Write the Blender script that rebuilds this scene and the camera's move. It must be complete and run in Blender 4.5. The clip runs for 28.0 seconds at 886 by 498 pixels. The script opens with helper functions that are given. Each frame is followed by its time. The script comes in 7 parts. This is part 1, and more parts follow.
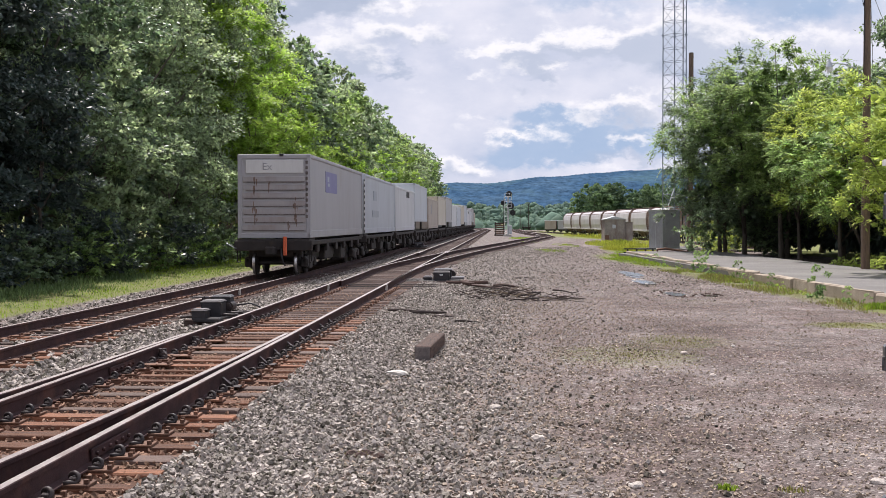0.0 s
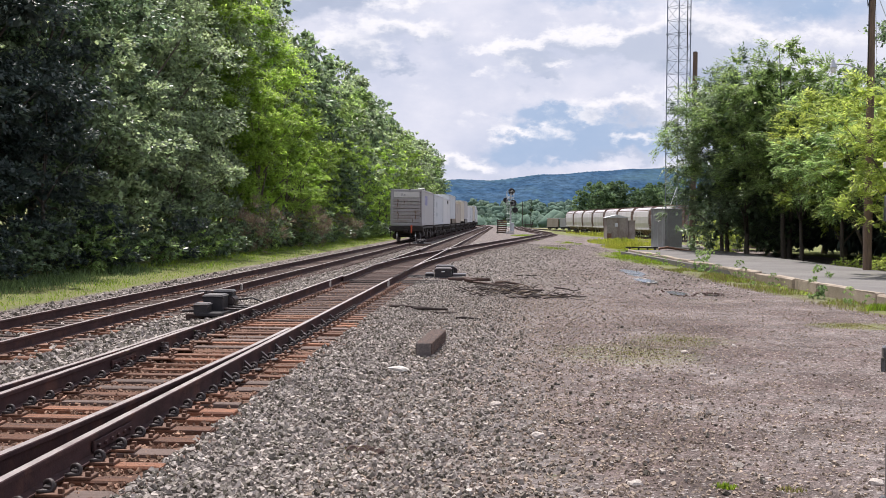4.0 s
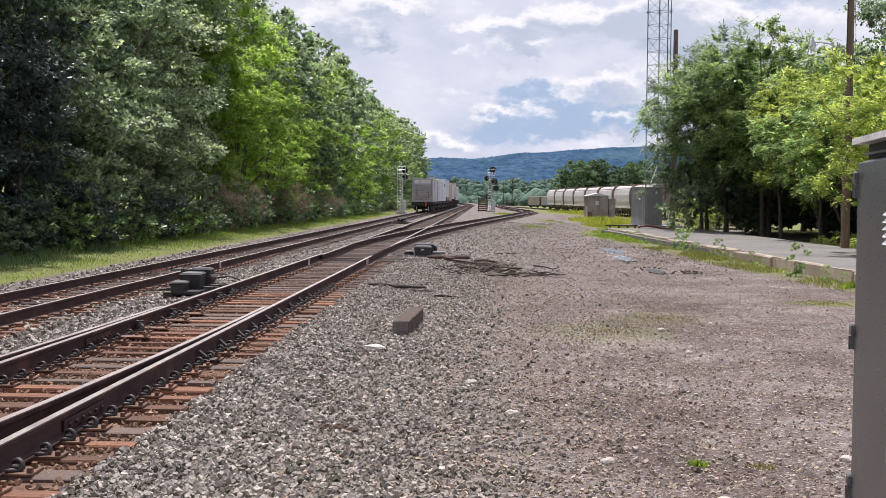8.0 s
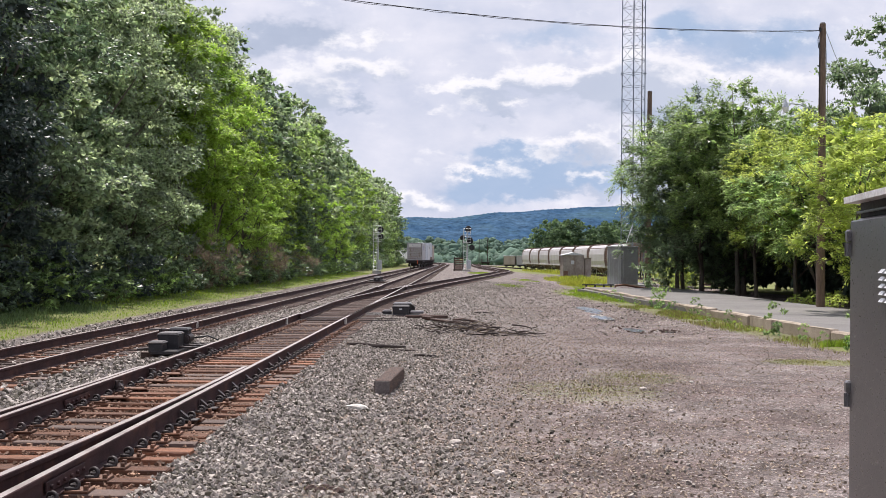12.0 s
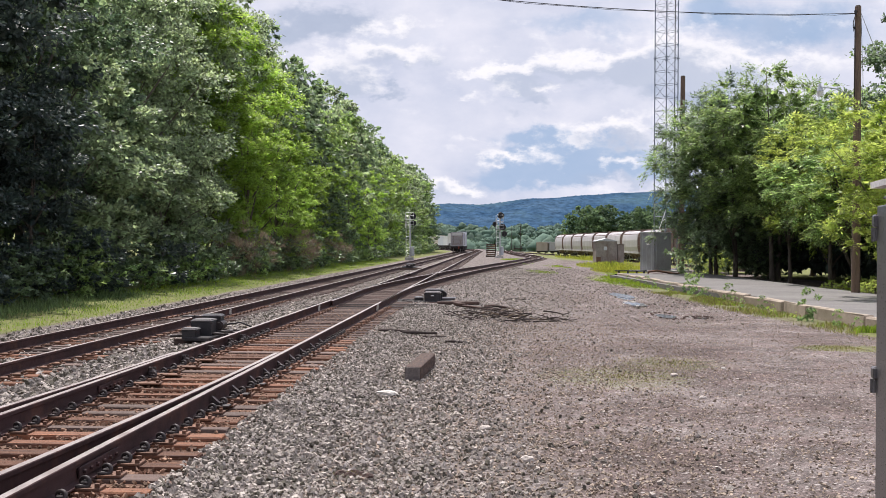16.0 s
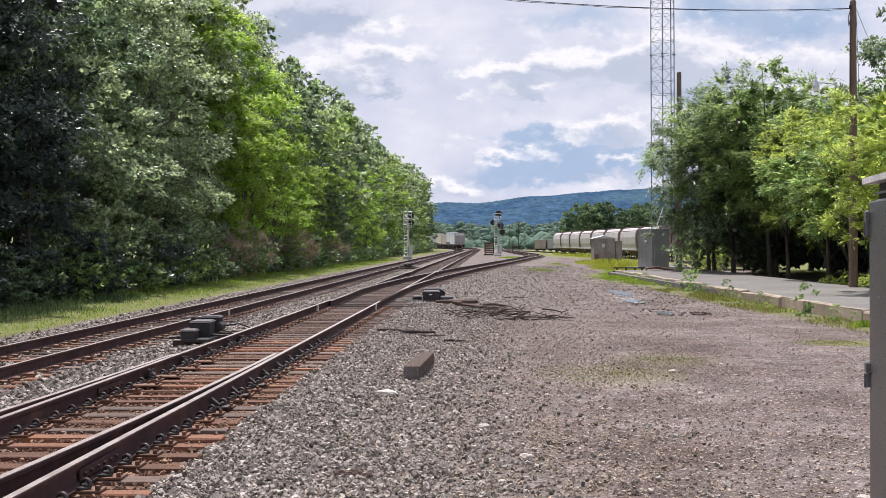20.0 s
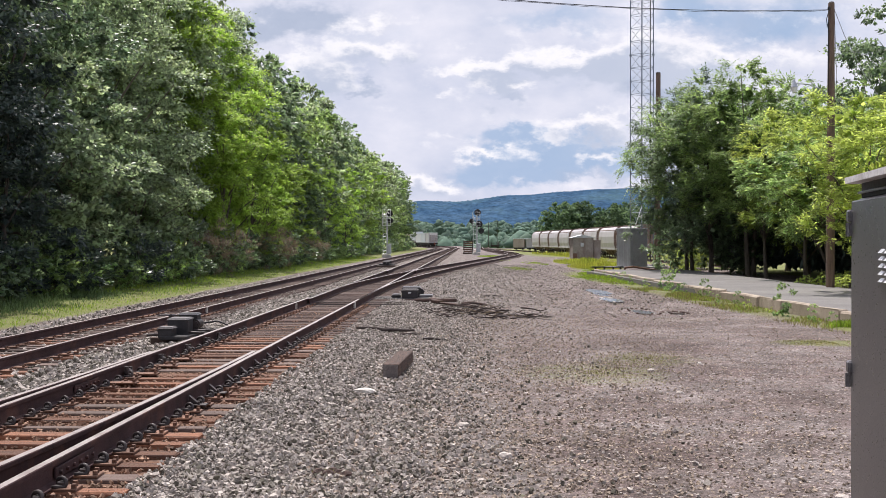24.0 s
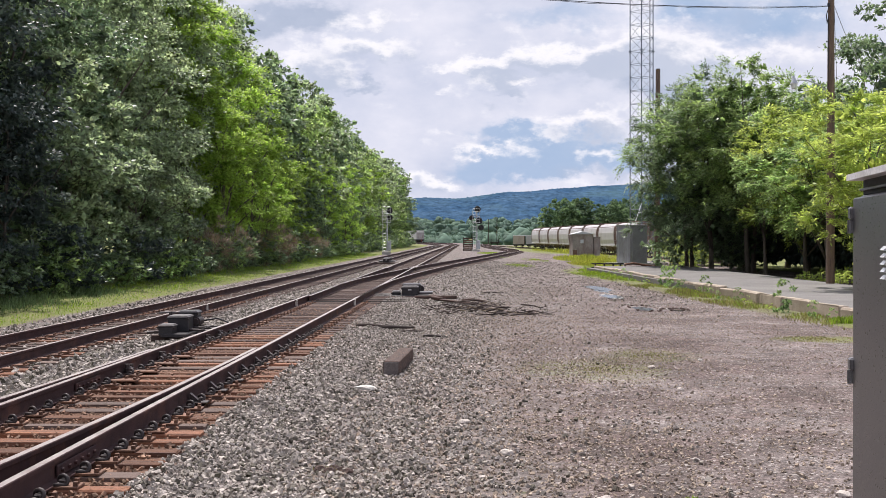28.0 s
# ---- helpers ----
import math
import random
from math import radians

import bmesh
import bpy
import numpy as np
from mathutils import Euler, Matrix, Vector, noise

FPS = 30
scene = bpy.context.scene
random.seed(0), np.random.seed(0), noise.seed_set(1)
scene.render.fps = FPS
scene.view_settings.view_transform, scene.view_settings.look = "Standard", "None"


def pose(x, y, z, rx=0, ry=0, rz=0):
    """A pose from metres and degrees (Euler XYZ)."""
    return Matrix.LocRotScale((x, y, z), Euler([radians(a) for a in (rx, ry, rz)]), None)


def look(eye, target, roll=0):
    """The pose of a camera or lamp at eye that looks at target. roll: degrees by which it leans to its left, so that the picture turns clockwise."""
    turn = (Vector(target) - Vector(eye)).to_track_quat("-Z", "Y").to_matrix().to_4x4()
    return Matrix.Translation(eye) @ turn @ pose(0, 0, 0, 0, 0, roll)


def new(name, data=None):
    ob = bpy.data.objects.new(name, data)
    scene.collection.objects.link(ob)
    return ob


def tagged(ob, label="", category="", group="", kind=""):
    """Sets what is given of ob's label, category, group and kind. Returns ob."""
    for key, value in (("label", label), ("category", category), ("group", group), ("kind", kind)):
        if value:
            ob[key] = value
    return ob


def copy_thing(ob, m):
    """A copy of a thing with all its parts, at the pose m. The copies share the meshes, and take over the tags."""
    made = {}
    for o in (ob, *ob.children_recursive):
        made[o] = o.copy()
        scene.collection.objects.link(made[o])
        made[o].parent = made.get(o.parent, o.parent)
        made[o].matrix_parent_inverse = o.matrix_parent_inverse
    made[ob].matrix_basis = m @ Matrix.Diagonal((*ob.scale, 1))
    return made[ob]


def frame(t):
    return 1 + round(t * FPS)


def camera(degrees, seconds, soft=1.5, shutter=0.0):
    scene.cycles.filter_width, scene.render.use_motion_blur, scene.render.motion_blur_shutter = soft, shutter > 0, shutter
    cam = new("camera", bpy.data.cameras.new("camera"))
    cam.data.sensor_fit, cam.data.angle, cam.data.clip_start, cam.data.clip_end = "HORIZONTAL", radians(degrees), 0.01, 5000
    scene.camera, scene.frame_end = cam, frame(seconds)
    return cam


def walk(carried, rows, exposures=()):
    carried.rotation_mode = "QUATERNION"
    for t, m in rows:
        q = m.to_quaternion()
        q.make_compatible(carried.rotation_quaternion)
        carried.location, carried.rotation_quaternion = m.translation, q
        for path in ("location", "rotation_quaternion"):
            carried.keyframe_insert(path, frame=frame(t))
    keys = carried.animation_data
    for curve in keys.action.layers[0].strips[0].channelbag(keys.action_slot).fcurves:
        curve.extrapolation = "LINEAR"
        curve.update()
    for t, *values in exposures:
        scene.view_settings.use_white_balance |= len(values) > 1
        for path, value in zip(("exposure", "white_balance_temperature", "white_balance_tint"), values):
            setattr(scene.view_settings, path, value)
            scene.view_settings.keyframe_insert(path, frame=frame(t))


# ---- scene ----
cam = camera(40.8, 28.0, 0.75)
PATH = [
    (0, (-0.025, 0.106, 1.808), (-0.012, 2.105, 1.764), -0.1),
    (0.5, (-0.016, 0.104, 1.801), (0.001, 2.103, 1.751), 0.1),
    (1, (-0.018, 0.103, 1.81), (0.0, 2.103, 1.755), 0.2),
    (1.5, (-0.02, 0.097, 1.806), (-0.007, 2.096, 1.75), 0.2),
    (2, (-0.026, 0.083, 1.805), (-0.025, 2.082, 1.748), 0.3),
    (2.5, (-0.027, 0.054, 1.808), (-0.03, 2.053, 1.752), 0.9),
    (4.5, (-0.028, 0.091, 1.812), (-0.016, 2.09, 1.763), 0.4),
    (5, (-0.031, 0.104, 1.807), (-0.018, 2.104, 1.758), 0.5),
    (5.5, (-0.024, 0.103, 1.803), (0.004, 2.102, 1.745), 0.3),
    (6, (-0.022, 0.065, 1.807), (0.006, 2.064, 1.74), 0.4),
    (6.5, (-0.022, 0.116, 1.8), (0.037, 2.113, 1.719), 0.4),
    (7, (-0.018, 0.11, 1.807), (0.048, 2.107, 1.718), 0.2),
    (7.5, (-0.009, 0.11, 1.803), (0.026, 2.107, 1.712), 0.3),
    (8, (0.036, 0.119, 1.807), (0.077, 2.117, 1.721), 0.5),
    (8.5, (0.075, 0.154, 1.801), (0.105, 2.153, 1.741), 0.0),
    (9, (0.112, 0.206, 1.8), (0.105, 2.206, 1.788), 0.1),
    (9.5, (0.086, 0.223, 1.802), (0.045, 2.223, 1.799), 0.5),
    (10, (0.033, 0.138, 1.805), (-0.044, 2.137, 1.804), 0.4),
    (10.5, (-0.041, 0.068, 1.815), (-0.084, 2.067, 1.815), 0.4),
    (11, (-0.063, 0.056, 1.803), (-0.008, 2.056, 1.804), -0.1),
    (11.5, (-0.063, 0.116, 1.801), (0.02, 2.114, 1.809), 0.5),
    (13.5, (-0.009, 0.101, 1.805), (0.059, 2.1, 1.826), 0.1),
    (14, (-0.014, 0.092, 1.809), (0.049, 2.09, 1.831), -0.1),
    (14.5, (-0.013, 0.109, 1.808), (0.038, 2.108, 1.829), 0.1),
    (15, (-0.028, 0.147, 1.792), (0.012, 2.147, 1.803), 0.2),
    (15.5, (-0.019, 0.159, 1.786), (0.004, 2.159, 1.785), 0.2),
    (16, (-0.017, 0.1, 1.801), (0.01, 2.099, 1.792), 0.3),
    (16.5, (-0.019, 0.076, 1.811), (0.01, 2.076, 1.801), 0.5),
    (17, (-0.013, 0.076, 1.807), (0.022, 2.076, 1.798), 0.8),
    (17.5, (-0.019, 0.102, 1.805), (0.02, 2.102, 1.791), 0.6),
    (18, (-0.019, 0.09, 1.801), (0.036, 2.089, 1.789), 0.5),
    (18.5, (-0.017, 0.106, 1.802), (0.019, 2.106, 1.796), 0.1),
    (19, (-0.018, 0.124, 1.797), (-0.001, 2.124, 1.794), 0.2),
    (19.5, (-0.012, 0.083, 1.797), (-0.009, 2.083, 1.793), -0.3),
    (20, (-0.007, 0.064, 1.806), (0.023, 2.064, 1.795), -0.3),
    (20.5, (-0.021, 0.096, 1.807), (-0.005, 2.095, 1.784), 0.0),
    (21, (-0.026, 0.084, 1.802), (-0.006, 2.084, 1.781), 0.5),
    (21.5, (-0.027, 0.1, 1.8), (0.014, 2.099, 1.778), 0.2),
    (22, (-0.021, 0.088, 1.802), (0.026, 2.088, 1.782), 0.1),
    (22.5, (-0.022, 0.102, 1.802), (0.028, 2.101, 1.786), 0.3),
    (24.5, (-0.018, 0.099, 1.801), (0.051, 2.097, 1.789), -0.1),
    (25, (-0.024, 0.097, 1.808), (0.046, 2.095, 1.8), -0.1),
    (25.5, (-0.029, 0.087, 1.805), (0.042, 2.086, 1.802), 0.0),
    (26, (-0.03, 0.099, 1.802), (0.041, 2.097, 1.802), -0.0),
    (26.5, (-0.034, 0.097, 1.803), (0.035, 2.096, 1.802), 0.2),
    (27, (-0.025, 0.13, 1.797), (0.04, 2.129, 1.793), 0.1),
    (27.5, (-0.027, 0.115, 1.804), (0.037, 2.114, 1.788), -0.1),
    (28, (-0.028, 0.098, 1.805), (0.038, 2.096, 1.786), -0.1),
]
walk(cam, [(t, look(eye, target, roll)) for t, eye, target, roll in PATH])

# ---- world, sun, exposure ----
SUN_AZ, SUN_EL = -15.0, 62.0        # degrees from straight ahead (negative: to the left), and above the horizon
EXPOSURE = 0.22
scene.view_settings.exposure = EXPOSURE
scene.view_settings.use_white_balance = True
scene.view_settings.white_balance_temperature, scene.view_settings.white_balance_tint = 6400, 14.8


def nodes_of(tree):
    tree.nodes.clear()

    def add(kind, **sets):
        n = tree.nodes.new(kind)
        for k, v in sets.items():
            if k == "op":
                n.operation = v
            elif k == "blend":
                n.blend_type = v
            elif k == "dtype":
                n.data_type = v
        return n

    return add, tree.links.new


def build_sky():
    w = bpy.data.worlds.new("sky")
    scene.world = w
    w.use_nodes = True
    add, link = nodes_of(w.node_tree)

    def m(op, a, b=0.0, c=None, clamp=False):
        n = add("ShaderNodeMath", op=op)
        n.use_clamp = clamp
        for i, v in enumerate((a, b, c)):
            if v is None:
                continue
            if isinstance(v, (int, float)):
                n.inputs[i].default_value = v
            else:
                link(v, n.inputs[i])
        return n.outputs[0]

    def mix(f, a, b):
        n = add("ShaderNodeMix", dtype="RGBA")
        if isinstance(f, (int, float)):
            n.inputs[0].default_value = f
        else:
            link(f, n.inputs[0])
        for i, v in ((6, a), (7, b)):
            if isinstance(v, tuple):
                n.inputs[i].default_value = (*v, 1)
            else:
                link(v, n.inputs[i])
        return n.outputs[2]

    sky = add("ShaderNodeTexSky")
    sky.sky_type = "NISHITA"
    sky.sun_disc = False
    sky.sun_elevation = radians(SUN_EL)
    sky.sun_rotation = radians(SUN_AZ)
    sky.air_density, sky.dust_density, sky.ozone_density = 1.0, 1.5, 1.5
    co = add("ShaderNodeTexCoord")
    sep = add("ShaderNodeSeparateXYZ")
    link(co.outputs["Generated"], sep.inputs[0])
    x, y, z = sep.outputs
    # a cloud deck seen in perspective, for the whole dome
    zz = m("ADD", m("ABSOLUTE", z), 0.10)
    comb = add("ShaderNodeCombineXYZ")
    link(m("DIVIDE", x, zz), comb.inputs[0])
    link(m("DIVIDE", y, zz), comb.inputs[1])

    def noisy(scale, detail, rough, vec, w_off=0.0):
        n = add("ShaderNodeTexNoise")
        n.noise_dimensions = "4D"
        n.inputs["Scale"].default_value = scale
        n.inputs["Detail"].default_value = detail
        n.inputs["Roughness"].default_value = rough
        n.inputs["W"].default_value = w_off
        link(vec, n.inputs["Vector"])
        return n.outputs["Fac"]

    deck = noisy(0.9, 8, 0.55, comb.outputs[0], 1.3)
    fine = noisy(3.2, 8, 0.6, comb.outputs[0], 4.1)
    # directions over the hills, as tangents ahead
    ahead = m("GREATER_THAN", y, 0.08)
    yy = m("MAXIMUM", y, 0.08)
    u0, v0 = m("DIVIDE", x, yy), m("DIVIDE", z, yy)
    uv = add("ShaderNodeCombineXYZ")
    link(u0, uv.inputs[0])
    link(m("MULTIPLY", v0, 1.7), uv.inputs[1])
    wob = noisy(30, 8, 0.62, uv.outputs[0], 0.0)
    wob2 = noisy(9, 5, 0.6, uv.outputs[0], 7.7)
    wob3 = noisy(24, 6, 0.62, uv.outputs[0], 3.4)
    u = m("ADD", u0, m("ADD", m("MULTIPLY", m("SUBTRACT", wob2, 0.5), 0.09), m("MULTIPLY", m("SUBTRACT", wob, 0.5), 0.07)))
    v = m("ADD", v0, m("ADD", m("MULTIPLY", m("SUBTRACT", wob3, 0.5), 0.055), m("MULTIPLY", m("SUBTRACT", wob2, 0.5), 0.02)))

    def blob(cu, cv, a, b, rise=0.0):
        du = m("DIVIDE", m("SUBTRACT", u, cu), a)
        dv = m("DIVIDE", m("SUBTRACT", v, cv - rise), b)
        r = m("ADD", m("MULTIPLY", du, du), m("MULTIPLY", dv, dv))
        return m("MULTIPLY", m("EXPONENT", m("MULTIPLY", r, -1.0)), ahead)

    def total(rows, rise=0.0):
        out = None
        for cu, cv, a, b, k in rows:
            one = m("MULTIPLY", blob(cu, cv, a, b, rise), k)
            out = one if out is None else m("ADD", out, one)
        return out

    blue = total(BLUE_GAPS)
    white = total(WHITE_CLOUDS)
    grey = total(GREY_BASES)
    def crisp(f, lo, hi, rough, amount):
        n = add("ShaderNodeMapRange")
        n.interpolation_type = "SMOOTHSTEP"
        n.inputs[1].default_value, n.inputs[2].default_value = lo, hi
        link(m("ADD", f, m("MULTIPLY", m("SUBTRACT", rough, 0.5), amount)), n.inputs[0])
        return n.outputs[0]

    billow = noisy(38, 10, 0.60, uv.outputs[0], 2.2)
    soft = noisy(11, 6, 0.55, uv.outputs[0], 5.0)
    blue = m("MULTIPLY", crisp(blue, 0.12, 1.05, wob2, 1.2), ahead)
    grey = m("MULTIPLY", crisp(grey, 0.15, 0.95, soft, 1.6), ahead)
    edge = m("MULTIPLY", crisp(white, 0.12, 1.0, billow, 2.8), ahead)
    # a cumulus is bright on its crown and grey where more of it towers above
    belly = crisp(total(WHITE_CLOUDS, 0.010), 0.15, 1.25, billow, 2.0)
    # the thin veil, thicker and thinner
    tone = add("ShaderNodeMapRange")
    tone.inputs[1].default_value, tone.inputs[2].default_value = 0.36, 0.66
    link(soft, tone.inputs[0])
    veil = mix(tone.outputs[0], (5.15, 5.6, 6.7), (7.35, 7.42, 8.0))
    low = mix(fine, (5.6, 6.0, 7.4), (9.0, 9.0, 9.4))
    cover = add("ShaderNodeMapRange")
    cover.inputs[1].default_value, cover.inputs[2].default_value = 0.34, 0.50
    link(deck, cover.inputs[0])
    behind = mix(m("MULTIPLY_ADD", cover.outputs[0], 0.75, 0.2), sky.outputs[0], low)
    front = mix(m("MULTIPLY", ahead, 0.94), behind, veil)
    c1 = mix(m("MULTIPLY", blue, 0.9), front, mix(wob, (2.7, 4.0, 5.8), (4.0, 5.0, 6.5)))
    c2 = mix(m("MULTIPLY", grey, 0.85), c1, mix(billow, (3.0, 3.7, 4.9), (4.6, 5.2, 6.3)))
    c3 = mix(m("MULTIPLY", edge, 0.95), c2, mix(belly, mix(billow, (7.6, 7.6, 7.9), (9.6, 9.5, 9.4)), mix(soft, (4.0, 4.6, 5.8), (5.9, 6.3, 7.0))))
    bg = add("ShaderNodeBackground")
    link(c3, bg.inputs[0])
    bg.inputs[1].default_value = 0.1
    out = add("ShaderNodeOutputWorld")
    link(bg.outputs[0], out.inputs[0])


# clouds ahead: tangents to the side and up, half widths, strength
BLUE_GAPS = [(0.098, 0.090, 0.026, 0.010, 1.3), (0.140, 0.080, 0.036, 0.012, 1.2), (0.108, 0.060, 0.048, 0.011, 1.5), (0.190, 0.066, 0.035, 0.010, 0.8), (0.130, 0.072, 0.05, 0.010, 0.5),
             (0.235, 0.198, 0.030, 0.016, 0.9), (0.315, 0.186, 0.070, 0.022, 1.05), (-0.005, 0.176, 0.035, 0.012, 0.35), (0.13, 0.186, 0.07, 0.012, 0.75)]
WHITE_CLOUDS = [(0.045, 0.1445, 0.030, 0.006, 0.8), (0.085, 0.147, 0.030, 0.007, 0.9), (0.108, 0.152, 0.022, 0.011, 1.0), (0.138, 0.151, 0.022, 0.012, 1.0), (0.165, 0.149, 0.022, 0.013, 1.0),
                (0.192, 0.153, 0.024, 0.018, 1.1), (0.228, 0.158, 0.032, 0.018, 1.1), (0.262, 0.154, 0.022, 0.012, 0.9), (0.190, 0.140, 0.034, 0.010, 0.8),
                (0.074, 0.1285, 0.020, 0.0105, 1.8), (0.092, 0.1265, 0.013, 0.005, 0.9), (0.067, 0.127, 0.011, 0.004, 0.8),
                (-0.062, 0.138, 0.024, 0.010, 1.5), (-0.025, 0.162, 0.044, 0.010, 1.1), (-0.082, 0.150, 0.026, 0.008, 0.8), (-0.02, 0.187, 0.04, 0.007, 0.6), (0.024, 0.121, 0.010, 0.003, 0.5),
                (0.150, 0.0985, 0.032, 0.008, 1.1), (0.162, 0.0860, 0.020, 0.008, 0.8), (0.124, 0.085, 0.012, 0.007, 0.8), (0.078, 0.0755, 0.024, 0.0045, 0.9), (0.160, 0.069, 0.026, 0.005, 0.8), (0.058, 0.088, 0.02, 0.004, 0.5),
                (0.012, 0.047, 0.030, 0.009, 1.0), (0.045, 0.044, 0.022, 0.006, 0.7), (0.31, 0.150, 0.05, 0.014, 0.8), (0.185, 0.044, 0.05, 0.006, 0.6)]
GREY_BASES = [(-0.034, 0.128, 0.022, 0.006, 0.9), (0.084, 0.1165, 0.022, 0.0045, 0.8), (-0.075, 0.188, 0.045, 0.015, 1.0), (-0.115, 0.176, 0.04, 0.013, 0.7), (0.198, 0.134, 0.036, 0.013, 0.9), (0.240, 0.132, 0.030, 0.018, 0.9), (0.30, 0.182, 0.05, 0.02, 0.4), (0.040, 0.040, 0.03, 0.005, 0.5), (0.17, 0.056, 0.05, 0.005, 0.5)]
build_sky()

sun = new("sun", bpy.data.lights.new("sun", "SUN"))
sun.data.energy, sun.data.angle, sun.data.color = 5.0, radians(0.6), (1.0, 0.95, 0.87)
_a, _e = radians(SUN_AZ), radians(SUN_EL)
sun.matrix_world = look((math.sin(_a) * math.cos(_e) * 100, math.cos(_a) * math.cos(_e) * 100, math.sin(_e) * 100), (0, 0, 0))


# ---- mesh helpers ----
class Shape:
    """Collects vertices and faces, each face with a material slot."""

    def __init__(self):
        self.v, self.f, self.s, self.m = [], [], [], []

    def put(self, verts, faces, slot=0, smooth=False):
        n = len(self.v)
        self.v += [tuple(p) for p in verts]
        self.f += [tuple(n + i for i in f) for f in faces]
        self.s += [smooth] * len(faces)
        self.m += [slot] * len(faces)
        return self

    def box(self, cx, cy, cz, sx, sy, sz, bevel=0.0, slot=0, turn=None):
        """A box, its edges cut off by bevel."""
        b = min(bevel, 0.45 * min(sx, sy, sz))
        hx, hy, hz = sx / 2, sy / 2, sz / 2
        if b <= 0:
            vs = [(x, y, z) for z in (-hz, hz) for y in (-hy, hy) for x in (-hx, hx)]
            fs = [(0, 2, 3, 1), (4, 5, 7, 6), (0, 1, 5, 4), (2, 6, 7, 3), (0, 4, 6, 2), (1, 3, 7, 5)]
        else:
            bm = bmesh.new()
            bmesh.ops.create_cube(bm, size=1.0, matrix=Matrix.Diagonal((sx, sy, sz, 1)))
            bmesh.ops.bevel(bm, geom=bm.edges[:], offset=b, segments=1, affect="EDGES")
            bm.verts.ensure_lookup_table()
            vs, fs = [v.co.copy() for v in bm.verts], [[v.index for v in f.verts] for f in bm.faces]
            bm.free()
        if turn is not None:
            vs = [turn @ Vector(p) for p in vs]
        return self.put([(p[0] + cx, p[1] + cy, p[2] + cz) for p in vs], fs, slot)

    def rod(self, p, q, r, r2=None, n=8, slot=0, caps=True):
        p, q = Vector(p), Vector(q)
        r2 = r if r2 is None else r2
        axis = (q - p).normalized()
        a = axis.cross((0, 0, 1) if abs(axis.z) < 0.9 else (1, 0, 0)).normalized()
        b = axis.cross(a)
        ring = [(math.cos(k * math.tau / n), math.sin(k * math.tau / n)) for k in range(n)]
        vs = [p + r * (a * c + b * s) for c, s in ring] + [q + r2 * (a * c + b * s) for c, s in ring]
        self.put(vs, [(k, (k + 1) % n, n + (k + 1) % n, n + k) for k in range(n)], slot, True)
        if caps:
            self.put(vs[:n], [tuple(range(n))[::-1]], slot)
            self.put(vs[n:], [tuple(range(n))], slot)
        return self

    def pipe(self, pts, r, n=6, slot=0, r2=None):
        """One unbroken tube through the points, tapering from r to r2."""
        r2 = r if r2 is None else r2
        pts = [Vector(p) for p in pts]
        k, vs, a = len(pts), [], None
        for i, p in enumerate(pts):
            axis = (pts[min(i + 1, k - 1)] - pts[max(i - 1, 0)]).normalized()
            if a is None:
                a = axis.cross((0, 0, 1) if abs(axis.z) < 0.9 else (1, 0, 0))
            a = (a - axis * a.dot(axis)).normalized()
            b, w = axis.cross(a), r + (r2 - r) * i / (k - 1)
            vs += [p + w * (a * math.cos(j * math.tau / n) + b * math.sin(j * math.tau / n)) for j in range(n)]
        fs = [(i * n + j, i * n + (j + 1) % n, (i + 1) * n + (j + 1) % n, (i + 1) * n + j) for i in range(k - 1) for j in range(n)]
        self.put(vs, fs + [tuple(range(n))[::-1], tuple(range((k - 1) * n, k * n))], slot, True)
        return self

    def sweep(self, profile, path, slots=None, closed=True):
        """Carries a profile of (across, up) along a path of points on the plan."""
        n = len(profile)
        vs = []
        for i, p in enumerate(path):
            a, b = path[max(i - 1, 0)], path[min(i + 1, len(path) - 1)]
            d = math.hypot(b[0] - a[0], b[1] - a[1]) or 1
            rx, ry = (b[1] - a[1]) / d, -(b[0] - a[0]) / d
            vs += [(p[0] + rx * u, p[1] + ry * u, p[2] + w) for u, w in profile]
        for i in range(len(path) - 1):
            for k in range(n if closed else n - 1):
                j = (k + 1) % n
                slot = slots[k] if slots else 0
                self.put([vs[i * n + k], vs[i * n + j], vs[i * n + n + j], vs[i * n + n + k]], [(3, 2, 1, 0)], slot)
        if closed:
            self.put(vs[:n], [tuple(range(n))])
            self.put(vs[-n:], [tuple(range(n))[::-1]])
        return self

    def mesh(self, name, *mats):
        me = bpy.data.meshes.new(name)
        me.from_pydata(self.v, [], self.f)
        me.polygons.foreach_set("use_smooth", self.s)
        me.polygons.foreach_set("material_index", self.m)
        for k in mats:
            me.materials.append(k)
        me.update()
        return me


def fast_mesh(name, verts, corners, mat, smooth=False):
    """A mesh of alike faces: verts (n, 3), faces with the same count of corners each."""
    me = bpy.data.meshes.new(name)
    n, k = corners.shape
    me.vertices.add(len(verts))
    me.vertices.foreach_set("co", np.asarray(verts, np.float32).ravel())
    me.loops.add(n * k)
    me.loops.foreach_set("vertex_index", corners.astype(np.int32).ravel())
    me.polygons.add(n)
    me.polygons.foreach_set("loop_start", np.arange(0, n * k, k, dtype=np.int32))
    me.polygons.foreach_set("use_smooth", np.full(n, smooth))
    me.materials.append(mat)
    me.update(calc_edges=True)
    return me


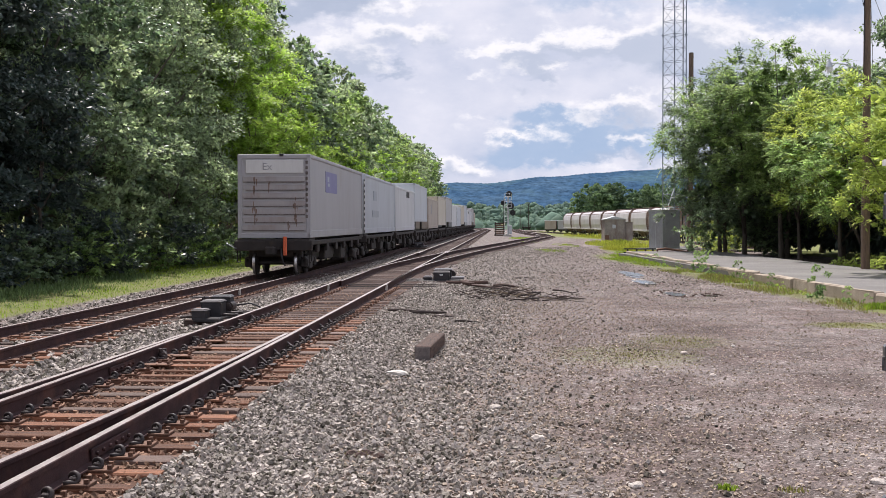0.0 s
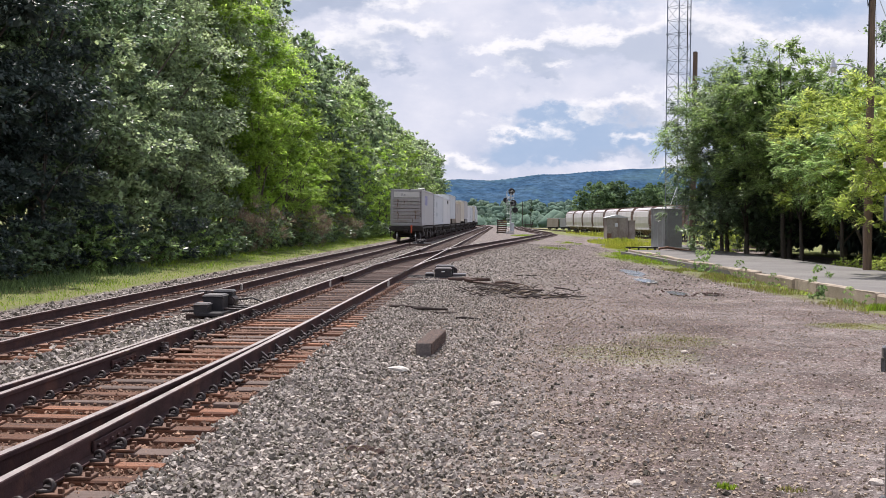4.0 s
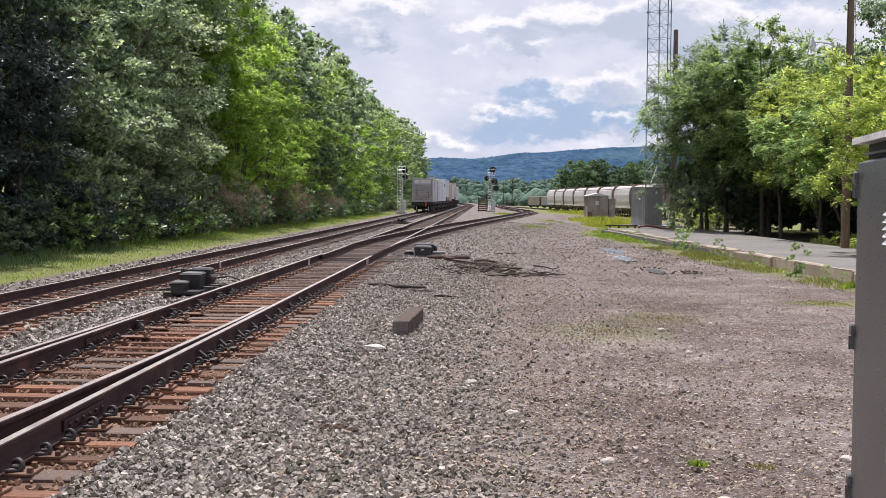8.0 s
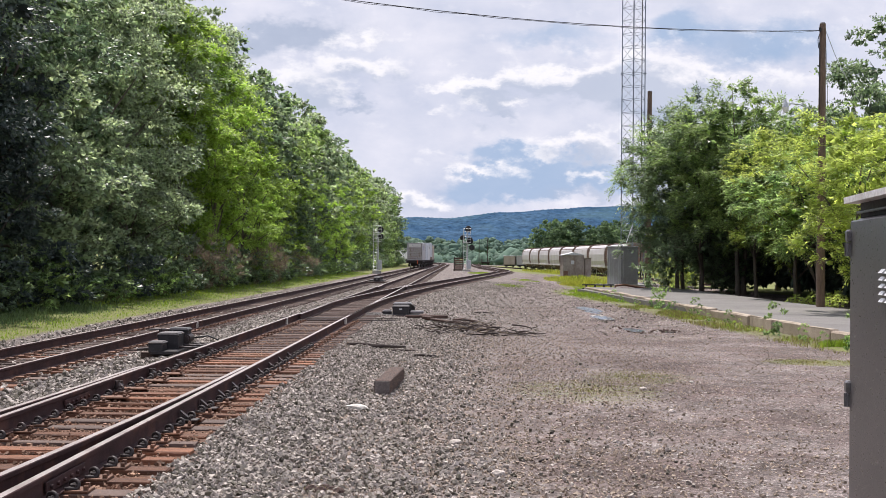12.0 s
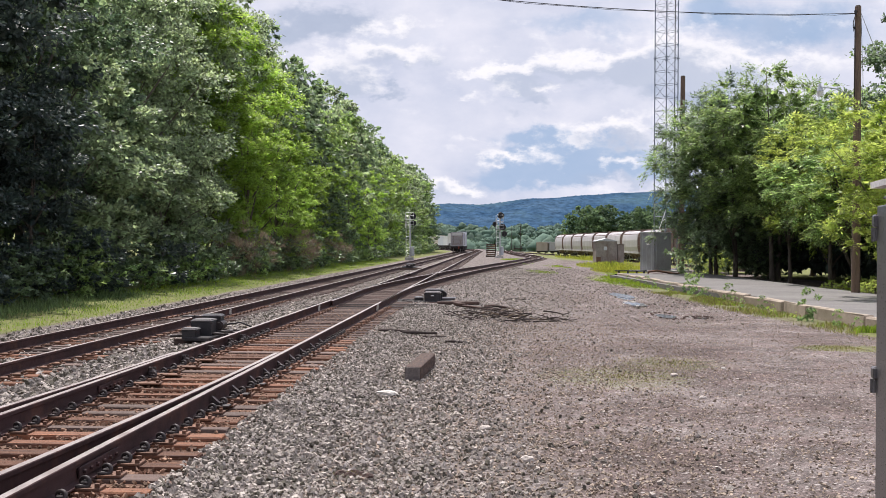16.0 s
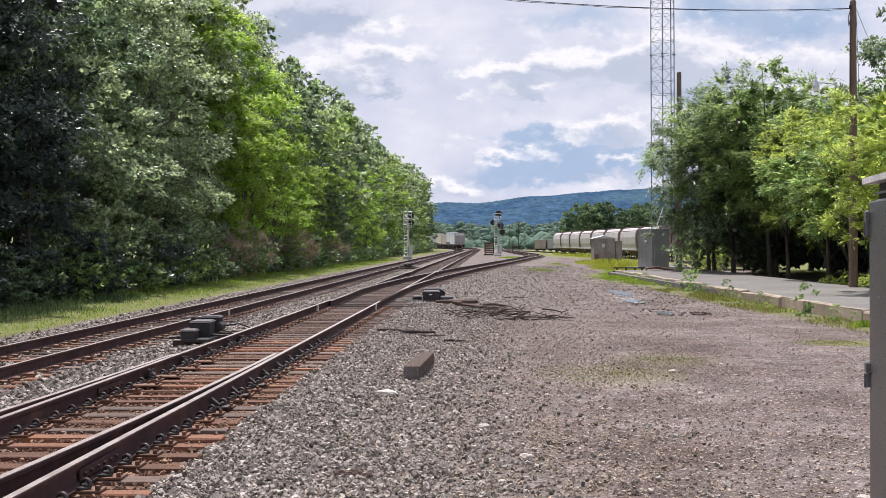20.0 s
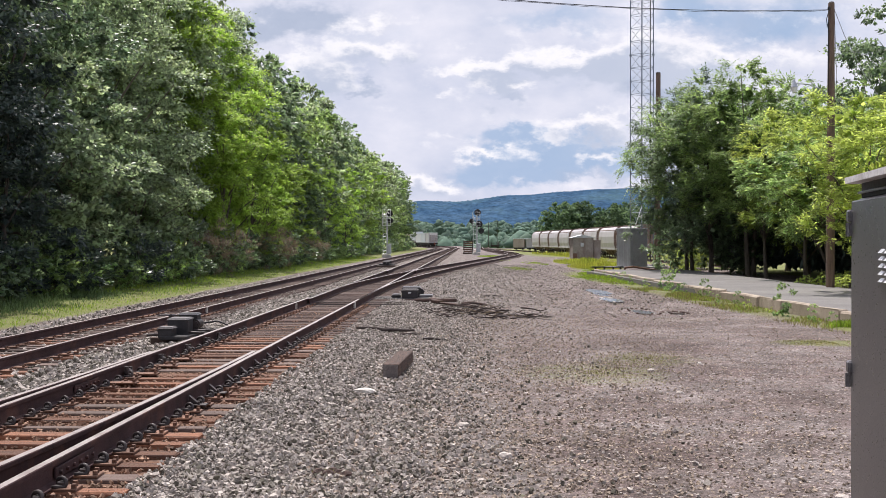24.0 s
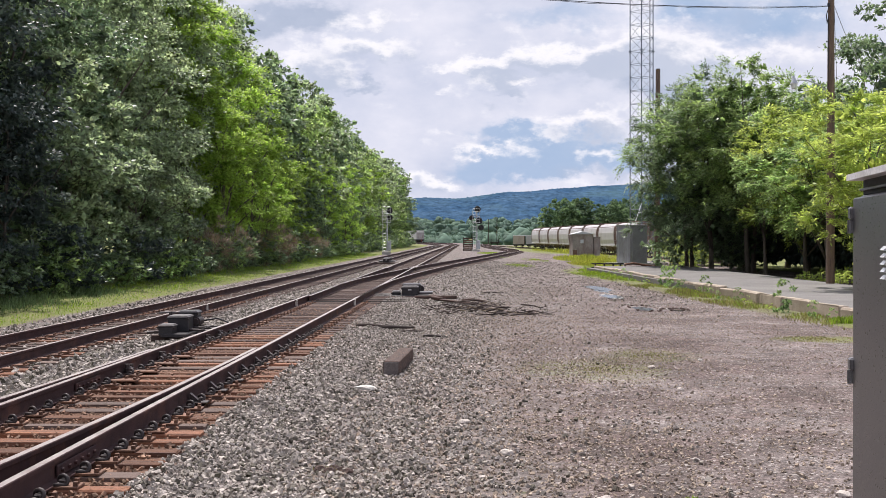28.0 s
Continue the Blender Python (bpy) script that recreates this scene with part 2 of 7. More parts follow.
def part(name, shape, mats, parent=None, label="", at=None):
    """Links a shape or a mesh as one object, under a thing or a part."""
    mats = mats if isinstance(mats, (list, tuple)) else [mats]
    me = shape.mesh(name, *mats) if isinstance(shape, Shape) else shape
    ob = new(name, me)
    ob.parent = parent
    if at is not None:
        ob.matrix_basis = at
    if label:
        tagged(ob, label)
    return ob


def thing(name, label, category, m=None, group="", kind=""):
    ob = new(name)
    ob.empty_display_size = 0.2
    if m is not None:
        ob.matrix_basis = m
    return tagged(ob, label, category, group, kind)


# ---- materials ----
def material(name, c1, c2, rough=0.7, metal=0.0, scale=6.0, fine=60.0, bump=0.2, grime=None, grime_amount=0.0, grime_scale=1.5, stretch=(1, 1, 1),
             vary=0.0, island=0.0, translucent=0.0, spec=0.5, distance=0.01, grainy=1.0):
    """Two tones by a broad noise, a fine grain, stains, relief, and chance from object to object or from piece to piece."""
    mt = bpy.data.materials.new(name)
    mt.use_nodes = True
    add, link = nodes_of(mt.node_tree)
    co = add("ShaderNodeTexCoord")
    mp = add("ShaderNodeMapping")
    mp.inputs["Scale"].default_value = stretch
    info = add("ShaderNodeObjectInfo")
    shift = add("ShaderNodeVectorMath", op="SCALE")
    shift.inputs[0].default_value = (13.1, 7.7, 3.9)
    link(info.outputs["Random"], shift.inputs["Scale"])
    moved = add("ShaderNodeVectorMath", op="ADD")
    link(co.outputs["Object"], moved.inputs[0])
    link(shift.outputs[0], moved.inputs[1])
    link(moved.outputs[0], mp.inputs[0])

    def noisy(s, detail=4, rough_=0.6):
        n = add("ShaderNodeTexNoise")
        n.inputs["Scale"].default_value, n.inputs["Detail"].default_value, n.inputs["Roughness"].default_value = s, detail, rough_
        link(mp.outputs[0], n.inputs["Vector"])
        return n.outputs["Fac"]

    def mix(f, a, b, blend="MIX"):
        n = add("ShaderNodeMix", dtype="RGBA", blend=blend)
        if isinstance(f, (int, float)):
            n.inputs[0].default_value = f
        else:
            link(f, n.inputs[0])
        for i, v in ((6, a), (7, b)):
            if isinstance(v, tuple):
                n.inputs[i].default_value = (*v, 1)
            else:
                link(v, n.inputs[i])
        return n.outputs[2]

    def ramp(f, lo, hi, a=0.0, b=1.0):
        n = add("ShaderNodeMapRange")
        for i, v in enumerate((lo, hi, a, b)):
            n.inputs[i + 1].default_value = v
        link(f, n.inputs[0])
        return n.outputs[0]

    broad, grain = noisy(scale, 5), noisy(fine, 5)
    col = mix(ramp(broad, 0.32, 0.68), tuple(c1), tuple(c2))
    col = mix(1.0, col, mix(ramp(grain, 0.3, 0.7), (1 - 0.28 * grainy,) * 3, (1 + 0.25 * grainy,) * 3), "MULTIPLY")
    if grime:
        g = noisy(grime_scale, 7, 0.68)
        col = mix(ramp(g, 0.62 - 0.35 * grime_amount, 0.80 - 0.2 * grime_amount, 0.0, min(1.0, 0.35 + grime_amount)), col, tuple(grime))
    if vary:
        col = mix(1.0, col, mix(info.outputs["Random"], (1 - vary,) * 3, (1 + vary,) * 3), "MULTIPLY")
    if island:
        geo = add("ShaderNodeNewGeometry")
        col = mix(1.0, col, mix(geo.outputs["Random Per Island"], (1 - island, 1 - island, 1 - island * 1.1), (1 + island, 1 + island, 1 + island * 0.8)), "MULTIPLY")
    bs = add("ShaderNodeBsdfPrincipled")
    link(col, bs.inputs["Base Color"])
    bs.inputs["Metallic"].default_value = metal
    bs.inputs["Specular IOR Level"].default_value = spec
    link(ramp(grain, 0.2, 0.8, max(0.02, rough - 0.12), min(1.0, rough + 0.12)), bs.inputs["Roughness"])
    if bump:
        bp = add("ShaderNodeBump")
        bp.inputs["Strength"].default_value, bp.inputs["Distance"].default_value = bump, distance
        link(grain, bp.inputs["Height"])
        link(bp.outputs[0], bs.inputs["Normal"])
    out = add("ShaderNodeOutputMaterial")
    if translucent:
        tr = add("ShaderNodeBsdfTranslucent")
        link(mix(1.0, col, (1.78, 1.70, 1.36), "MULTIPLY"), tr.inputs[0])
        ms = add("ShaderNodeMixShader")
        ms.inputs[0].default_value = translucent
        link(bs.outputs[0], ms.inputs[1])
        link(tr.outputs[0], ms.inputs[2])
        link(ms.outputs[0], out.inputs[0])
    else:
        link(bs.outputs[0], out.inputs[0])
    return mt


RAIL_TOP = material("worn_rail_steel", (0.30, 0.265, 0.265), (0.40, 0.36, 0.355), 0.42, 1.0, 2, 90, 0.05, (0.15, 0.09, 0.075), 0.3, 3)
RAIL_SIDE = material("rusted_rail", (0.036, 0.020, 0.021), (0.068, 0.035, 0.035), 0.8, 0.0, 3, 80, 0.3, (0.16, 0.075, 0.05), 0.3, 2, spec=0.22)
TIE = material("weathered_tie", (0.120, 0.052, 0.032), (0.285, 0.118, 0.056), 0.85, 0, 2.2, 22, 0.8, (0.085, 0.055, 0.045), 0.45, 1.6, (1, 14, 6), 0.45)
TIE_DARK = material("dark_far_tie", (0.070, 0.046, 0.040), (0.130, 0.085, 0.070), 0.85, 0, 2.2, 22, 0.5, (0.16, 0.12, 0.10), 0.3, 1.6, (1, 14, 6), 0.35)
TIE_GREY = material("grey_tie", (0.105, 0.068, 0.056), (0.165, 0.115, 0.095), 0.85, 0, 3, 22, 0.6, (0.09, 0.06, 0.05), 0.4, 1.6, (1, 14, 6), 0.3)
PLATE = material("rusty_plate", (0.105, 0.055, 0.038), (0.20, 0.10, 0.060), 0.7, 0.3, 8, 90, 0.3, vary=0.3)
IRON = material("black_iron", (0.022, 0.018, 0.019), (0.052, 0.038, 0.035), 0.55, 0.15, 6, 80, 0.2, (0.12, 0.06, 0.04), 0.15, 4)
STONE = material("ballast_stone", (0.212, 0.186, 0.183), (0.370, 0.328, 0.322), 0.85, 0, 3, 55, 0.8, island=0.76)
STONE_RUST = material("rust_dusted_stone", (0.155, 0.086, 0.062), (0.285, 0.175, 0.125), 0.9, 0, 2, 45, 0.4, island=0.6)
STONE_BROWN = material("brown_gravel", (0.225, 0.172, 0.140), (0.390, 0.315, 0.262), 0.9, 0, 2, 45, 0.4, island=0.42)
PALE_ROCK = material("pale_rock", (0.50, 0.47, 0.43), (0.66, 0.62, 0.57), 0.85, 0, 7, 50, 0.5)
WOOD_OLD = material("creosoted_wood", (0.048, 0.030, 0.026), (0.105, 0.060, 0.046), 0.85, 0, 4, 30, 0.6, (0.20, 0.14, 0.115), 0.12, 2, (14, 1, 6))
WOOD_END = material("cut_wood_end", (0.10, 0.085, 0.080), (0.19, 0.165, 0.155), 0.9, 0, 8, 40, 0.5, (0.05, 0.04, 0.038), 0.3, 9)
WOOD_TOP = material("sunburnt_tie_wood", (0.042, 0.026, 0.021), (0.110, 0.062, 0.046), 0.85, 0, 4, 30, 0.7, (0.035, 0.026, 0.023), 0.3, 3, (14, 1, 6))
POLE_WOOD = material("pole_wood", (0.13, 0.085, 0.06), (0.22, 0.15, 0.11), 0.85, 0, 3, 24, 0.6, (0.06, 0.045, 0.04), 0.4, 1.2, (8, 8, 0.7))
POLE_DARK = material("tarred_pole", (0.035, 0.027, 0.024), (0.06, 0.047, 0.04), 0.85, 0, 3, 24, 0.6, stretch=(8, 8, 0.7))
TWIG = material("dead_wood", (0.038, 0.029, 0.026), (0.085, 0.064, 0.055), 0.9, 0, 6, 40, 0.5, vary=0.4)
BARK = material("bark", (0.085, 0.068, 0.055), (0.17, 0.14, 0.115), 0.9, 0, 4, 26, 0.8, stretch=(5, 5, 1), distance=0.03)
LEAF_DARK = material("dark_leaves", (0.084, 0.134, 0.100), (0.176, 0.244, 0.152), 0.38, 0, 0.30, 3.0, 0, vary=0.22, island=0.66, translucent=0.46, spec=0.6)
LEAF_MID = material("green_leaves", (0.118, 0.198, 0.098), (0.280, 0.380, 0.160), 0.40, 0, 0.45, 3.0, 0, vary=0.25, island=0.66, translucent=0.56, spec=0.55)
# leaf colour darkened and blued to paint the wood's deep shade
LEAF_DEEP = material("shade_toned_leaves", (0.034, 0.054, 0.056), (0.070, 0.100, 0.092), 0.45, 0, 0.30, 3.0, 0, vary=0.15, island=0.45, translucent=0.24, spec=0.4)
LEAF_SILVER = material("grey_green_leaves", (0.138, 0.194, 0.140), (0.325, 0.405, 0.285), 0.40, 0, 0.45, 3.0, 0, vary=0.12, island=0.66, translucent=0.5, spec=0.6)
LEAF_LIME = material("lime_leaves", (0.165, 0.270, 0.060), (0.350, 0.490, 0.115), 0.45, 0, 0.4, 3.0, 0, vary=0.15, island=0.45, translucent=0.55, spec=0.4)
LEAF_LIGHT = material("yellow_green_leaves", (0.20, 0.275, 0.080), (0.37, 0.44, 0.130), 0.45, 0, 0.4, 3.0, 0, vary=0.15, island=0.4, translucent=0.6, spec=0.4)
# paler, bluer green: distance haze put into the leaf colour
LEAF_FAR = material("haze_tinted_leaves", (0.090, 0.155, 0.128), (0.150, 0.225, 0.168), 0.9, 0, 0.012, 0.5, 0, vary=0.2, island=0.30, translucent=0.12, spec=0.2)
LEAF_FAR_TREE = material("distant_tree_leaves", (0.062, 0.112, 0.070), (0.140, 0.205, 0.115), 0.7, 0, 0.25, 1.0, 0, vary=0.2, island=0.4, translucent=0.3, spec=0.2)
GRASS = material("grass_blades", (0.14, 0.23, 0.028), (0.24, 0.33, 0.045), 0.6, 0, 0.35, 3, 0, island=0.35, translucent=0.38, spec=0.3)
GRASS_WEED = material("verge_weed_blades", (0.075, 0.125, 0.060), (0.130, 0.190, 0.080), 0.6, 0, 0.35, 3, 0, island=0.4, translucent=0.35, spec=0.3)
GRASS_GOLD = material("gold_grass", (0.20, 0.25, 0.040), (0.33, 0.34, 0.06), 0.6, 0, 0.35, 3, 0, island=0.3, translucent=0.38, spec=0.3)
GRASS_DULL = material("trodden_grass", (0.17, 0.17, 0.07), (0.25, 0.235, 0.10), 0.8, 0, 0.6, 3, 0, island=0.35, translucent=0.25, spec=0.2)
DRY = material("dry_brush", (0.16, 0.125, 0.095), (0.25, 0.20, 0.16), 0.85, 0, 2, 20, 0, island=0.4, translucent=0.15)
CONCRETE = material("kerb_concrete", (0.29, 0.23, 0.18), (0.43, 0.36, 0.285), 0.85, 0, 2, 40, 0.5, (0.13, 0.10, 0.08), 0.35, 1.4)
SLAB = material("grey_concrete", (0.36, 0.35, 0.33), (0.47, 0.45, 0.42), 0.85, 0, 2, 40, 0.4, (0.16, 0.14, 0.12), 0.25, 1.2)
ASPHALT = material("old_asphalt", (0.132, 0.124, 0.120), (0.188, 0.178, 0.172), 0.9, 0, 0.6, 40, 0.5, (0.08, 0.077, 0.075), 0.3, 0.5)
SILVER = material("galvanised_sheet", (0.33, 0.34, 0.37), (0.42, 0.43, 0.46), 0.42, 0.35, 1.5, 60, 0.06, (0.22, 0.20, 0.19), 0.3, 1.2)
HUT = material("stained_hut_panel", (0.23, 0.205, 0.185), (0.34, 0.31, 0.28), 0.85, 0, 1.2, 30, 0.3, (0.14, 0.085, 0.06), 0.5, 0.9, (1, 1, 0.5))
CAB_GREY = material("grey_cabinet_paint", (0.125, 0.122, 0.130), (0.155, 0.150, 0.158), 0.33, 0.45, 1.2, 70, 0.06, (0.12, 0.11, 0.105), 0.22, 1.8)
CAB_LID = material("pale_lid_paint", (0.70, 0.68, 0.69), (0.80, 0.78, 0.79), 0.5, 0.0, 2, 60, 0.1, (0.25, 0.22, 0.20), 0.25, 3)
BRIGHT = material("bright_aluminium", (0.68, 0.68, 0.69), (0.78, 0.78, 0.79), 0.35, 0.6, 3, 60, 0.05)
GALV = material("galvanised_steel", (0.42, 0.44, 0.47), (0.55, 0.57, 0.60), 0.5, 0.5, 3, 60, 0.1)
TOWER = material("tower_steel", (0.20, 0.23, 0.29), (0.28, 0.31, 0.37), 0.5, 0.4, 2, 50, 0.1)
BLACK = material("signal_black", (0.012, 0.012, 0.014), (0.022, 0.022, 0.024), 0.55, 0, 5, 50, 0.1)
RUST_BOX = material("rusty_brown_sheet", (0.12, 0.065, 0.048), (0.20, 0.11, 0.08), 0.8, 0.1, 2, 30, 0.3, (0.05, 0.035, 0.03), 0.35, 1.0)
MACHINE = material("switch_machine_paint", (0.024, 0.023, 0.026), (0.048, 0.045, 0.047), 0.6, 0.0, 4, 60, 0.2, (0.13, 0.09, 0.07), 0.2, 3, spec=0.3)
# stained lid paint, lighter than the cases to paint light on their tops
MACHINE_TOP = material("lit_machine_lid", (0.095, 0.09, 0.095), (0.16, 0.15, 0.152), 0.6, 0.2, 4, 60, 0.2, (0.12, 0.09, 0.07), 0.2, 3)
UNDER = material("grimy_underframe", (0.022, 0.019, 0.018), (0.045, 0.036, 0.032), 0.8, 0.1, 3, 40, 0.3, (0.10, 0.06, 0.04), 0.2, 2)
WHEEL_RIM = material("polished_tread", (0.62, 0.60, 0.58), (0.74, 0.72, 0.70), 0.3, 1.0, 4, 60, 0.05)
ORANGE = material("faded_orange", (0.62, 0.11, 0.04), (0.72, 0.15, 0.06), 0.6, 0, 5, 50, 0.1)
GLASS_LAMP = material("lamp_glass", (0.70, 0.70, 0.66), (0.80, 0.80, 0.76), 0.3, 0, 5, 50, 0)
FLAT_RUST = material("freight_brown", (0.16, 0.10, 0.085), (0.25, 0.17, 0.14), 0.8, 0, 1, 30, 0.2, (0.09, 0.06, 0.05), 0.3, 0.8)


def paint(name, c, dirt=(0.20, 0.15, 0.12), amount=0.3):
    """Freight paint: rain streaks and rust, stretched downwards."""
    d = tuple(k * 0.86 for k in c)
    return material(name, d, c, 0.55, 0.0, 0.7, 14, 0.04, dirt, amount, 0.9, (1, 1, 0.3), grainy=0.16)


PAINT_GREY = paint("grey_container_paint", (0.43, 0.42, 0.435), (0.30, 0.25, 0.22), 0.18)
PAINT_RUSTY = paint("rust_washed_grey_paint", (0.40, 0.375, 0.375), (0.27, 0.205, 0.17), 0.42)
PAINT_WHITE = paint("white_container_paint", (0.62, 0.63, 0.65), (0.36, 0.35, 0.35), 0.2)
PAINT_PALE = paint("pale_blue_container_paint", (0.54, 0.57, 0.62), (0.34, 0.33, 0.33), 0.2)
PAINT_CREAM = paint("cream_container_paint", (0.56, 0.51, 0.43), (0.32, 0.25, 0.2), 0.25)
PAINT_TAN = paint("tan_container_paint", (0.42, 0.36, 0.31), (0.24, 0.18, 0.14), 0.3)
PAINT_SIGN = paint("white_sign_paint", (0.72, 0.71, 0.70), (0.5, 0.47, 0.44), 0.1)
PAINT_HOPPER = paint("hopper_white_paint", (0.57, 0.54, 0.56), (0.30, 0.25, 0.22), 0.35)
PAINT_BLUE = paint("blue_emblem_paint", (0.215, 0.205, 0.405), (0.3, 0.3, 0.4), 0.3)
PAINT_TEXT = material("grey_letter_paint", (0.25, 0.25, 0.27), (0.32, 0.32, 0.34), 0.6, 0, 5, 50, 0)
PAINT_FAINT = paint("faded_mark_paint", (0.42, 0.46, 0.52), (0.45, 0.45, 0.46), 0.3)
RUST_STAIN = material("rust_stain", (0.15, 0.095, 0.070), (0.27, 0.195, 0.160), 0.85, 0, 6, 30, 0.1, (0.36, 0.31, 0.29), 0.35, 8, (1, 1, 0.3))
LINE_DARK = material("dark_rib_line", (0.11, 0.09, 0.085), (0.17, 0.14, 0.13), 0.8, 0, 3, 30, 0.1, (0.36, 0.33, 0.32), 0.35, 2)
# near-black that paints shade where there are open gaps
GAP_DARK = material("gap_shade", (0.02, 0.02, 0.022), (0.035, 0.033, 0.033), 0.8, 0, 5, 50, 0)


def ground_material():
    """One surface for the whole ground: weights for ballast, grass and dirt come with the mesh."""
    mt = bpy.data.materials.new("ground_surface")
    mt.use_nodes = True
    add, link = nodes_of(mt.node_tree)
    co = add("ShaderNodeTexCoord")
    pos = co.outputs["Object"]

    def noisy(s, detail=5, rough_=0.6):
        n = add("ShaderNodeTexNoise")
        n.inputs["Scale"].default_value, n.inputs["Detail"].default_value, n.inputs["Roughness"].default_value = s, detail, rough_
        link(pos, n.inputs["Vector"])
        return n.outputs["Fac"]

    def mix(f, a, b, blend="MIX"):
        n = add("ShaderNodeMix", dtype="RGBA", blend=blend)
        if isinstance(f, (int, float)):
            n.inputs[0].default_value = f
        else:
            link(f, n.inputs[0])
        for i, v in ((6, a), (7, b)):
            if isinstance(v, tuple):
                n.inputs[i].default_value = (*v, 1)
            else:
                link(v, n.inputs[i])
        return n.outputs[2]

    def ramp(f, lo, hi, a=0.0, b=1.0):
        n = add("ShaderNodeMapRange")
        for i, v in enumerate((lo, hi, a, b)):
            n.inputs[i + 1].default_value = v
        link(f, n.inputs[0])
        return n.outputs[0]

    def cells(s):
        n = add("ShaderNodeTexVoronoi")
        n.inputs["Scale"].default_value = s
        link(pos, n.inputs["Vector"])
        sp = add("ShaderNodeSeparateColor")
        link(n.outputs["Color"], sp.inputs[0])
        return n.outputs["Distance"], sp.outputs[0]

    d1, r1 = cells(20)
    d2, r2 = cells(42)
    d3, r3 = cells(85)
    n1, n2, n3, n4 = noisy(0.35), noisy(1.6), noisy(9), noisy(60)
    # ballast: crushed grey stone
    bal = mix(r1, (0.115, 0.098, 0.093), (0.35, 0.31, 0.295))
    # cell rims darkened, painting the shade in gaps between stones
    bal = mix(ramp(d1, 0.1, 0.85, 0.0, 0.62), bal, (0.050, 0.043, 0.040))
    bal = mix(ramp(n2, 0.45, 0.7, 0.0, 0.5), bal, (0.25, 0.18, 0.145))
    rough_heap = noisy(7.0, 8, 0.75)
    bal = mix(1.0, bal, mix(ramp(rough_heap, 0.38, 0.62), (0.62, 0.61, 0.60), (1.30, 1.30, 1.30)), "MULTIPLY")
    # yard dirt: fine gravel trodden into grey-brown earth
    dirt = mix(ramp(n1, 0.40, 0.60), (0.098, 0.077, 0.070), (0.226, 0.200, 0.192))
    dirt = mix(ramp(n2, 0.40, 0.62, 0.0, 0.7), dirt, (0.148, 0.109, 0.101))
    mid = noisy(5.5, 9, 0.72)
    dirt = mix(1.0, dirt, mix(ramp(mid, 0.36, 0.64), (0.72, 0.71, 0.70), (1.22, 1.22, 1.23)), "MULTIPLY")
    # wheel-worn pale drift and damp dark hollows, a metre or two across
    drift = noisy(0.9, 6, 0.66)
    dirt = mix(1.0, dirt, mix(ramp(drift, 0.38, 0.62), (0.74, 0.72, 0.72), (1.16, 1.16, 1.17)), "MULTIPLY")
    dirt = mix(1.0, dirt, mix(r2, (0.52, 0.52, 0.52), (1.5, 1.48, 1.46)), "MULTIPLY")
    dirt = mix(1.0, dirt, mix(r3, (0.68, 0.67, 0.66), (1.34, 1.34, 1.34)), "MULTIPLY")
    dirt = mix(ramp(r2, 0.93, 0.97, 0.0, 0.6), dirt, (0.52, 0.49, 0.46))
    # grass root layer
    gr = mix(ramp(n3, 0.35, 0.65), (0.098, 0.128, 0.034), (0.175, 0.195, 0.055))
    gr = mix(ramp(n2, 0.42, 0.7), gr, (0.19, 0.18, 0.075))
    tint = add("ShaderNodeVertexColor")
    tint.layer_name = "cover"
    sp = add("ShaderNodeSeparateColor")
    link(tint.outputs[0], sp.inputs[0])

    def ragged(f):
        s = add("ShaderNodeMath", op="ADD")
        link(f, s.inputs[0])
        t = add("ShaderNodeMath", op="MULTIPLY_ADD")
        t.inputs[1].default_value, t.inputs[2].default_value = 0.9, -0.45
        link(n3, t.inputs[0])
        link(t.outputs[0], s.inputs[1])
        return ramp(s.outputs[0], 0.30, 0.70)

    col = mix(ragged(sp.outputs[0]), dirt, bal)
    col = mix(ragged(sp.outputs[1]), col, gr)
    rust = mix(ragged(sp.outputs[2]), col, mix(r1, (0.095, 0.052, 0.036), (0.200, 0.112, 0.075)))
    bs = add("ShaderNodeBsdfPrincipled")
    link(rust, bs.inputs["Base Color"])
    bs.inputs["Roughness"].default_value = 0.92
    bs.inputs["Specular IOR Level"].default_value = 0.25
    b1 = add("ShaderNodeBump")
    b1.inputs["Strength"].default_value, b1.inputs["Distance"].default_value = 0.7, 0.02
    h = add("ShaderNodeMath", op="MULTIPLY_ADD")
    h.inputs[1].default_value = -0.9
    link(d2, h.inputs[0])
    link(n4, h.inputs[2])
    link(h.outputs[0], b1.inputs["Height"])
    link(b1.outputs[0], bs.inputs["Normal"])
    out = add("ShaderNodeOutputMaterial")
    link(bs.outputs[0], out.inputs[0])
    return mt


GROUND = ground_material()


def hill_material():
    """Wooded ridge seen through miles of summer air, the blue haze mixed into its colour."""
    mt = material("haze_tinted_ridge", (0.028, 0.064, 0.120), (0.056, 0.102, 0.162), 1.0, 0, 0.014, 0.075, 0.0, (0.078, 0.138, 0.145), 0.30, 0.005, (1, 0.4, 1), spec=0.0, grainy=1.7)
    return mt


HILL = hill_material()


# ---- the plan ----
def bend(y):
    return -max(0.0, y - 280.0) ** 2 / 1500.0


def main_x(y):
    return -3.87 + 0.056 * y + bend(y)


def train_x(y):
    return -8.10 + 0.057 * y + bend(y)


SIDING = [(33, -2.02), (45, -1.25), (55, -0.15), (64, 1.05), (75, 2.6), (92, 5.3), (112, 8.4), (130, 11.2), (142, 12.9), (152, 14.0), (165, 14.7), (185, 15.1), (215, 15.9), (260, 18.0), (330, 22.5)]


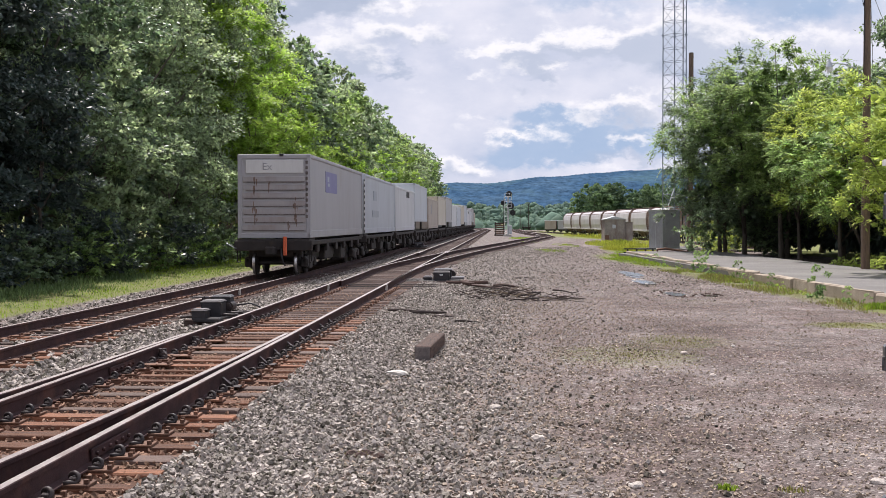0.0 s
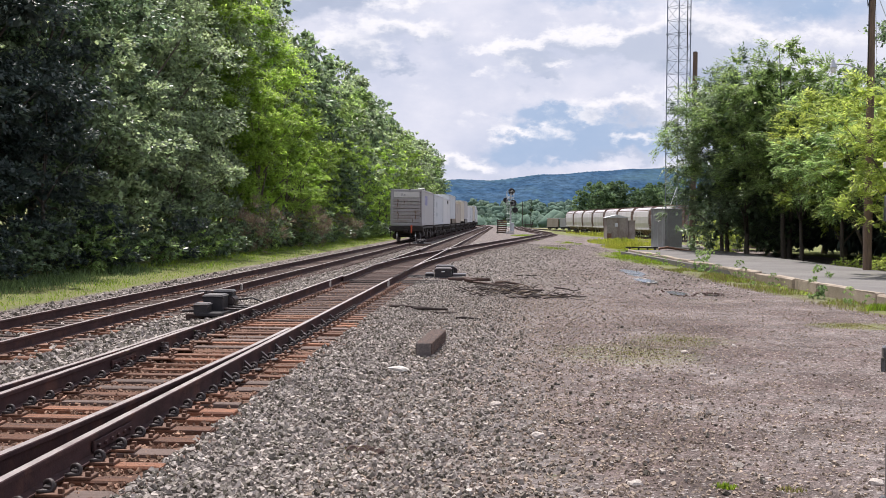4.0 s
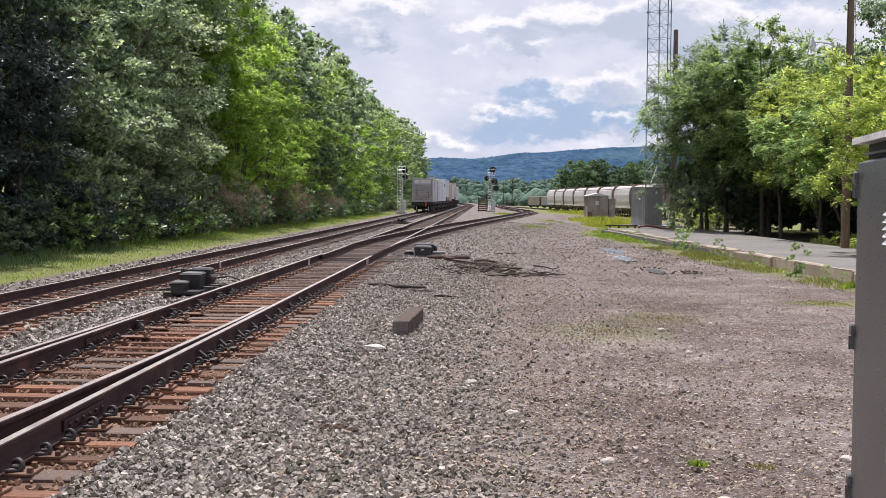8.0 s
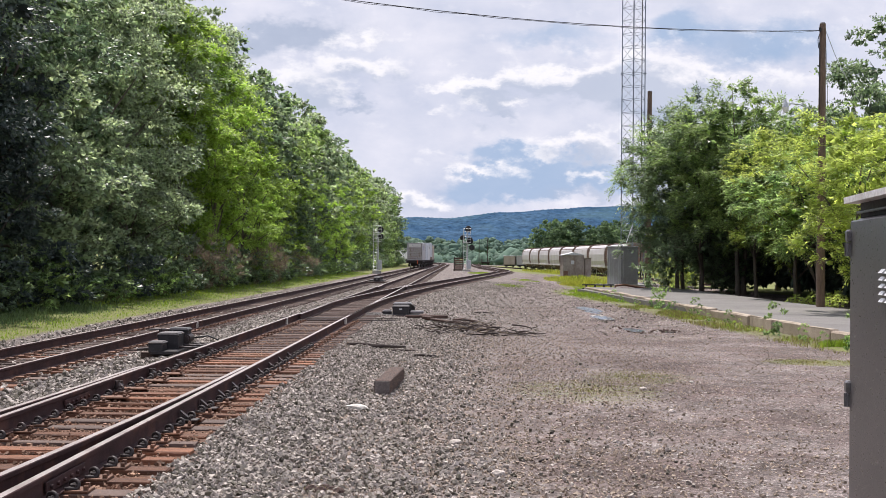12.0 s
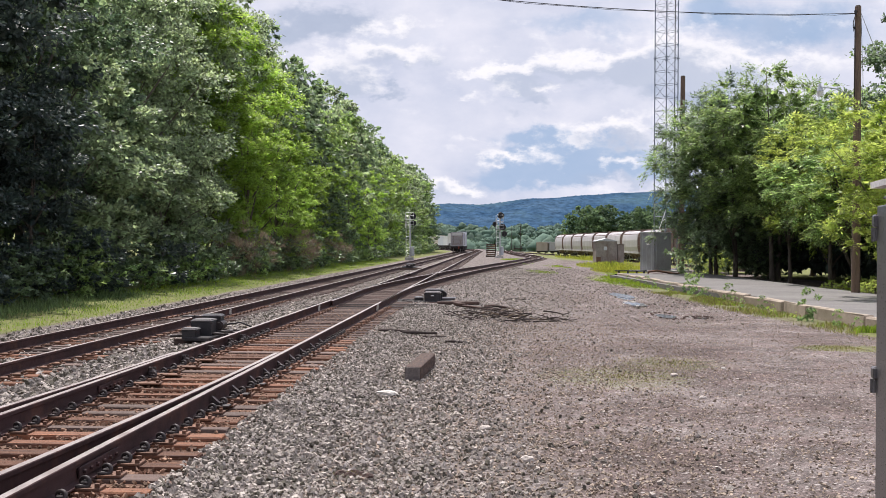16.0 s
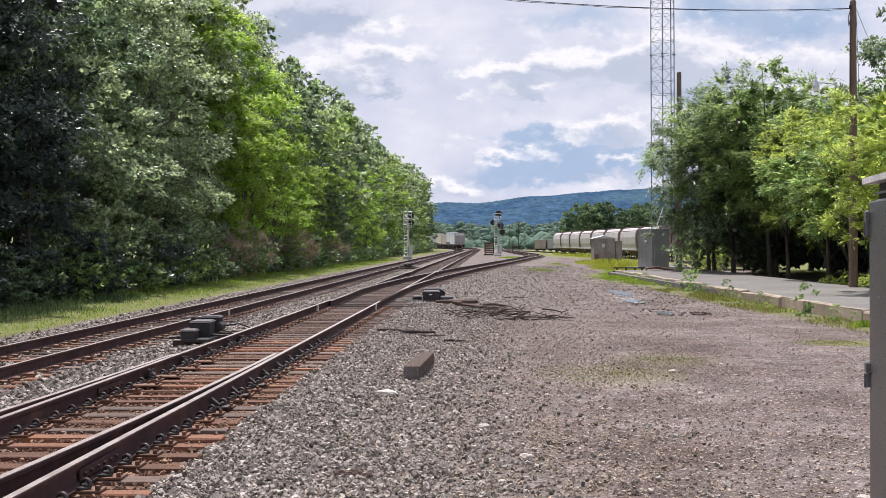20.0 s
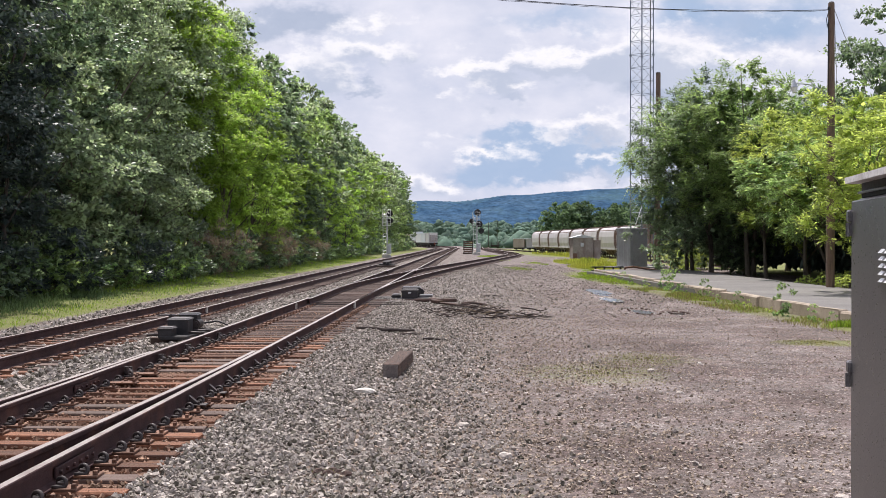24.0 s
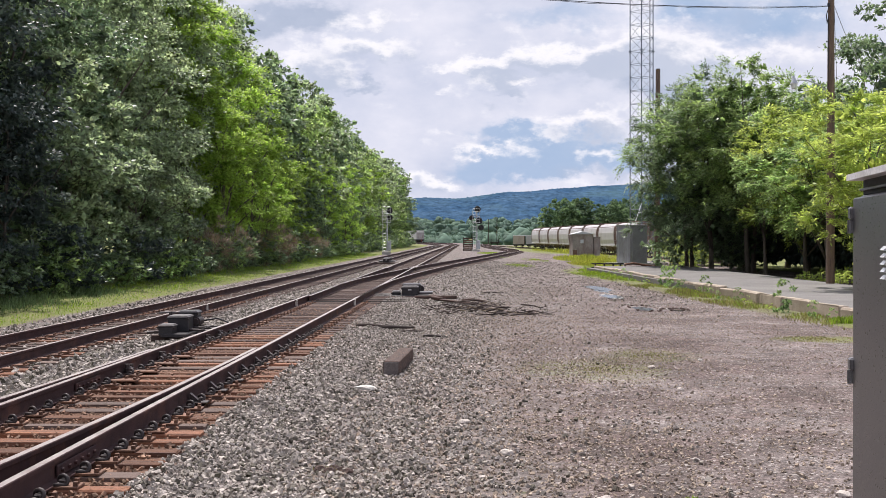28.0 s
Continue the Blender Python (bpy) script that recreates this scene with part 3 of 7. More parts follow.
def siding_x(y):
    for (y0, x0), (y1, x1) in zip(SIDING, SIDING[1:]):
        if y <= y1:
            k = SIDING.index((y0, x0))
            pa = SIDING[max(k - 1, 0)]
            pb = SIDING[min(k + 2, len(SIDING) - 1)]
            t = (y - y0) / (y1 - y0)
            m0 = (x1 - pa[1]) / (y1 - pa[0]) * (y1 - y0) if k else 0.058 * (y1 - y0)
            m1 = (pb[1] - x0) / (pb[0] - y0) * (y1 - y0)
            return (2 * t**3 - 3 * t * t + 1) * x0 + (t**3 - 2 * t * t + t) * m0 + (3 * t * t - 2 * t**3) * x1 + (t**3 - t * t) * m1
    return SIDING[-1][1]


def smooth(a, b, v):
    t = min(1.0, max(0.0, (v - a) / (b - a)))
    return t * t * (3 - 2 * t)


def ground_z(x, y):
    dm, dt = x - main_x(min(y, 450)), x - train_x(min(y, 450))
    z = -0.10
    bed = 1 - smooth(1.5, 3.2, abs(dm))
    if 33 < y < 330:
        bed = max(bed, 1 - smooth(1.5, 3.0, abs(x - siding_x(y))))
    z = z * (1 - bed) - 0.030 * bed
    if dm < 0:
        low = smooth(0.6, 2.6, -dm)
        z = z * (1 - low) - 0.255 * low
    if dt < -2.0:
        z += 0.12 * smooth(2.0, 5.0, -dt) + 0.9 * smooth(6, 16, -dt)
    if y > 70:
        z -= 0.85 * smooth(19, 27, x) * smooth(70, 120, y)
    if y > 430:
        z += 24 * smooth(640, 1350, y) - 9 * smooth(430, 560, y)
    return z + 0.018 * noise.noise((x * 0.5, y * 0.5, 0)) + 0.03 * noise.noise((x * 0.11, y * 0.11, 3))


# weed and moss patches on the yard: centre, half sizes, weight
PATCHES = [(2.7, 17.0, 1.5, 2.0, 0.41), (3.9, 19.0, 1.3, 1.6, 0.37), (7.9, 21.8, 1.4, 1.0, 0.6), (9.7, 25.4, 0.6, 1.6, 1.0), (9.6, 39, 1.0, 19, 0.62),
           (10.3, 60, 1.9, 14, 0.95), (13.0, 78, 2.0, 8, 0.9), (15.6, 99, 2.8, 17, 1.0), (7.9, 82, 1.2, 8, 0.38), (11.0, 101, 1.1, 10, 0.4), (10.3, 143, 1.6, 8, 0.7), (20, 170, 5.5, 45, 0.9), (0.9, 9.0, 0.5, 0.4, 0.3),
           (2.05, 8.55, 0.12, 0.1, 0.8), (6.5, 29, 1.5, 1.2, 0.3), (9.0, 112, 1.0, 5, 0.6)]


# shallow puddles: centre, half sizes
PUDDLES = [(7.2, 44.2, 0.34, 2.3), (6.95, 42.0, 0.20, 1.2), (6.62, 38.0, 0.30, 1.5), (6.40, 31.9, 0.24, 0.9), (7.2, 31.2, 0.16, 0.35)]


def build_ground():
    def lines(parts):
        out = []
        for a, b, n in parts:
            out += list(np.linspace(a, b, n, endpoint=False))
        return out + [parts[-1][1]]

    xs = lines([(-1500, -200, 8), (-200, -40, 12), (-40, -15, 14), (-15, 13, 80), (13, 40, 34), (40, 200, 14), (200, 1500, 8)])
    ys = lines([(-60, 2, 16), (2, 34, 92), (34, 90, 74), (90, 200, 60), (200, 460, 50), (460, 900, 16), (900, 3500, 10)])
    verts, cover = [], []
    for y in ys:
        for x in xs:
            verts.append((x, y, ground_z(x, y)))
            yc = min(y, 450)
            dm, dt = x - main_x(yc), x - train_x(yc)
            bal = 1 - smooth(2.9, 5.6, dm) if dm > 0 else 1.0
            if dm > 0 and y > 18:
                bal = max(bal, 0.62 * smooth(18, 30, y) * (1 - smooth(4.5, 9.0, dm)))
            if dt < 0:
                bal = 1 - smooth(2.2, 3.1, -dt)
            if 33 < y < 330:
                if main_x(y) < x < siding_x(y):
                    bal = 1.0
                bal = max(bal, 1 - smooth(2.2, 4.2, abs(x - siding_x(y))))
            grass = smooth(2.4, 3.2, -dt) if dt < 0 else 0.0
            for px, py, a, b, k in PATCHES:
                grass = max(grass, k * (1 - smooth(0.45, 1.25, math.hypot((x - px) / a, (y - py) / b))))
            if y > 430 or abs(x) > 40 or (x > 21 and y < 400):
                grass = 1.0
            rust = 0.0
            if y < 34:
                rust = 0.9 * (1 - smooth(1.1, 1.7, abs(dm))) + 0.35 * (1 - smooth(0.3, 1.6, abs(dm - 2.0))) * smooth(12, 18, y)
            cover.append((bal, min(1.0, grass), rust, 1.0))
    nx, ny = len(xs), len(ys)
    i = np.arange(ny - 1)[:, None] * nx + np.arange(nx - 1)[None, :]
    quads = np.stack([i, i + 1, i + nx + 1, i + nx], -1).reshape(-1, 4)
    me = fast_mesh("ground", np.array(verts), quads, GROUND, True)
    layer = me.color_attributes.new("cover", "FLOAT_COLOR", "POINT")
    layer.data.foreach_set("color", np.array(cover, np.float32).ravel())
    tagged(new("ground", me), "grey-brown gravel yard with ballast, moss and grass", "ground", kind="structure")


build_ground()


def build_hills():
    n = 1300

    def ridge(u):
        return 2750 * (0.0316 + 0.0125 * smooth(0.02, 0.17, u) - 0.004 * smooth(0.0, -0.2, u) + 0.0012 * math.sin(u * 34) + 0.0018 * noise.noise((u * 30, 1, 0)))

    rows = 64
    verts = []
    for r in range(rows):
        f = r / (rows - 1)
        y = 1500 + 1250 * f
        for k in range(n):
            u = -0.34 + 0.75 * k / (n - 1)
            z = -25 + (ridge(u) + 25) * smooth(0.0, 1.25, 0.06 + 1.19 * f)
            z += 46 * f * (1 - f) * noise.noise((u * 16, f * 2.0, 2)) + 9 * f * (1 - f) * noise.noise((u * 60, f * 9, 9))
            # single crowns of the wooded slope, and those that stand out on the crest
            z += 2.6 * abs(noise.noise((u * 300, f * 46, 5))) + (3.6 * abs(noise.noise((u * 420, 3, 0))) + 2.0 * abs(noise.noise((u * 1000, 4, 0))) if f > 0.97 else 0)
            verts.append((u * y, y, z))
    i = np.arange(rows - 1)[:, None] * n + np.arange(n - 1)[None, :]
    quads = np.stack([i, i + 1, i + n + 1, i + n], -1).reshape(-1, 4)
    tagged(new("backdrop_hills", fast_mesh("backdrop_hills", np.array(verts), quads, HILL, True)), "long wooded ridge beyond the valley, tinted blue-green for haze", "hills", kind="structure")


build_hills()


# ---- tracks ----
RAIL = [(-0.07, 0), (0.07, 0), (0.07, 0.012), (0.014, 0.03), (0.010, 0.135), (0.036, 0.148), (0.036, 0.178), (0.030, 0.185), (-0.030, 0.185), (-0.036, 0.178), (-0.036, 0.148), (-0.010, 0.135), (-0.014, 0.03), (-0.07, 0.012)]
RAIL_SLOTS = [0] * 7 + [1] + [0] * 6
MAIN_Z, TRAIN_Z = 0.0, -0.205


def ways(y0, y1):
    y, out = y0, []
    while y < y1:
        out.append(y)
        y += 1.0 if y < 60 else 2.5 if y < 150 else 6.0
    return out + [y1]


def rail(parent, fx, y0, y1, z, name="rail", label=""):
    return part(name, Shape().sweep(RAIL, [(fx(y), y, z + 0.005) for y in ways(y0, y1)], RAIL_SLOTS), [RAIL_SIDE, RAIL_TOP], parent, label)


def tie_mesh(length, seed):
    rng = random.Random(seed)
    s = Shape().box(0, 0, -0.075, length, 0.215, 0.15, 0.012)
    s.v = [(x + rng.uniform(-0.012, 0.012), y + rng.uniform(-0.006, 0.006), z + rng.uniform(-0.006, 0.004)) for x, y, z in s.v]
    return s


TIES = [tie_mesh(2.6, k).mesh("tie", TIE if k < 5 else TIE_GREY) for k in range(7)]
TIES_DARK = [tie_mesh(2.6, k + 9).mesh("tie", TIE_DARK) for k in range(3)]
PLATE_MESH = Shape().box(0, 0, 0.012, 0.50, 0.20, 0.022, 0.004).box(0.205, 0.06, 0.035, 0.032, 0.034, 0.05).box(0.225, -0.06, 0.032, 0.032, 0.034, 0.045).box(-0.205, -0.06, 0.035, 0.032, 0.034, 0.05).box(
    0.083, 0, 0.02, 0.012, 0.19, 0.012).box(-0.083, 0, 0.02, 0.012, 0.19, 0.012).mesh("tie_plate", PLATE)
def clip_shape():
    """A sprung clip: one steel rod wound into an upright ring beside the rail foot, its end pressed on the foot."""
    ring = [(0.106 + 0.032 * math.cos(radians(a)), -0.036 + 0.072 * k / 11, 0.046 + 0.031 * math.sin(radians(a))) for k, a in enumerate(range(-60, 300, 30))]
    return Shape().pipe([(0.062, -0.075, 0.024), (0.090, -0.060, 0.028)] + ring + [(0.100, 0.062, 0.028), (0.070, 0.082, 0.024)], 0.0150, 6)


CLIP_MESH = clip_shape().box(0.106, 0, 0.032, 0.05, 0.090, 0.05, 0.008).mesh("rail_clip", IRON)
BRACE = Shape().box(0.14, 0, 0.022, 0.30, 0.24, 0.018, 0.004)
BRACE.put([(0.045, -0.05, 0.03), (0.19, -0.05, 0.03), (0.05, -0.05, 0.13), (0.045, 0.05, 0.03), (0.19, 0.05, 0.03), (0.05, 0.05, 0.13)], [(0, 1, 2), (5, 4, 3), (0, 3, 4, 1), (1, 4, 5, 2), (2, 5, 3, 0)])
BRACE.rod((0.19, -0.075, 0.03), (0.19, -0.075, 0.065), 0.018, None, 6).rod((0.19, 0.075, 0.03), (0.19, 0.075, 0.065), 0.018, None, 6)
BRACE_MESH = BRACE.mesh("rail_brace", IRON)


def lay(track, fx, z, y0, y1, step, singles, near_plates, clips, width=lambda y: (0.0, 0.0), seed=1):
    """Ties of their own up to the length singles, the farther ones in one piece."""
    rng = random.Random(seed)
    y = y0
    far = Shape()
    while y < y1:
        x, d = fx(y), (fx(y + 0.5) - fx(y - 0.5))
        rz = -math.degrees(math.atan(d)) + rng.uniform(-0.8, 0.8)
        a, b = width(y)
        cx, ln = x + (b - a) / 2, 2.6 + a + b
        wob = rng.uniform(-0.05, 0.05)
        if y < singles:
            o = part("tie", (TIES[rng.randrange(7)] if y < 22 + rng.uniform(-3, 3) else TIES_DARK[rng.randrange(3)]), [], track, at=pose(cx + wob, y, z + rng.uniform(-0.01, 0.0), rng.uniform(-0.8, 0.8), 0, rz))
            o.scale = (ln / 2.6, rng.uniform(0.80, 1.08), 1)
            if y < near_plates:
                for side in (-1, 1):
                    px = side * 0.7525 - (cx + wob - x)
                    p = part("tie_plate", PLATE_MESH, [], o, at=pose(px * 2.6 / ln, 0, 0.0))
                    p.scale = (2.6 / ln, 1, 1)
                    if y < clips:
                        for turn, dy in ((0, 0.0), (180, 0.0)):
                            c = part("rail_clip", CLIP_MESH, [], o, at=pose(px * 2.6 / ln, dy, 0.002, 0, 0, turn))
                            c.scale = (1.15 * 2.6 / ln, 1.15, 1.15)
        else:
            far.box(cx, y, z - 0.06, ln, 0.23, 0.12, 0, turn=Matrix.Rotation(radians(rz), 3, "Z"))
        y += step * (1 if y < 150 else 2) + rng.uniform(-0.03, 0.03)
    if far.v:
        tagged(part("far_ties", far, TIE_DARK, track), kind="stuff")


def build_tracks():
    main = thing("track_main", "rusty switch track with worn bright rails on old wooden ties", "railway track", kind="structure")
    for k in (-1, 1):
        rail(main, lambda y, k=k: main_x(y) + k * 0.7525, -8, 430, MAIN_Z)
    near = lambda y: main_x(y) - 0.0026 * max(0.0, 18.2 - y) ** 2 - 0.0
    rail(main, lambda y: near(y) - 0.7525 - 0.078 * smooth(19, 17.0, y) , -8, 17.6, MAIN_Z, "stock_rail", "second rail leading off at the switch")
    rail(main, lambda y: near(y) + 0.7525 - 0.078, -8, 17.6, MAIN_Z, "point_rail", "tapered switch point lying against the stock rail")
    lay(main, main_x, MAIN_Z, -2, 430, 0.495, 62, 34, 24, lambda y: (0.55 * smooth(18, 4, y), max(0.0, siding_x(y) - main_x(y)) if 33 < y < 66 else 0.0), 3)
    for y in (13.1, 14.1, 15.1, 16.0, 17.0, 18.0, 19.0, 20.0, 21.0):
        o = part("rail_brace", BRACE_MESH, [], main, at=pose(main_x(y) + 0.7525, y, 0.004, 0, 0, -3.2))
        o.scale = (0.8, 0.7, 0.95)
    for y in (15.2, 16.2, 17.2, 18.2):
        part("slide_plate", PLATE_MESH, [], main, at=pose(main_x(y) - 0.60, y, 0.006, 0, 0, -3.2))
    knob = Shape().box(0.09, 0, 0.07, 0.10, 0.16, 0.10, 0.03).rod((0.08, -0.05, 0.1), (0.08, -0.05, 0.15), 0.03, None, 6).rod((0.10, 0.05, 0.1), (0.10, 0.05, 0.14), 0.03, None, 6).mesh("rail_chair", IRON)
    for y in (15.9, 17.6, 19.2, 20.6, 21.6):
        part("rail_chair", knob, [], main, at=pose(main_x(y) - 0.7525, y, 0.004, 0, 0, -3.2))
    # insulated joints and joint bars
    bar = Shape().box(0.028, 0, 0.082, 0.022, 0.9, 0.085, 0.006)
    for k in range(6):
        bar.rod((0.036, -0.375 + 0.15 * k, 0.082), (0.062, -0.375 + 0.15 * k, 0.082), 0.016, None, 6)
    bar_mesh = bar.mesh("joint_bar", RAIL_SIDE)
    for x, y in ((main_x(14.4) - 0.7525, 14.4), (main_x(9.4) + 0.7525, 9.4)):
        part("joint_bar", bar_mesh, [], main, at=pose(x, y, 0.005, 0, 0, -3.2))
    pale = Shape().box(0.03, 0, 0.095, 0.075, 0.06, 0.165, 0.01)
    for x, y in ((main_x(31.3) - 0.7525, 31.3), (main_x(31.5) + 0.7525, 31.5)):
        part("insulated_joint", pale, PALE_ROCK, main, "pale insulated rail joint", pose(x, y, 0.008, 0, 0, -3.2))
    # the second switch: points, rods and frog
    rods = Shape()
    for y in (33.4, 34.6):
        rods.box(main_x(y) + 0.3, y, 0.03, 3.4, 0.06, 0.02, 0.005)
    part("switch_rods", rods, IRON, main)
    rail(main, lambda y: main_x(y) - 0.7525 + 0.085 * smooth(48, 34, y), 33.5, 47, MAIN_Z, "point_rail")
    frog = Shape()
    for k in (-1, 1):
        frog.sweep(RAIL, [(0.10 * k + 0.03 * k * abs(j), 0.6 * j, 0.006) for j in range(-3, 4)], RAIL_SLOTS)
    part("frog", frog, [RAIL_SIDE, RAIL_TOP], main, "steel crossing frog with wing rails", pose(main_x(66.5) + 0.7525, 66.5, 0, 0, 0, -5.5))
    guard = Shape().sweep(RAIL, [(0.09 + 0.05 * smooth(1.6, 2.6, abs(j)), j, 0.006) for j in (-2.6, -1.6, 0, 1.6, 2.6)], RAIL_SLOTS)
    part("guard_rail", guard, [RAIL_SIDE, RAIL_TOP], main, at=pose(main_x(66.5) - 0.7525, 66.5, 0, 0, 0, -3.2))

    branch = thing("track_siding", "rusty siding track curving off across the yard", "railway track", kind="structure")
    for k in (-1, 1):
        rail(branch, lambda y, k=k: siding_x(y) + k * 0.7525, 34 if k < 0 else 33, 325, MAIN_Z)
    lay(branch, siding_x, MAIN_Z, 66, 325, 0.52, 92, 0, 0, seed=5)

    through_line = thing("track_through", "straight main line with worn rails on dusty ties", "railway track", kind="structure")
    for k in (-1, 1):
        rail(through_line, lambda y, k=k: train_x(y) + k * 0.7525, -8, 460, TRAIN_Z)
    lay(through_line, train_x, TRAIN_Z, 6, 460, 0.51, 62, 42, 0, seed=7)
    for x, y in ((train_x(33.0) + 0.7525, 33.0),):
        part("insulated_joint", pale, PALE_ROCK, through_line, "pale insulated rail joint", pose(x, y, TRAIN_Z + 0.008, 0, 0, -3.2))

    yard = thing("track_yard", "low yard track under the parked hopper wagons", "railway track", kind="structure")
    for k in (-1, 1):
        rail(yard, lambda y, k=k: yard_x(y) + k * 0.7525, 120, 420, -0.93)
    lay(yard, yard_x, -0.93, 120, 420, 0.55, 0, 0, 0, seed=9)


def yard_x(y):
    return 33.0 - 0.010 * (y - 200) - max(0.0, y - 290) ** 2 / 1500


build_tracks()


# ---- loose stone ----
def stones(name, rows, mat, label):
    """rows: arrays of x, y, z, size. Crushed stones as bent blocks in one piece."""
    rng = np.random.default_rng(len(rows))
    n = len(rows)
    base = np.array([(x, y, z) for z in (-1, 1) for y in (-1, 1) for x in (-1, 1)], float)
    v = base[None] * 0.5 * (1 + rng.uniform(-0.38, 0.38, (n, 8, 3)))
    v *= rng.uniform(0.55, 1.3, (n, 1, 3))
    q = rng.normal(size=(n, 4))
    q /= np.linalg.norm(q, axis=1)[:, None]
    w, x, y, z = q.T
    r = np.stack([1 - 2 * (y * y + z * z), 2 * (x * y - z * w), 2 * (x * z + y * w), 2 * (x * y + z * w), 1 - 2 * (x * x + z * z), 2 * (y * z - x * w), 2 * (x * z - y * w), 2 * (y * z + x * w), 1 - 2 * (x * x + y * y)], -1).reshape(n, 3, 3)
    v = np.einsum("nij,nkj->nki", r, v) * rows[:, 3][:, None, None] + rows[:, None, :3]
    f = np.array([(0, 2, 3, 1), (4, 5, 7, 6), (0, 1, 5, 4), (2, 6, 7, 3), (0, 4, 6, 2), (1, 3, 7, 5)])
    corners = (f[None] + 8 * np.arange(n)[:, None, None]).reshape(-1, 4)
    return tagged(new(name, fast_mesh(name, v.reshape(-1, 3), corners, mat)), label, "gravel", kind="stuff")


def scatter(n, xa, xb, ya, yb, smin, smax, power=1.0, lift=0.0, seed=0, keep=None):
    """Points between two edges given as functions of y, thicker towards the near end."""
    rng = random.Random(seed)
    out = []
    while len(out) < n:
        y = ya + (yb - ya) * rng.random() ** power
        x = rng.uniform(xa(y), xb(y))
        if keep and rng.random() > keep(x, y):
            continue
        s = rng.uniform(smin, smax)
        out.append((x, y, ground_z(x, y) + lift + s * rng.uniform(-0.1, 0.65), s))
    return np.array(out)


def build_stones():
    dry = lambda x, y: all(math.hypot((x - px) / (a + 0.05), (y - py) / (b + 0.15)) > 1.0 for px, py, a, b in PUDDLES)
    edge = lambda x, y: 1 - 0.97 * smooth(2.4, 4.6, x - main_x(y))
    stones("ballast_shoulder", scatter(41000, lambda y: main_x(y) + 1.28, lambda y: main_x(y) + 6.0, 4.2, 36, 0.014, 0.036, 1.75, 0, 1, edge), STONE, "loose crushed grey ballast beside the track")
    stones("ballast_between", scatter(11000, lambda y: train_x(y) + 1.25, lambda y: main_x(y) - 1.32, 9, 46, 0.025, 0.06, 1.5, 0.0, 2), STONE, "loose crushed grey ballast between the tracks")
    rows = scatter(17000, lambda y: main_x(y) - 1.25, lambda y: main_x(y) + 1.25, 4, 33, 0.012, 0.034, 1.5, 0.0, 3)
    rows[:, 2] = -0.036 + rows[:, 3] * 0.34
    stones("crib_stones", rows, STONE_RUST, "rust-stained stones between the ties")
    clear = lambda x, y: 0.0 if min(abs(x - main_x(y)), abs(x - train_x(y)), abs(x - siding_x(y))) < 1.3 or (main_x(y) < x < siding_x(y) and y < 62) else 1 - 0.72 * smooth(2.5, 7.0, x - max(main_x(y), siding_x(y)))
    stones("far_ballast", scatter(22000, lambda y: train_x(y) - 2.5, lambda y: main_x(y) + 10.5, 27, 92, 0.020, 0.048, 1.5, -0.010, 7, lambda x, y: dry(x, y) * clear(x, y) * smooth(27, 39, y)), STONE, "crushed ballast around the far switch")
    rows = scatter(4500, lambda y: train_x(y) - 2.6, lambda y: train_x(y) + 1.2, 14, 48, 0.03, 0.06, 1.4, 0.0, 4)
    stones("ballast_through", rows, STONE, "grey ballast around the through track")
    band = lambda x, y: 1 - 0.8 * smooth(3.4, 7.0, x - main_x(y))
    stones("brown_gravel", scatter(21000, lambda y: main_x(y) + 2.4, lambda y: main_x(y) + 7.5, 4.4, 30, 0.011, 0.026, 1.7, -0.004, 6, band), STONE_BROWN, "brownish gravel spread between ballast and yard")
    stones("yard_gravel", scatter(20000, lambda y: main_x(y) + 4.0, lambda y: 9.6 if y > 12 else 5.0, 4.4, 46, 0.009, 0.023, 1.75, -0.004, 5, dry), STONE_BROWN, "small brownish gravel strewn over the yard")


build_stones()


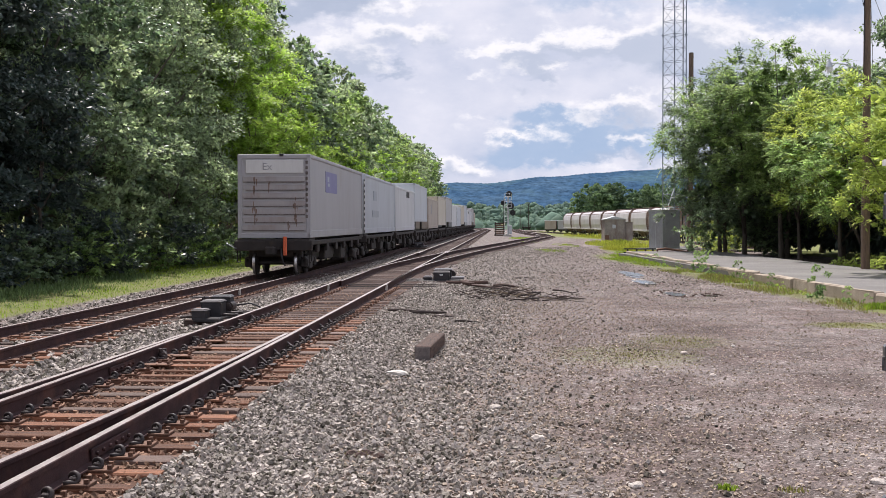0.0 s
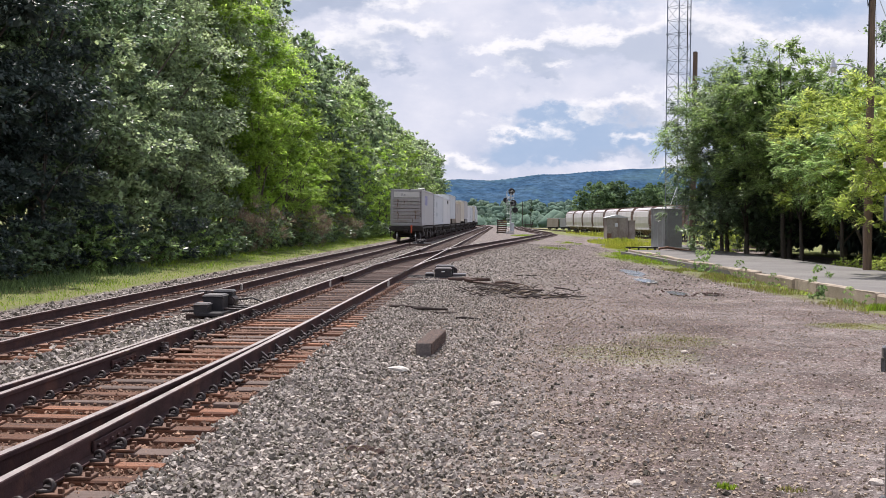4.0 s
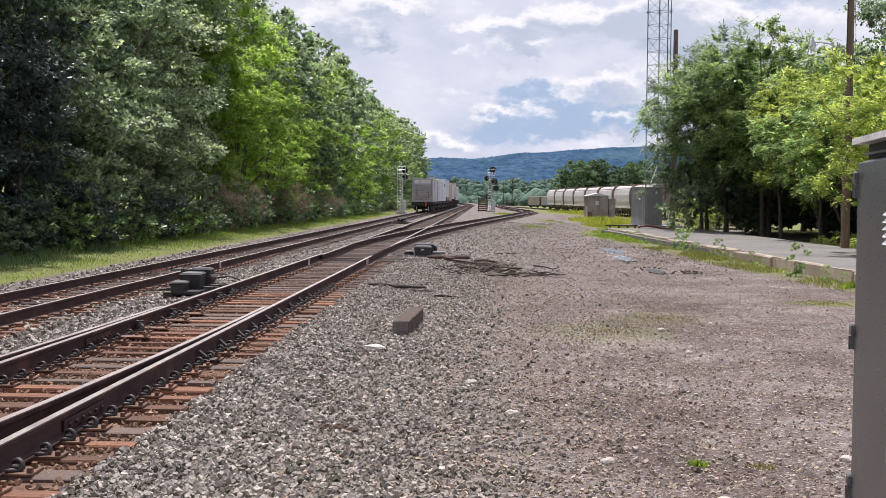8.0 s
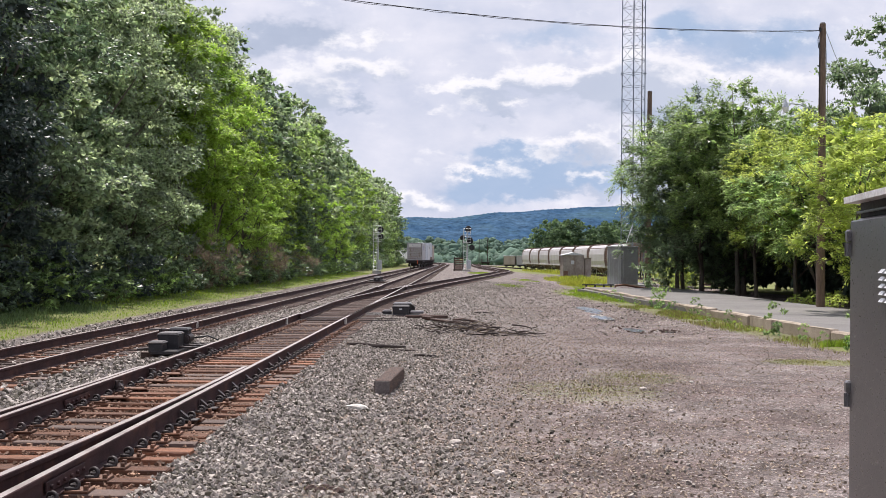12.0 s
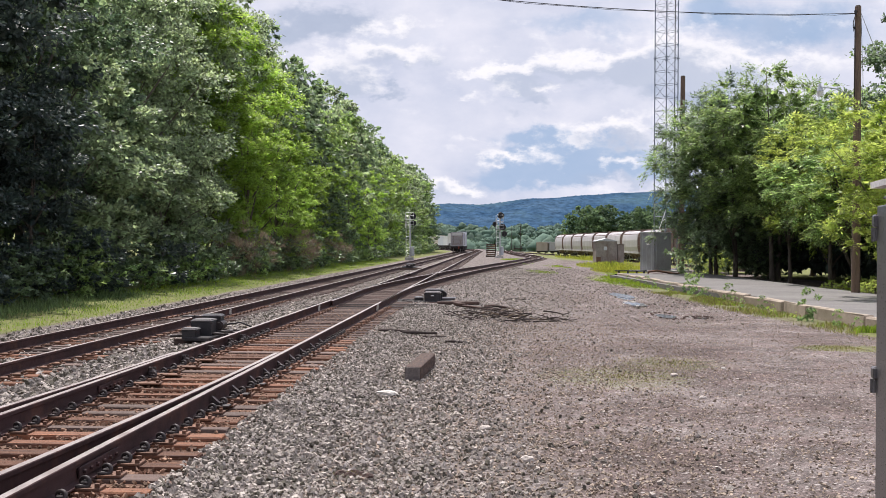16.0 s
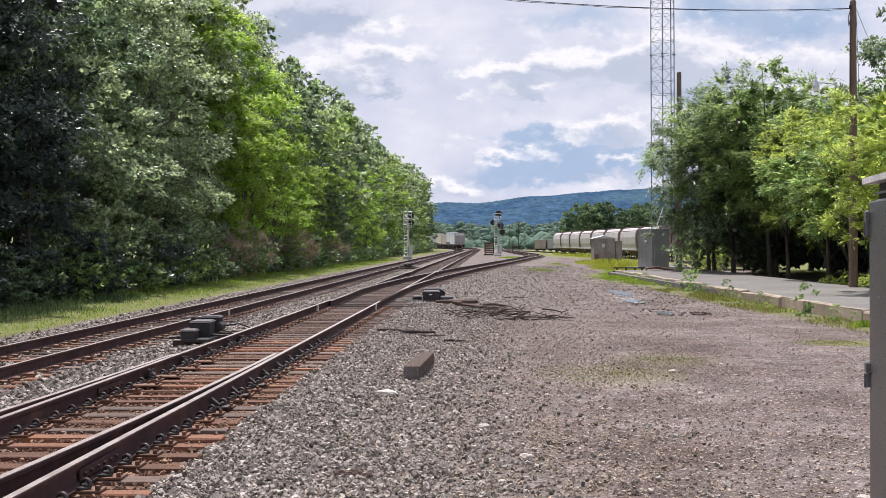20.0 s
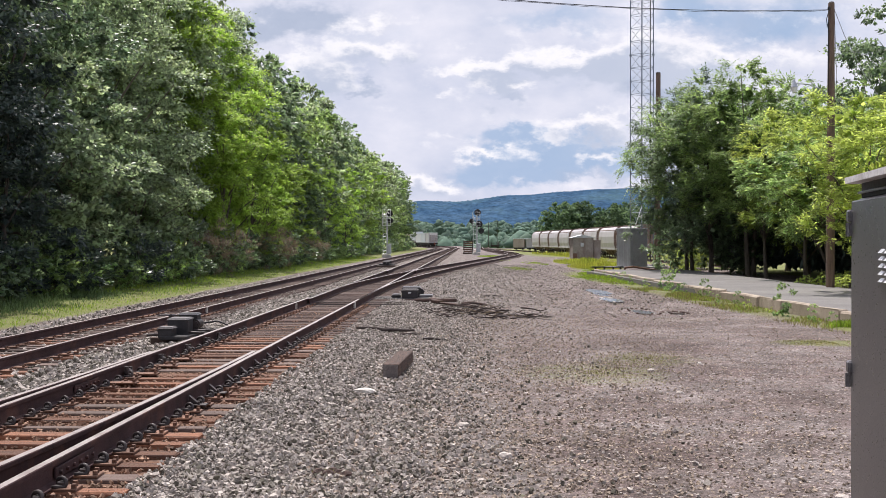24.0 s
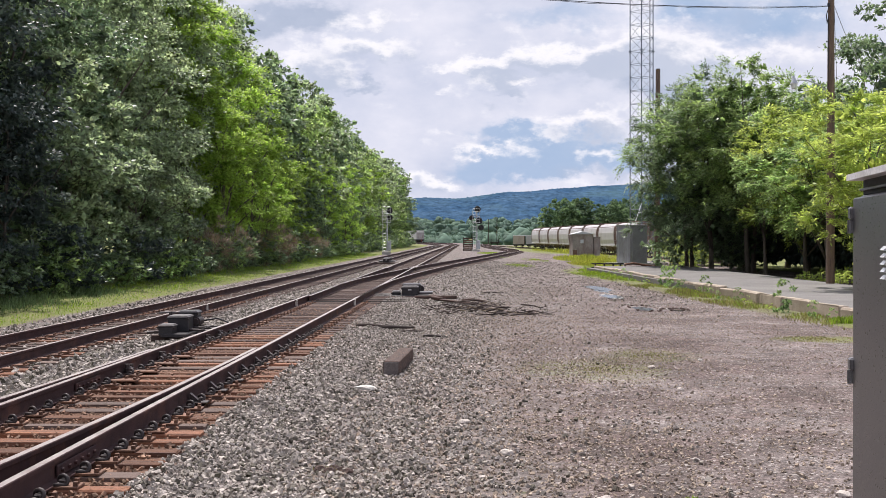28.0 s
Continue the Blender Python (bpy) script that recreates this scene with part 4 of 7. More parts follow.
# ---- plants ----
def leaf_cloud(rng, centers, radii, counts, leaflets, length, width, droop, flat):
    """Sprays of leaves on the upper and outer side of clumps; each leaf is a folded blade of its own."""
    pos, out = [], []
    for c, r, n in zip(centers, radii, counts):
        k = max(5, n // 13)
        d = rng.normal(size=(k, 3))
        d[:, 2] = d[:, 2] * 0.72 + 0.48
        d /= np.linalg.norm(d, axis=1)[:, None]
        lump = 1 + 0.22 * np.sin(d[:, :1] * 5 + c[0] * 3) * np.cos(d[:, 1:2] * 5 + c[1] * 3)
        tips = d * r * lump * rng.uniform(0.30, 1.10, (k, 1)) ** 0.40
        pick = rng.integers(0, k, n)
        spread = rng.normal(size=(n, 3)) * (0.11 * r) * np.array([1, 1, 0.55])
        pos.append(c + (tips[pick] + spread - d[pick] * r * rng.uniform(0, 0.22, (n, 1))) * np.array([1, 1, flat]))
        out.append(d[pick])
    pos, out = np.concatenate(pos), np.concatenate(out)
    n = len(pos)
    way = out * np.array([1, 1, 0.7]) + rng.normal(size=(n, 3)) * 0.45
    way[:, 2] -= droop
    way /= np.linalg.norm(way, axis=1)[:, None]
    verts = []
    up = np.array([0, 0, 1.0])
    side = np.cross(way, up)
    side /= np.linalg.norm(side, axis=1)[:, None] + 1e-6
    for k in range(leaflets):
        if leaflets > 1:
            t = (k // 2 + 1) / (leaflets // 2 + 1)
            s = 1 if k % 2 else -1
            last = k == leaflets - 1
            stem = (leaflets // 2 + 1) * length * 0.44
            base = pos + way * (t * stem) - up * (t * t * stem * 0.30)
            d = way * (1.0 if last else 0.42) + side * (0.0 if last else s) - up * 0.22 + rng.normal(size=(n, 3)) * 0.10
            a = np.cross(d, up + rng.normal(size=(n, 3)) * 0.25)
        else:
            base = pos
            d = way + rng.normal(size=(n, 3)) * 0.2
            a = np.cross(d, up + rng.normal(size=(n, 3)) * 0.5)
        d /= np.linalg.norm(d, axis=1)[:, None]
        a /= np.linalg.norm(a, axis=1)[:, None] + 1e-6
        nn = np.cross(a, d)
        ln = length * rng.uniform(0.7, 1.25, (n, 1))
        wd = width * rng.uniform(0.75, 1.2, (n, 1))
        mid = base + d * ln * 0.45
        verts.append(np.stack([base, mid + a * wd * 0.5 - nn * wd * 0.12, base + d * ln, mid - a * wd * 0.5 - nn * wd * 0.12], 1))
    return np.concatenate(verts).reshape(-1, 3)


def crown_mesh(name, seed, height, radius, base, clumps, per, leaflets, length, width, mat, droop=0.5, shell=0.5, wide=1.0):
    rng = np.random.default_rng(seed)
    mid, half = (height + base) / 2, (height - base) / 2
    cs, rs, ns = [], [], []
    for k in range(clumps):
        h = (k + 0.5) / clumps * 2 - 1
        a = k * 2.399963 + rng.uniform(-0.5, 0.5)
        ring = math.sqrt(max(0.0, 1 - abs(h) ** (2.6 if h > 0 else 4)))
        far = rng.uniform(shell, 0.98)
        r = radius * rng.uniform(0.27, 0.44) * (1.0 if abs(h) < 0.8 else 0.75)
        cs.append(np.array([math.cos(a) * ring * radius * far, math.sin(a) * ring * radius * far, mid + h * (half - r * 0.45) + rng.uniform(-0.3, 0.3)]))
        rs.append(r)
        ns.append(int(per * (r / (radius * 0.32)) ** 2))
    v = leaf_cloud(rng, cs, rs, ns, leaflets, length, width, droop, 0.60)
    if clumps >= 19:
        # inner foliage added to block light: larger leaves close together inside each clump and round the trunk
        inner = leaf_cloud(rng, cs, [r * 0.55 for r in rs], [max(12, n // 8) for n in ns], 1, max(0.34, radius * 0.085), max(0.26, radius * 0.068), 0.4, 0.6)
        core = leaf_cloud(rng, [np.array([0, 0, mid + half * q]) for q in (-0.6, -0.2, 0.2, 0.45)], [radius * 0.48] * 4, [110] * 4, 1, radius * 0.12, radius * 0.10, 0.4, 0.8)
        v = np.concatenate([v, inner, core])
    return fast_mesh(name, v, np.arange(len(v)).reshape(-1, 4), mat), cs


def trunk_shape(seed, height, r, tops, forks=7):
    rng = random.Random(seed)
    s = Shape()
    pts, x, y = [], 0.0, 0.0
    for k in range(7):
        pts.append((x, y, height * 0.72 * k / 6 - (0.25 if k == 0 else 0)))
        x += rng.uniform(-0.15, 0.15)
        y += rng.uniform(-0.15, 0.15)
    for i in range(6):
        s.rod(pts[i], pts[i + 1], r * (1.25 if i == 0 else 1 - 0.13 * i), r * (1 - 0.13 * (i + 1)), 8)
    for c in rng.sample(list(tops), min(forks, len(tops))):
        k = min(5, max(1, int(6 * (c[2] * 0.6) / (height * 0.72))))
        p, q = Vector(pts[k]), Vector(c)
        m = p.lerp(q, 0.5) + Vector((0, 0, 0.25))
        s.pipe([p, m, q], r * 0.42, 6, 0, r * 0.10)
    return s


KINDS = {}


def tree_kind(key, seed, height, radius, base, clumps, per, leaflets, length, width, mat, label, droop=0.5, r=0.22, name="tree", shell=0.62):
    ob = thing(name, label, "tree", pose(0, -300, -50))
    me, cs = crown_mesh("crown", seed, height, radius, base, clumps, per, leaflets, length, width, mat, droop, shell)
    part("crown", me, [], ob)
    if r:
        part("trunk", trunk_shape(seed, height, r, cs), BARK, ob)
    KINDS[key] = ob
    return ob


USED = set()


def plant(key, x, y, turn=0.0, scale=1.0, tall=1.0, label="", group="", z=None):
    src = KINDS[key]
    m = pose(x, y, ground_z(x, y) - 0.03 if z is None else z, 0, 0, turn)
    if key in USED:
        ob = copy_thing(src, m)
    else:
        USED.add(key)
        ob = src
        ob.matrix_basis = m
    ob.scale = (scale, scale, scale * tall)
    return tagged(ob, label, group=group)


def build_kinds():
    D = "tall dark-leaved broadleaf tree in the wood beside the track"
    G = "tall green broadleaf tree in the wood beside the track"
    tree_kind("near_dark", 11, 15.5, 4.6, 0.6, 30, 420, 1, 0.21, 0.15, LEAF_DARK, D)
    tree_kind("near_deep", 41, 15.5, 4.7, 0.4, 34, 430, 1, 0.19, 0.14, LEAF_DEEP, "tall broadleaf tree in the wood beside the track, leaves toned dark for shade")
    tree_kind("near_deep2", 42, 16.0, 4.6, 0.4, 34, 430, 1, 0.20, 0.14, LEAF_DEEP, "tall broadleaf tree in the wood beside the track, leaves toned dark for shade")
    tree_kind("edge_deep", 43, 8.0, 2.9, 0.3, 20, 330, 1, 0.17, 0.12, LEAF_DEEP, "young tree at the wood's edge, leaves toned dark for shade", 0.3, 0.12)
    tree_kind("silver", 44, 15.5, 4.2, 0.8, 36, 420, 1, 0.19, 0.13, LEAF_SILVER, "tall grey-green tree with silvery leaves in the wood")
    tree_kind("bush_deep", 45, 2.6, 1.7, 0.0, 16, 110, 1, 0.18, 0.12, LEAF_DEEP, "leafy bush under the trees, leaves toned dark for shade", 0.3, 0, "bush")
    tree_kind("round_far", 46, 12.5, 5.6, 0.2, 46, 90, 1, 0.68, 0.54, LEAF_FAR_TREE, "rounded dense green tree past the yard", 0.2, 0.3, shell=0.55)
    tree_kind("near_mid", 12, 15.0, 4.2, 0.5, 30, 420, 1, 0.21, 0.15, LEAF_MID, G)
    tree_kind("near_dark2", 13, 16.0, 4.4, 1.0, 30, 420, 1, 0.21, 0.15, LEAF_DARK, D)
    tree_kind("near_locust", 14, 12.5, 3.1, 0.8, 22, 150, 5, 0.17, 0.10, LEAF_LIME, "feathery bright green tree at the wood's edge", 0.15)
    tree_kind("edge_mid", 31, 8.6, 2.9, 0.4, 20, 300, 1, 0.20, 0.14, LEAF_MID, "young green tree at the wood's edge", 0.3, 0.12)
    tree_kind("edge_dark", 32, 8.0, 2.8, 0.4, 20, 300, 1, 0.20, 0.14, LEAF_DARK, "young dark-leaved tree at the wood's edge", 0.3, 0.12)
    tree_kind("edge_silver", 33, 8.6, 2.9, 0.4, 20, 300, 1, 0.19, 0.13, LEAF_SILVER, "young grey-green tree at the wood's edge", 0.3, 0.12)
    tree_kind("far_dark", 15, 15.5, 4.6, 0.6, 30, 170, 1, 0.42, 0.30, LEAF_DARK, D)
    tree_kind("far_mid", 16, 15.0, 4.5, 0.6, 30, 170, 1, 0.42, 0.30, LEAF_MID, G)
    tree_kind("far_light", 17, 13.0, 3.8, 0.6, 24, 170, 1, 0.38, 0.27, LEAF_LIME, "sunlit bright green tree in the wood beside the track")
    tree_kind("far_silver", 47, 15.0, 4.4, 0.6, 30, 170, 1, 0.40, 0.28, LEAF_SILVER, "grey-green broadleaf tree in the wood beside the track")
    tree_kind("back", 49, 15.5, 4.6, 0.6, 24, 50, 1, 0.75, 0.55, LEAF_DARK, D)
    tree_kind("ailanthus", 18, 12.6, 4.4, 3.4, 34, 84, 9, 0.25, 0.085, LEAF_MID, "dense green tree with long feathery leaves behind the platform", 0.05, 0.17)
    tree_kind("ailanthus_dark", 38, 12.6, 4.5, 1.4, 40, 84, 9, 0.25, 0.09, LEAF_DARK, "dense dark green tree with long feathery leaves behind the platform", 0.05, 0.17)
    tree_kind("ailanthus_light", 19, 10.6, 3.8, 2.1, 28, 90, 7, 0.23, 0.085, LEAF_LIGHT, "yellow-green tree with long feathery leaves behind the platform", 0.12, 0.14)
    tree_kind("forked", 48, 8.8, 3.6, 2.6, 24, 84, 9, 0.25, 0.085, LEAF_MID, "green tree with a forked grey trunk behind the platform", 0.12, 0.16)
    tree_kind("bush", 20, 2.6, 1.7, 0.0, 18, 64, 1, 0.23, 0.15, LEAF_DARK, "dark leafy bush at the wood's foot", 0.3, 0, "bush")
    tree_kind("bush_light", 21, 2.0, 1.4, 0.0, 16, 66, 1, 0.19, 0.12, LEAF_MID, "green leafy bush at the wood's foot", 0.3, 0, "bush")
    tree_kind("bush_bright", 22, 1.5, 1.3, 0.0, 16, 80, 1, 0.16, 0.09, LEAF_LIGHT, "bright green low bush", 0.3, 0, "bush")
    tree_kind("brush", 23, 2.3, 1.3, 0.0, 16, 90, 1, 0.34, 0.022, DRY, "tangle of dry grey-brown brush", -0.3, 0, "brush")
    tree_kind("weed", 24, 0.75, 0.26, 0.0, 12, 60, 1, 0.085, 0.032, LEAF_MID, "leafy green weed growing at the kerb", 0.1, 0, "weed")
    tree_kind("weed_light", 25, 0.45, 0.30, 0.0, 12, 56, 1, 0.075, 0.030, LEAF_LIGHT, "light green weed growing at the kerb", 0.1, 0, "weed")


def build_woods():
    rng = random.Random(8)
    y = 6.0
    while y < 288:
        near = y < 95
        off = rng.uniform(10.3, 11.3) if y < 60 else rng.uniform(12.0, 12.8) if y < 102 else rng.uniform(11.2, 12.2)
        if y < 46:
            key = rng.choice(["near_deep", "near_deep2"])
        elif near:
            key = "near_dark" if y < 54 else "silver" if y < 84 else rng.choice(["near_mid", "silver"])
        elif y < 128:
            key = rng.choice(["far_dark", "far_dark", "far_mid"])
        else:
            key = rng.choice(["far_dark", "far_mid", "far_mid", "far_silver", "far_silver", "far_light"])
        grow = 1.0 if y < 60 else 1.18 if y < 97 else 1.02 if y < 132 else 1.12
        plant(key, train_x(y) - off, y, rng.uniform(0, 360), rng.uniform(0.98, 1.1) * (1.0 if y < 60 else 1.06), grow * rng.uniform(0.94, 1.05), group="wood beside the track")
        if rng.random() < (0.85 if near else 0.6):
            plant("back", train_x(y) - rng.uniform(14.5, 17.5), y + rng.uniform(-2, 2), rng.uniform(0, 360), rng.uniform(1.02, 1.18), 1.0, group="wood beside the track")
        y += rng.uniform(4.6, 6.0) if near else rng.uniform(5.5, 8)
    y = 14.0
    while y < 290:
        if 68 < y < 102:
            y = 102.0
        key = rng.choice(["edge_deep"] if y < 45 else ["edge_dark", "edge_silver"] if y < 68 else ["edge_mid", "edge_dark", "edge_mid", "edge_dark"])
        s = rng.uniform(0.75, 1.15)
        plant(key, train_x(y) - (rng.uniform(7.4, 8.6) if y < 60 else rng.uniform(8.4, 9.4)), y, rng.uniform(0, 360), s, rng.uniform(0.85, 1.1), group="young trees at the wood's edge")
        y += rng.uniform(3.6, 5.6) if y < 100 else rng.uniform(6, 10)
    for y, off, s in ((73, 11.0, 1.42), (81, 10.6, 1.38), (89, 9.6, 1.2), (71, 8.6, 1.04), (75, 7.4, 0.86), (80, 6.6, 0.66), (85, 6.4, 0.52), (93, 8.8, 1.0), (97, 7.2, 0.66), (111, 8.2, 0.85), (123, 7.0, 0.72), (132, 5.9, 0.50), (138, 5.8, 0.42), (151, 8.4, 0.9), (169, 8.0, 0.8)):
        plant("near_locust", train_x(y) - off, y, rng.uniform(0, 360), s, rng.uniform(0.95, 1.05), group="young trees at the wood's edge")
    y = 12.0
    while y < 272:
        key = rng.choice(["bush_deep", "bush"] if y < 40 else ["bush", "bush_deep", "bush_light"] if y < 52 else ["bush", "bush_light", "bush", "bush_light"])
        plant(key, train_x(y) - rng.uniform(5.8, 7.0), y, rng.uniform(0, 360), rng.uniform(0.6, 1.15) * (1.0 if y < 150 else 1.3), rng.uniform(0.7, 1.2), group="undergrowth beside the track")
        y += rng.uniform(1.3, 2.1) if y < 60 else rng.uniform(2, 3.5) if y < 150 else rng.uniform(4, 6)
    for y, off in ((64, 5.4), (79, 5.2), (83, 5.4), (99, 5.2)):
        plant("brush", train_x(y) - off, y, rng.uniform(0, 360), rng.uniform(0.9, 1.3), 1.0, group="undergrowth beside the track")
    # behind the platform
    for key, x, y, s, t in (("ailanthus_dark", 16.6, 64.0, 0.82, 1.04), ("ailanthus", 17.6, 60.5, 0.80, 1.10), ("ailanthus", 16.2, 66.5, 0.68, 1.2), ("ailanthus", 18.6, 63, 0.80, 0.98), ("ailanthus", 17.6, 57.5, 0.60, 1.05), ("ailanthus_light", 18.4, 54, 0.78, 0.98),
                            ("forked", 17.8, 49.5, 0.80, 0.94), ("ailanthus_dark", 22.5, 62, 0.80, 0.95), ("ailanthus_light", 14.55, 37.0, 0.62, 1.04), ("near_mid", 24.0, 50.5, 0.68, 1.15), ("ailanthus_light", 18.6, 37.2, 0.70, 1.1), ("ailanthus_dark", 15.9, 66.6, 0.66, 1.2), ("near_dark2", 22.2, 52.5, 0.72, 1.14), ("ailanthus_light", 20.5, 43.0, 0.6, 0.95), ("ailanthus_light", 21.6, 49, 0.86, 0.95), ("ailanthus", 20.0, 58.5, 0.74, 1.0), ("near_mid", 27.5, 68, 0.85, 0.98),
                            # far_dark trees added as a back canopy that blocks light
                            ("far_dark", 24, 74, 0.8, 0.7), ("far_dark", 20.5, 71, 0.62, 0.8), ("far_dark", 26, 64, 0.85, 0.65), ("far_dark", 25.5, 43, 0.8, 0.6), ("far_dark", 24, 54, 0.75, 0.62)):
        plant(key, x, y, rng.uniform(0, 360), s, t, group="trees behind the platform")
    # dark-toned bushes added to back the shaded void under the canopy
    for k in range(42):
        y = 36 + 36 * k / 41
        plant("bush_deep", (21.4, 23.2, 25.2)[k % 3] + rng.uniform(-0.6, 0.6), y, rng.uniform(0, 360), rng.uniform(1.3, 1.8), rng.uniform(1.1, 1.5), group="bushes behind the platform")
    for k in range(13):
        plant("bush_deep", 20.8 + 0.95 * k, 81 + rng.uniform(-1.2, 1.2), rng.uniform(0, 360), rng.uniform(1.4, 1.9), rng.uniform(1.0, 1.4), group="bushes behind the platform")
    for x, y, s in ((15.2, 68.5, 1.0), (18.6, 64.5, 1.4), (19.2, 67, 1.7), (20.5, 69, 1.8)):
        plant("bush", x, y, rng.uniform(0, 360), s * 0.85, 1.3, group="bushes behind the platform")
    for x, y, s in ((18.2, 78, 1.3), (19.5, 79, 1.4), (17.9, 72, 0.7), (16.9, 70.5, 0.6), (17.3, 47, 0.5), (16.2, 44, 0.45), (15.9, 46, 0.4)):
        plant("bush_bright", x, y, rng.uniform(0, 360), s, 0.9, group="bushes behind the platform")
    for k in range(22):
        y = 24.5 + 36 * (k / 21) + rng.uniform(-0.4, 0.4)
        big = 42 < y < 48 or rng.random() < 0.3
        plant("weed" if rng.random() < 0.5 else "weed_light", 9.75 + rng.uniform(-0.40, 0.05) + 0.0165 * (y - 20), y, rng.uniform(0, 360), rng.uniform(0.7, 1.0) if big else rng.uniform(0.3, 0.55), 1.0, group="weeds along the kerb")
    # tree group past the parked hoppers
    for x, y, s in ((44, 330, 1.05), (51, 335, 1.1), (58, 330, 1.0), (66, 336, 1.05), (74, 332, 0.9), (48, 345, 1.1), (63, 345, 1.1), (84, 330, 1.0), (94, 330, 1.0)):
        plant("round_far", x, y, rng.uniform(0, 360), s, 1.0, group="trees past the yard")


def blades(name, rows, mat, label):
    """Grass blades at x, y with a height each."""
    rng = np.random.default_rng(len(rows))
    p = np.array([(x, y, ground_z(x, y)) for x, y, h in rows])
    h = np.array([r[2] for r in rows])[:, None]
    a = rng.uniform(0, math.tau, len(rows))
    d = np.stack([np.cos(a), np.sin(a), 0 * a], -1)
    s = np.stack([-np.sin(a), np.cos(a), 0 * a], -1)
    w = 0.05 * h + 0.006
    up = np.array([0, 0, 1.0])
    lean = rng.uniform(0.1, 0.6, (len(rows), 1))
    v = np.stack([p - s * w, p + s * w, p + s * w * 0.7 + up * h * 0.6 + d * h * lean * 0.35, p + up * h + d * h * lean], 1)
    me = fast_mesh(name, v.reshape(-1, 3), np.arange(4 * len(rows)).reshape(-1, 4), mat)
    return tagged(new(name, me), label, "grass", kind="stuff")


def build_grass():
    rng = random.Random(21)
    rows = []
    weeds = []
    while len(rows) < 19000:
        y = 14 + 130 * rng.random() ** 1.8
        off = rng.uniform(2.5, 6.2)
        lush = 0.5 + 0.5 * noise.noise((off * 0.9, y * 0.22, 4))
        if rng.random() > smooth(2.4, 4.2, off) * (0.25 + 1.2 * lush):
            continue
        h = rng.uniform(0.018, 0.06) * (0.6 + lush) * (1 + 0.8 * smooth(4.5, 6, off)) * (1 + y / 150)
        if rng.random() < (smooth(3.2, 4.6, off) if y < 44 else 0.3):
            weeds.append((train_x(y) - off, y, h * (2.0 if y < 44 and off > 4.4 else 1.1)))
        else:
            rows.append((train_x(y) - off, y, h))
    blades("verge_grass", rows, GRASS, "bright green grass verge between track and wood")
    blades("verge_weeds", weeds, GRASS_WEED, "dull green weeds on the verge beside the wood")

    def patch(n, cx, cy, a, b, h0, h1):
        out = []
        for _ in range(n):
            r, t = rng.random() ** 0.7, rng.uniform(0, math.tau)
            x, y = cx + a * r * math.cos(t), cy + b * r * math.sin(t)
            lush = noise.noise((x * 0.9, y * 0.25, 6))
            if lush > -0.15:
                out.append((x, y, rng.uniform(h0, h1) * (0.7 + 0.9 * max(0, lush)) * (1.15 - 0.6 * r)))
        return out

    blades("trodden_grass", patch(1500, 2.7, 17.0, 1.2, 1.8, 0.010, 0.028) + patch(1000, 3.9, 19.0, 1.0, 1.4, 0.010, 0.026) + patch(900, 7.9, 21.8, 1.2, 0.8, 0.015, 0.05) + patch(6000, 9.45, 37, 0.80, 18, 0.04, 0.20), GRASS_DULL, "sparse trodden grass growing through the gravel")
    blades("kerb_grass", patch(1800, 9.75, 25.4, 0.5, 1.2, 0.12, 0.34) + patch(3200, 9.55, 38, 0.62, 18, 0.03, 0.17) + patch(6500, 10.3, 60, 1.5, 12, 0.06, 0.24) + patch(90, 2.05, 8.55, 0.10, 0.07, 0.03, 0.07), GRASS, "green grass along the platform kerb")
    blades("gravel_weeds", patch(160, 5.2, 11.6, 0.30, 0.25, 0.02, 0.06) + patch(140, 6.1, 13.2, 0.35, 0.3, 0.02, 0.05) + patch(60, 2.5, 8.5, 0.12, 0.06, 0.03, 0.06) + patch(120, -0.62, 9.8, 0.16, 0.1, 0.02, 0.06), GRASS_DULL, "small dry weeds in the gravel")
    blades("tall_grass", patch(3600, 13.4, 84, 1.7, 7, 0.15, 0.45) + patch(5500, 15.6, 99, 2.6, 15, 0.2, 0.5) + patch(3000, 21, 150, 3, 36, 0.3, 0.7), GRASS_GOLD, "tall yellow-green grass round the huts")
    blades("yard_grass", patch(1500, 7.9, 82, 1.0, 6, 0.03, 0.12) + patch(1300, 11.0, 101, 0.9, 8, 0.05, 0.16) + patch(1500, 10.3, 143, 1.5, 7, 0.08, 0.25) + patch(900, 9.0, 112, 0.9, 6, 0.05, 0.15) + patch(1200, 12.4, 74, 1.2, 4, 0.05, 0.2),
           GRASS, "ragged low grass patches on the yard gravel")


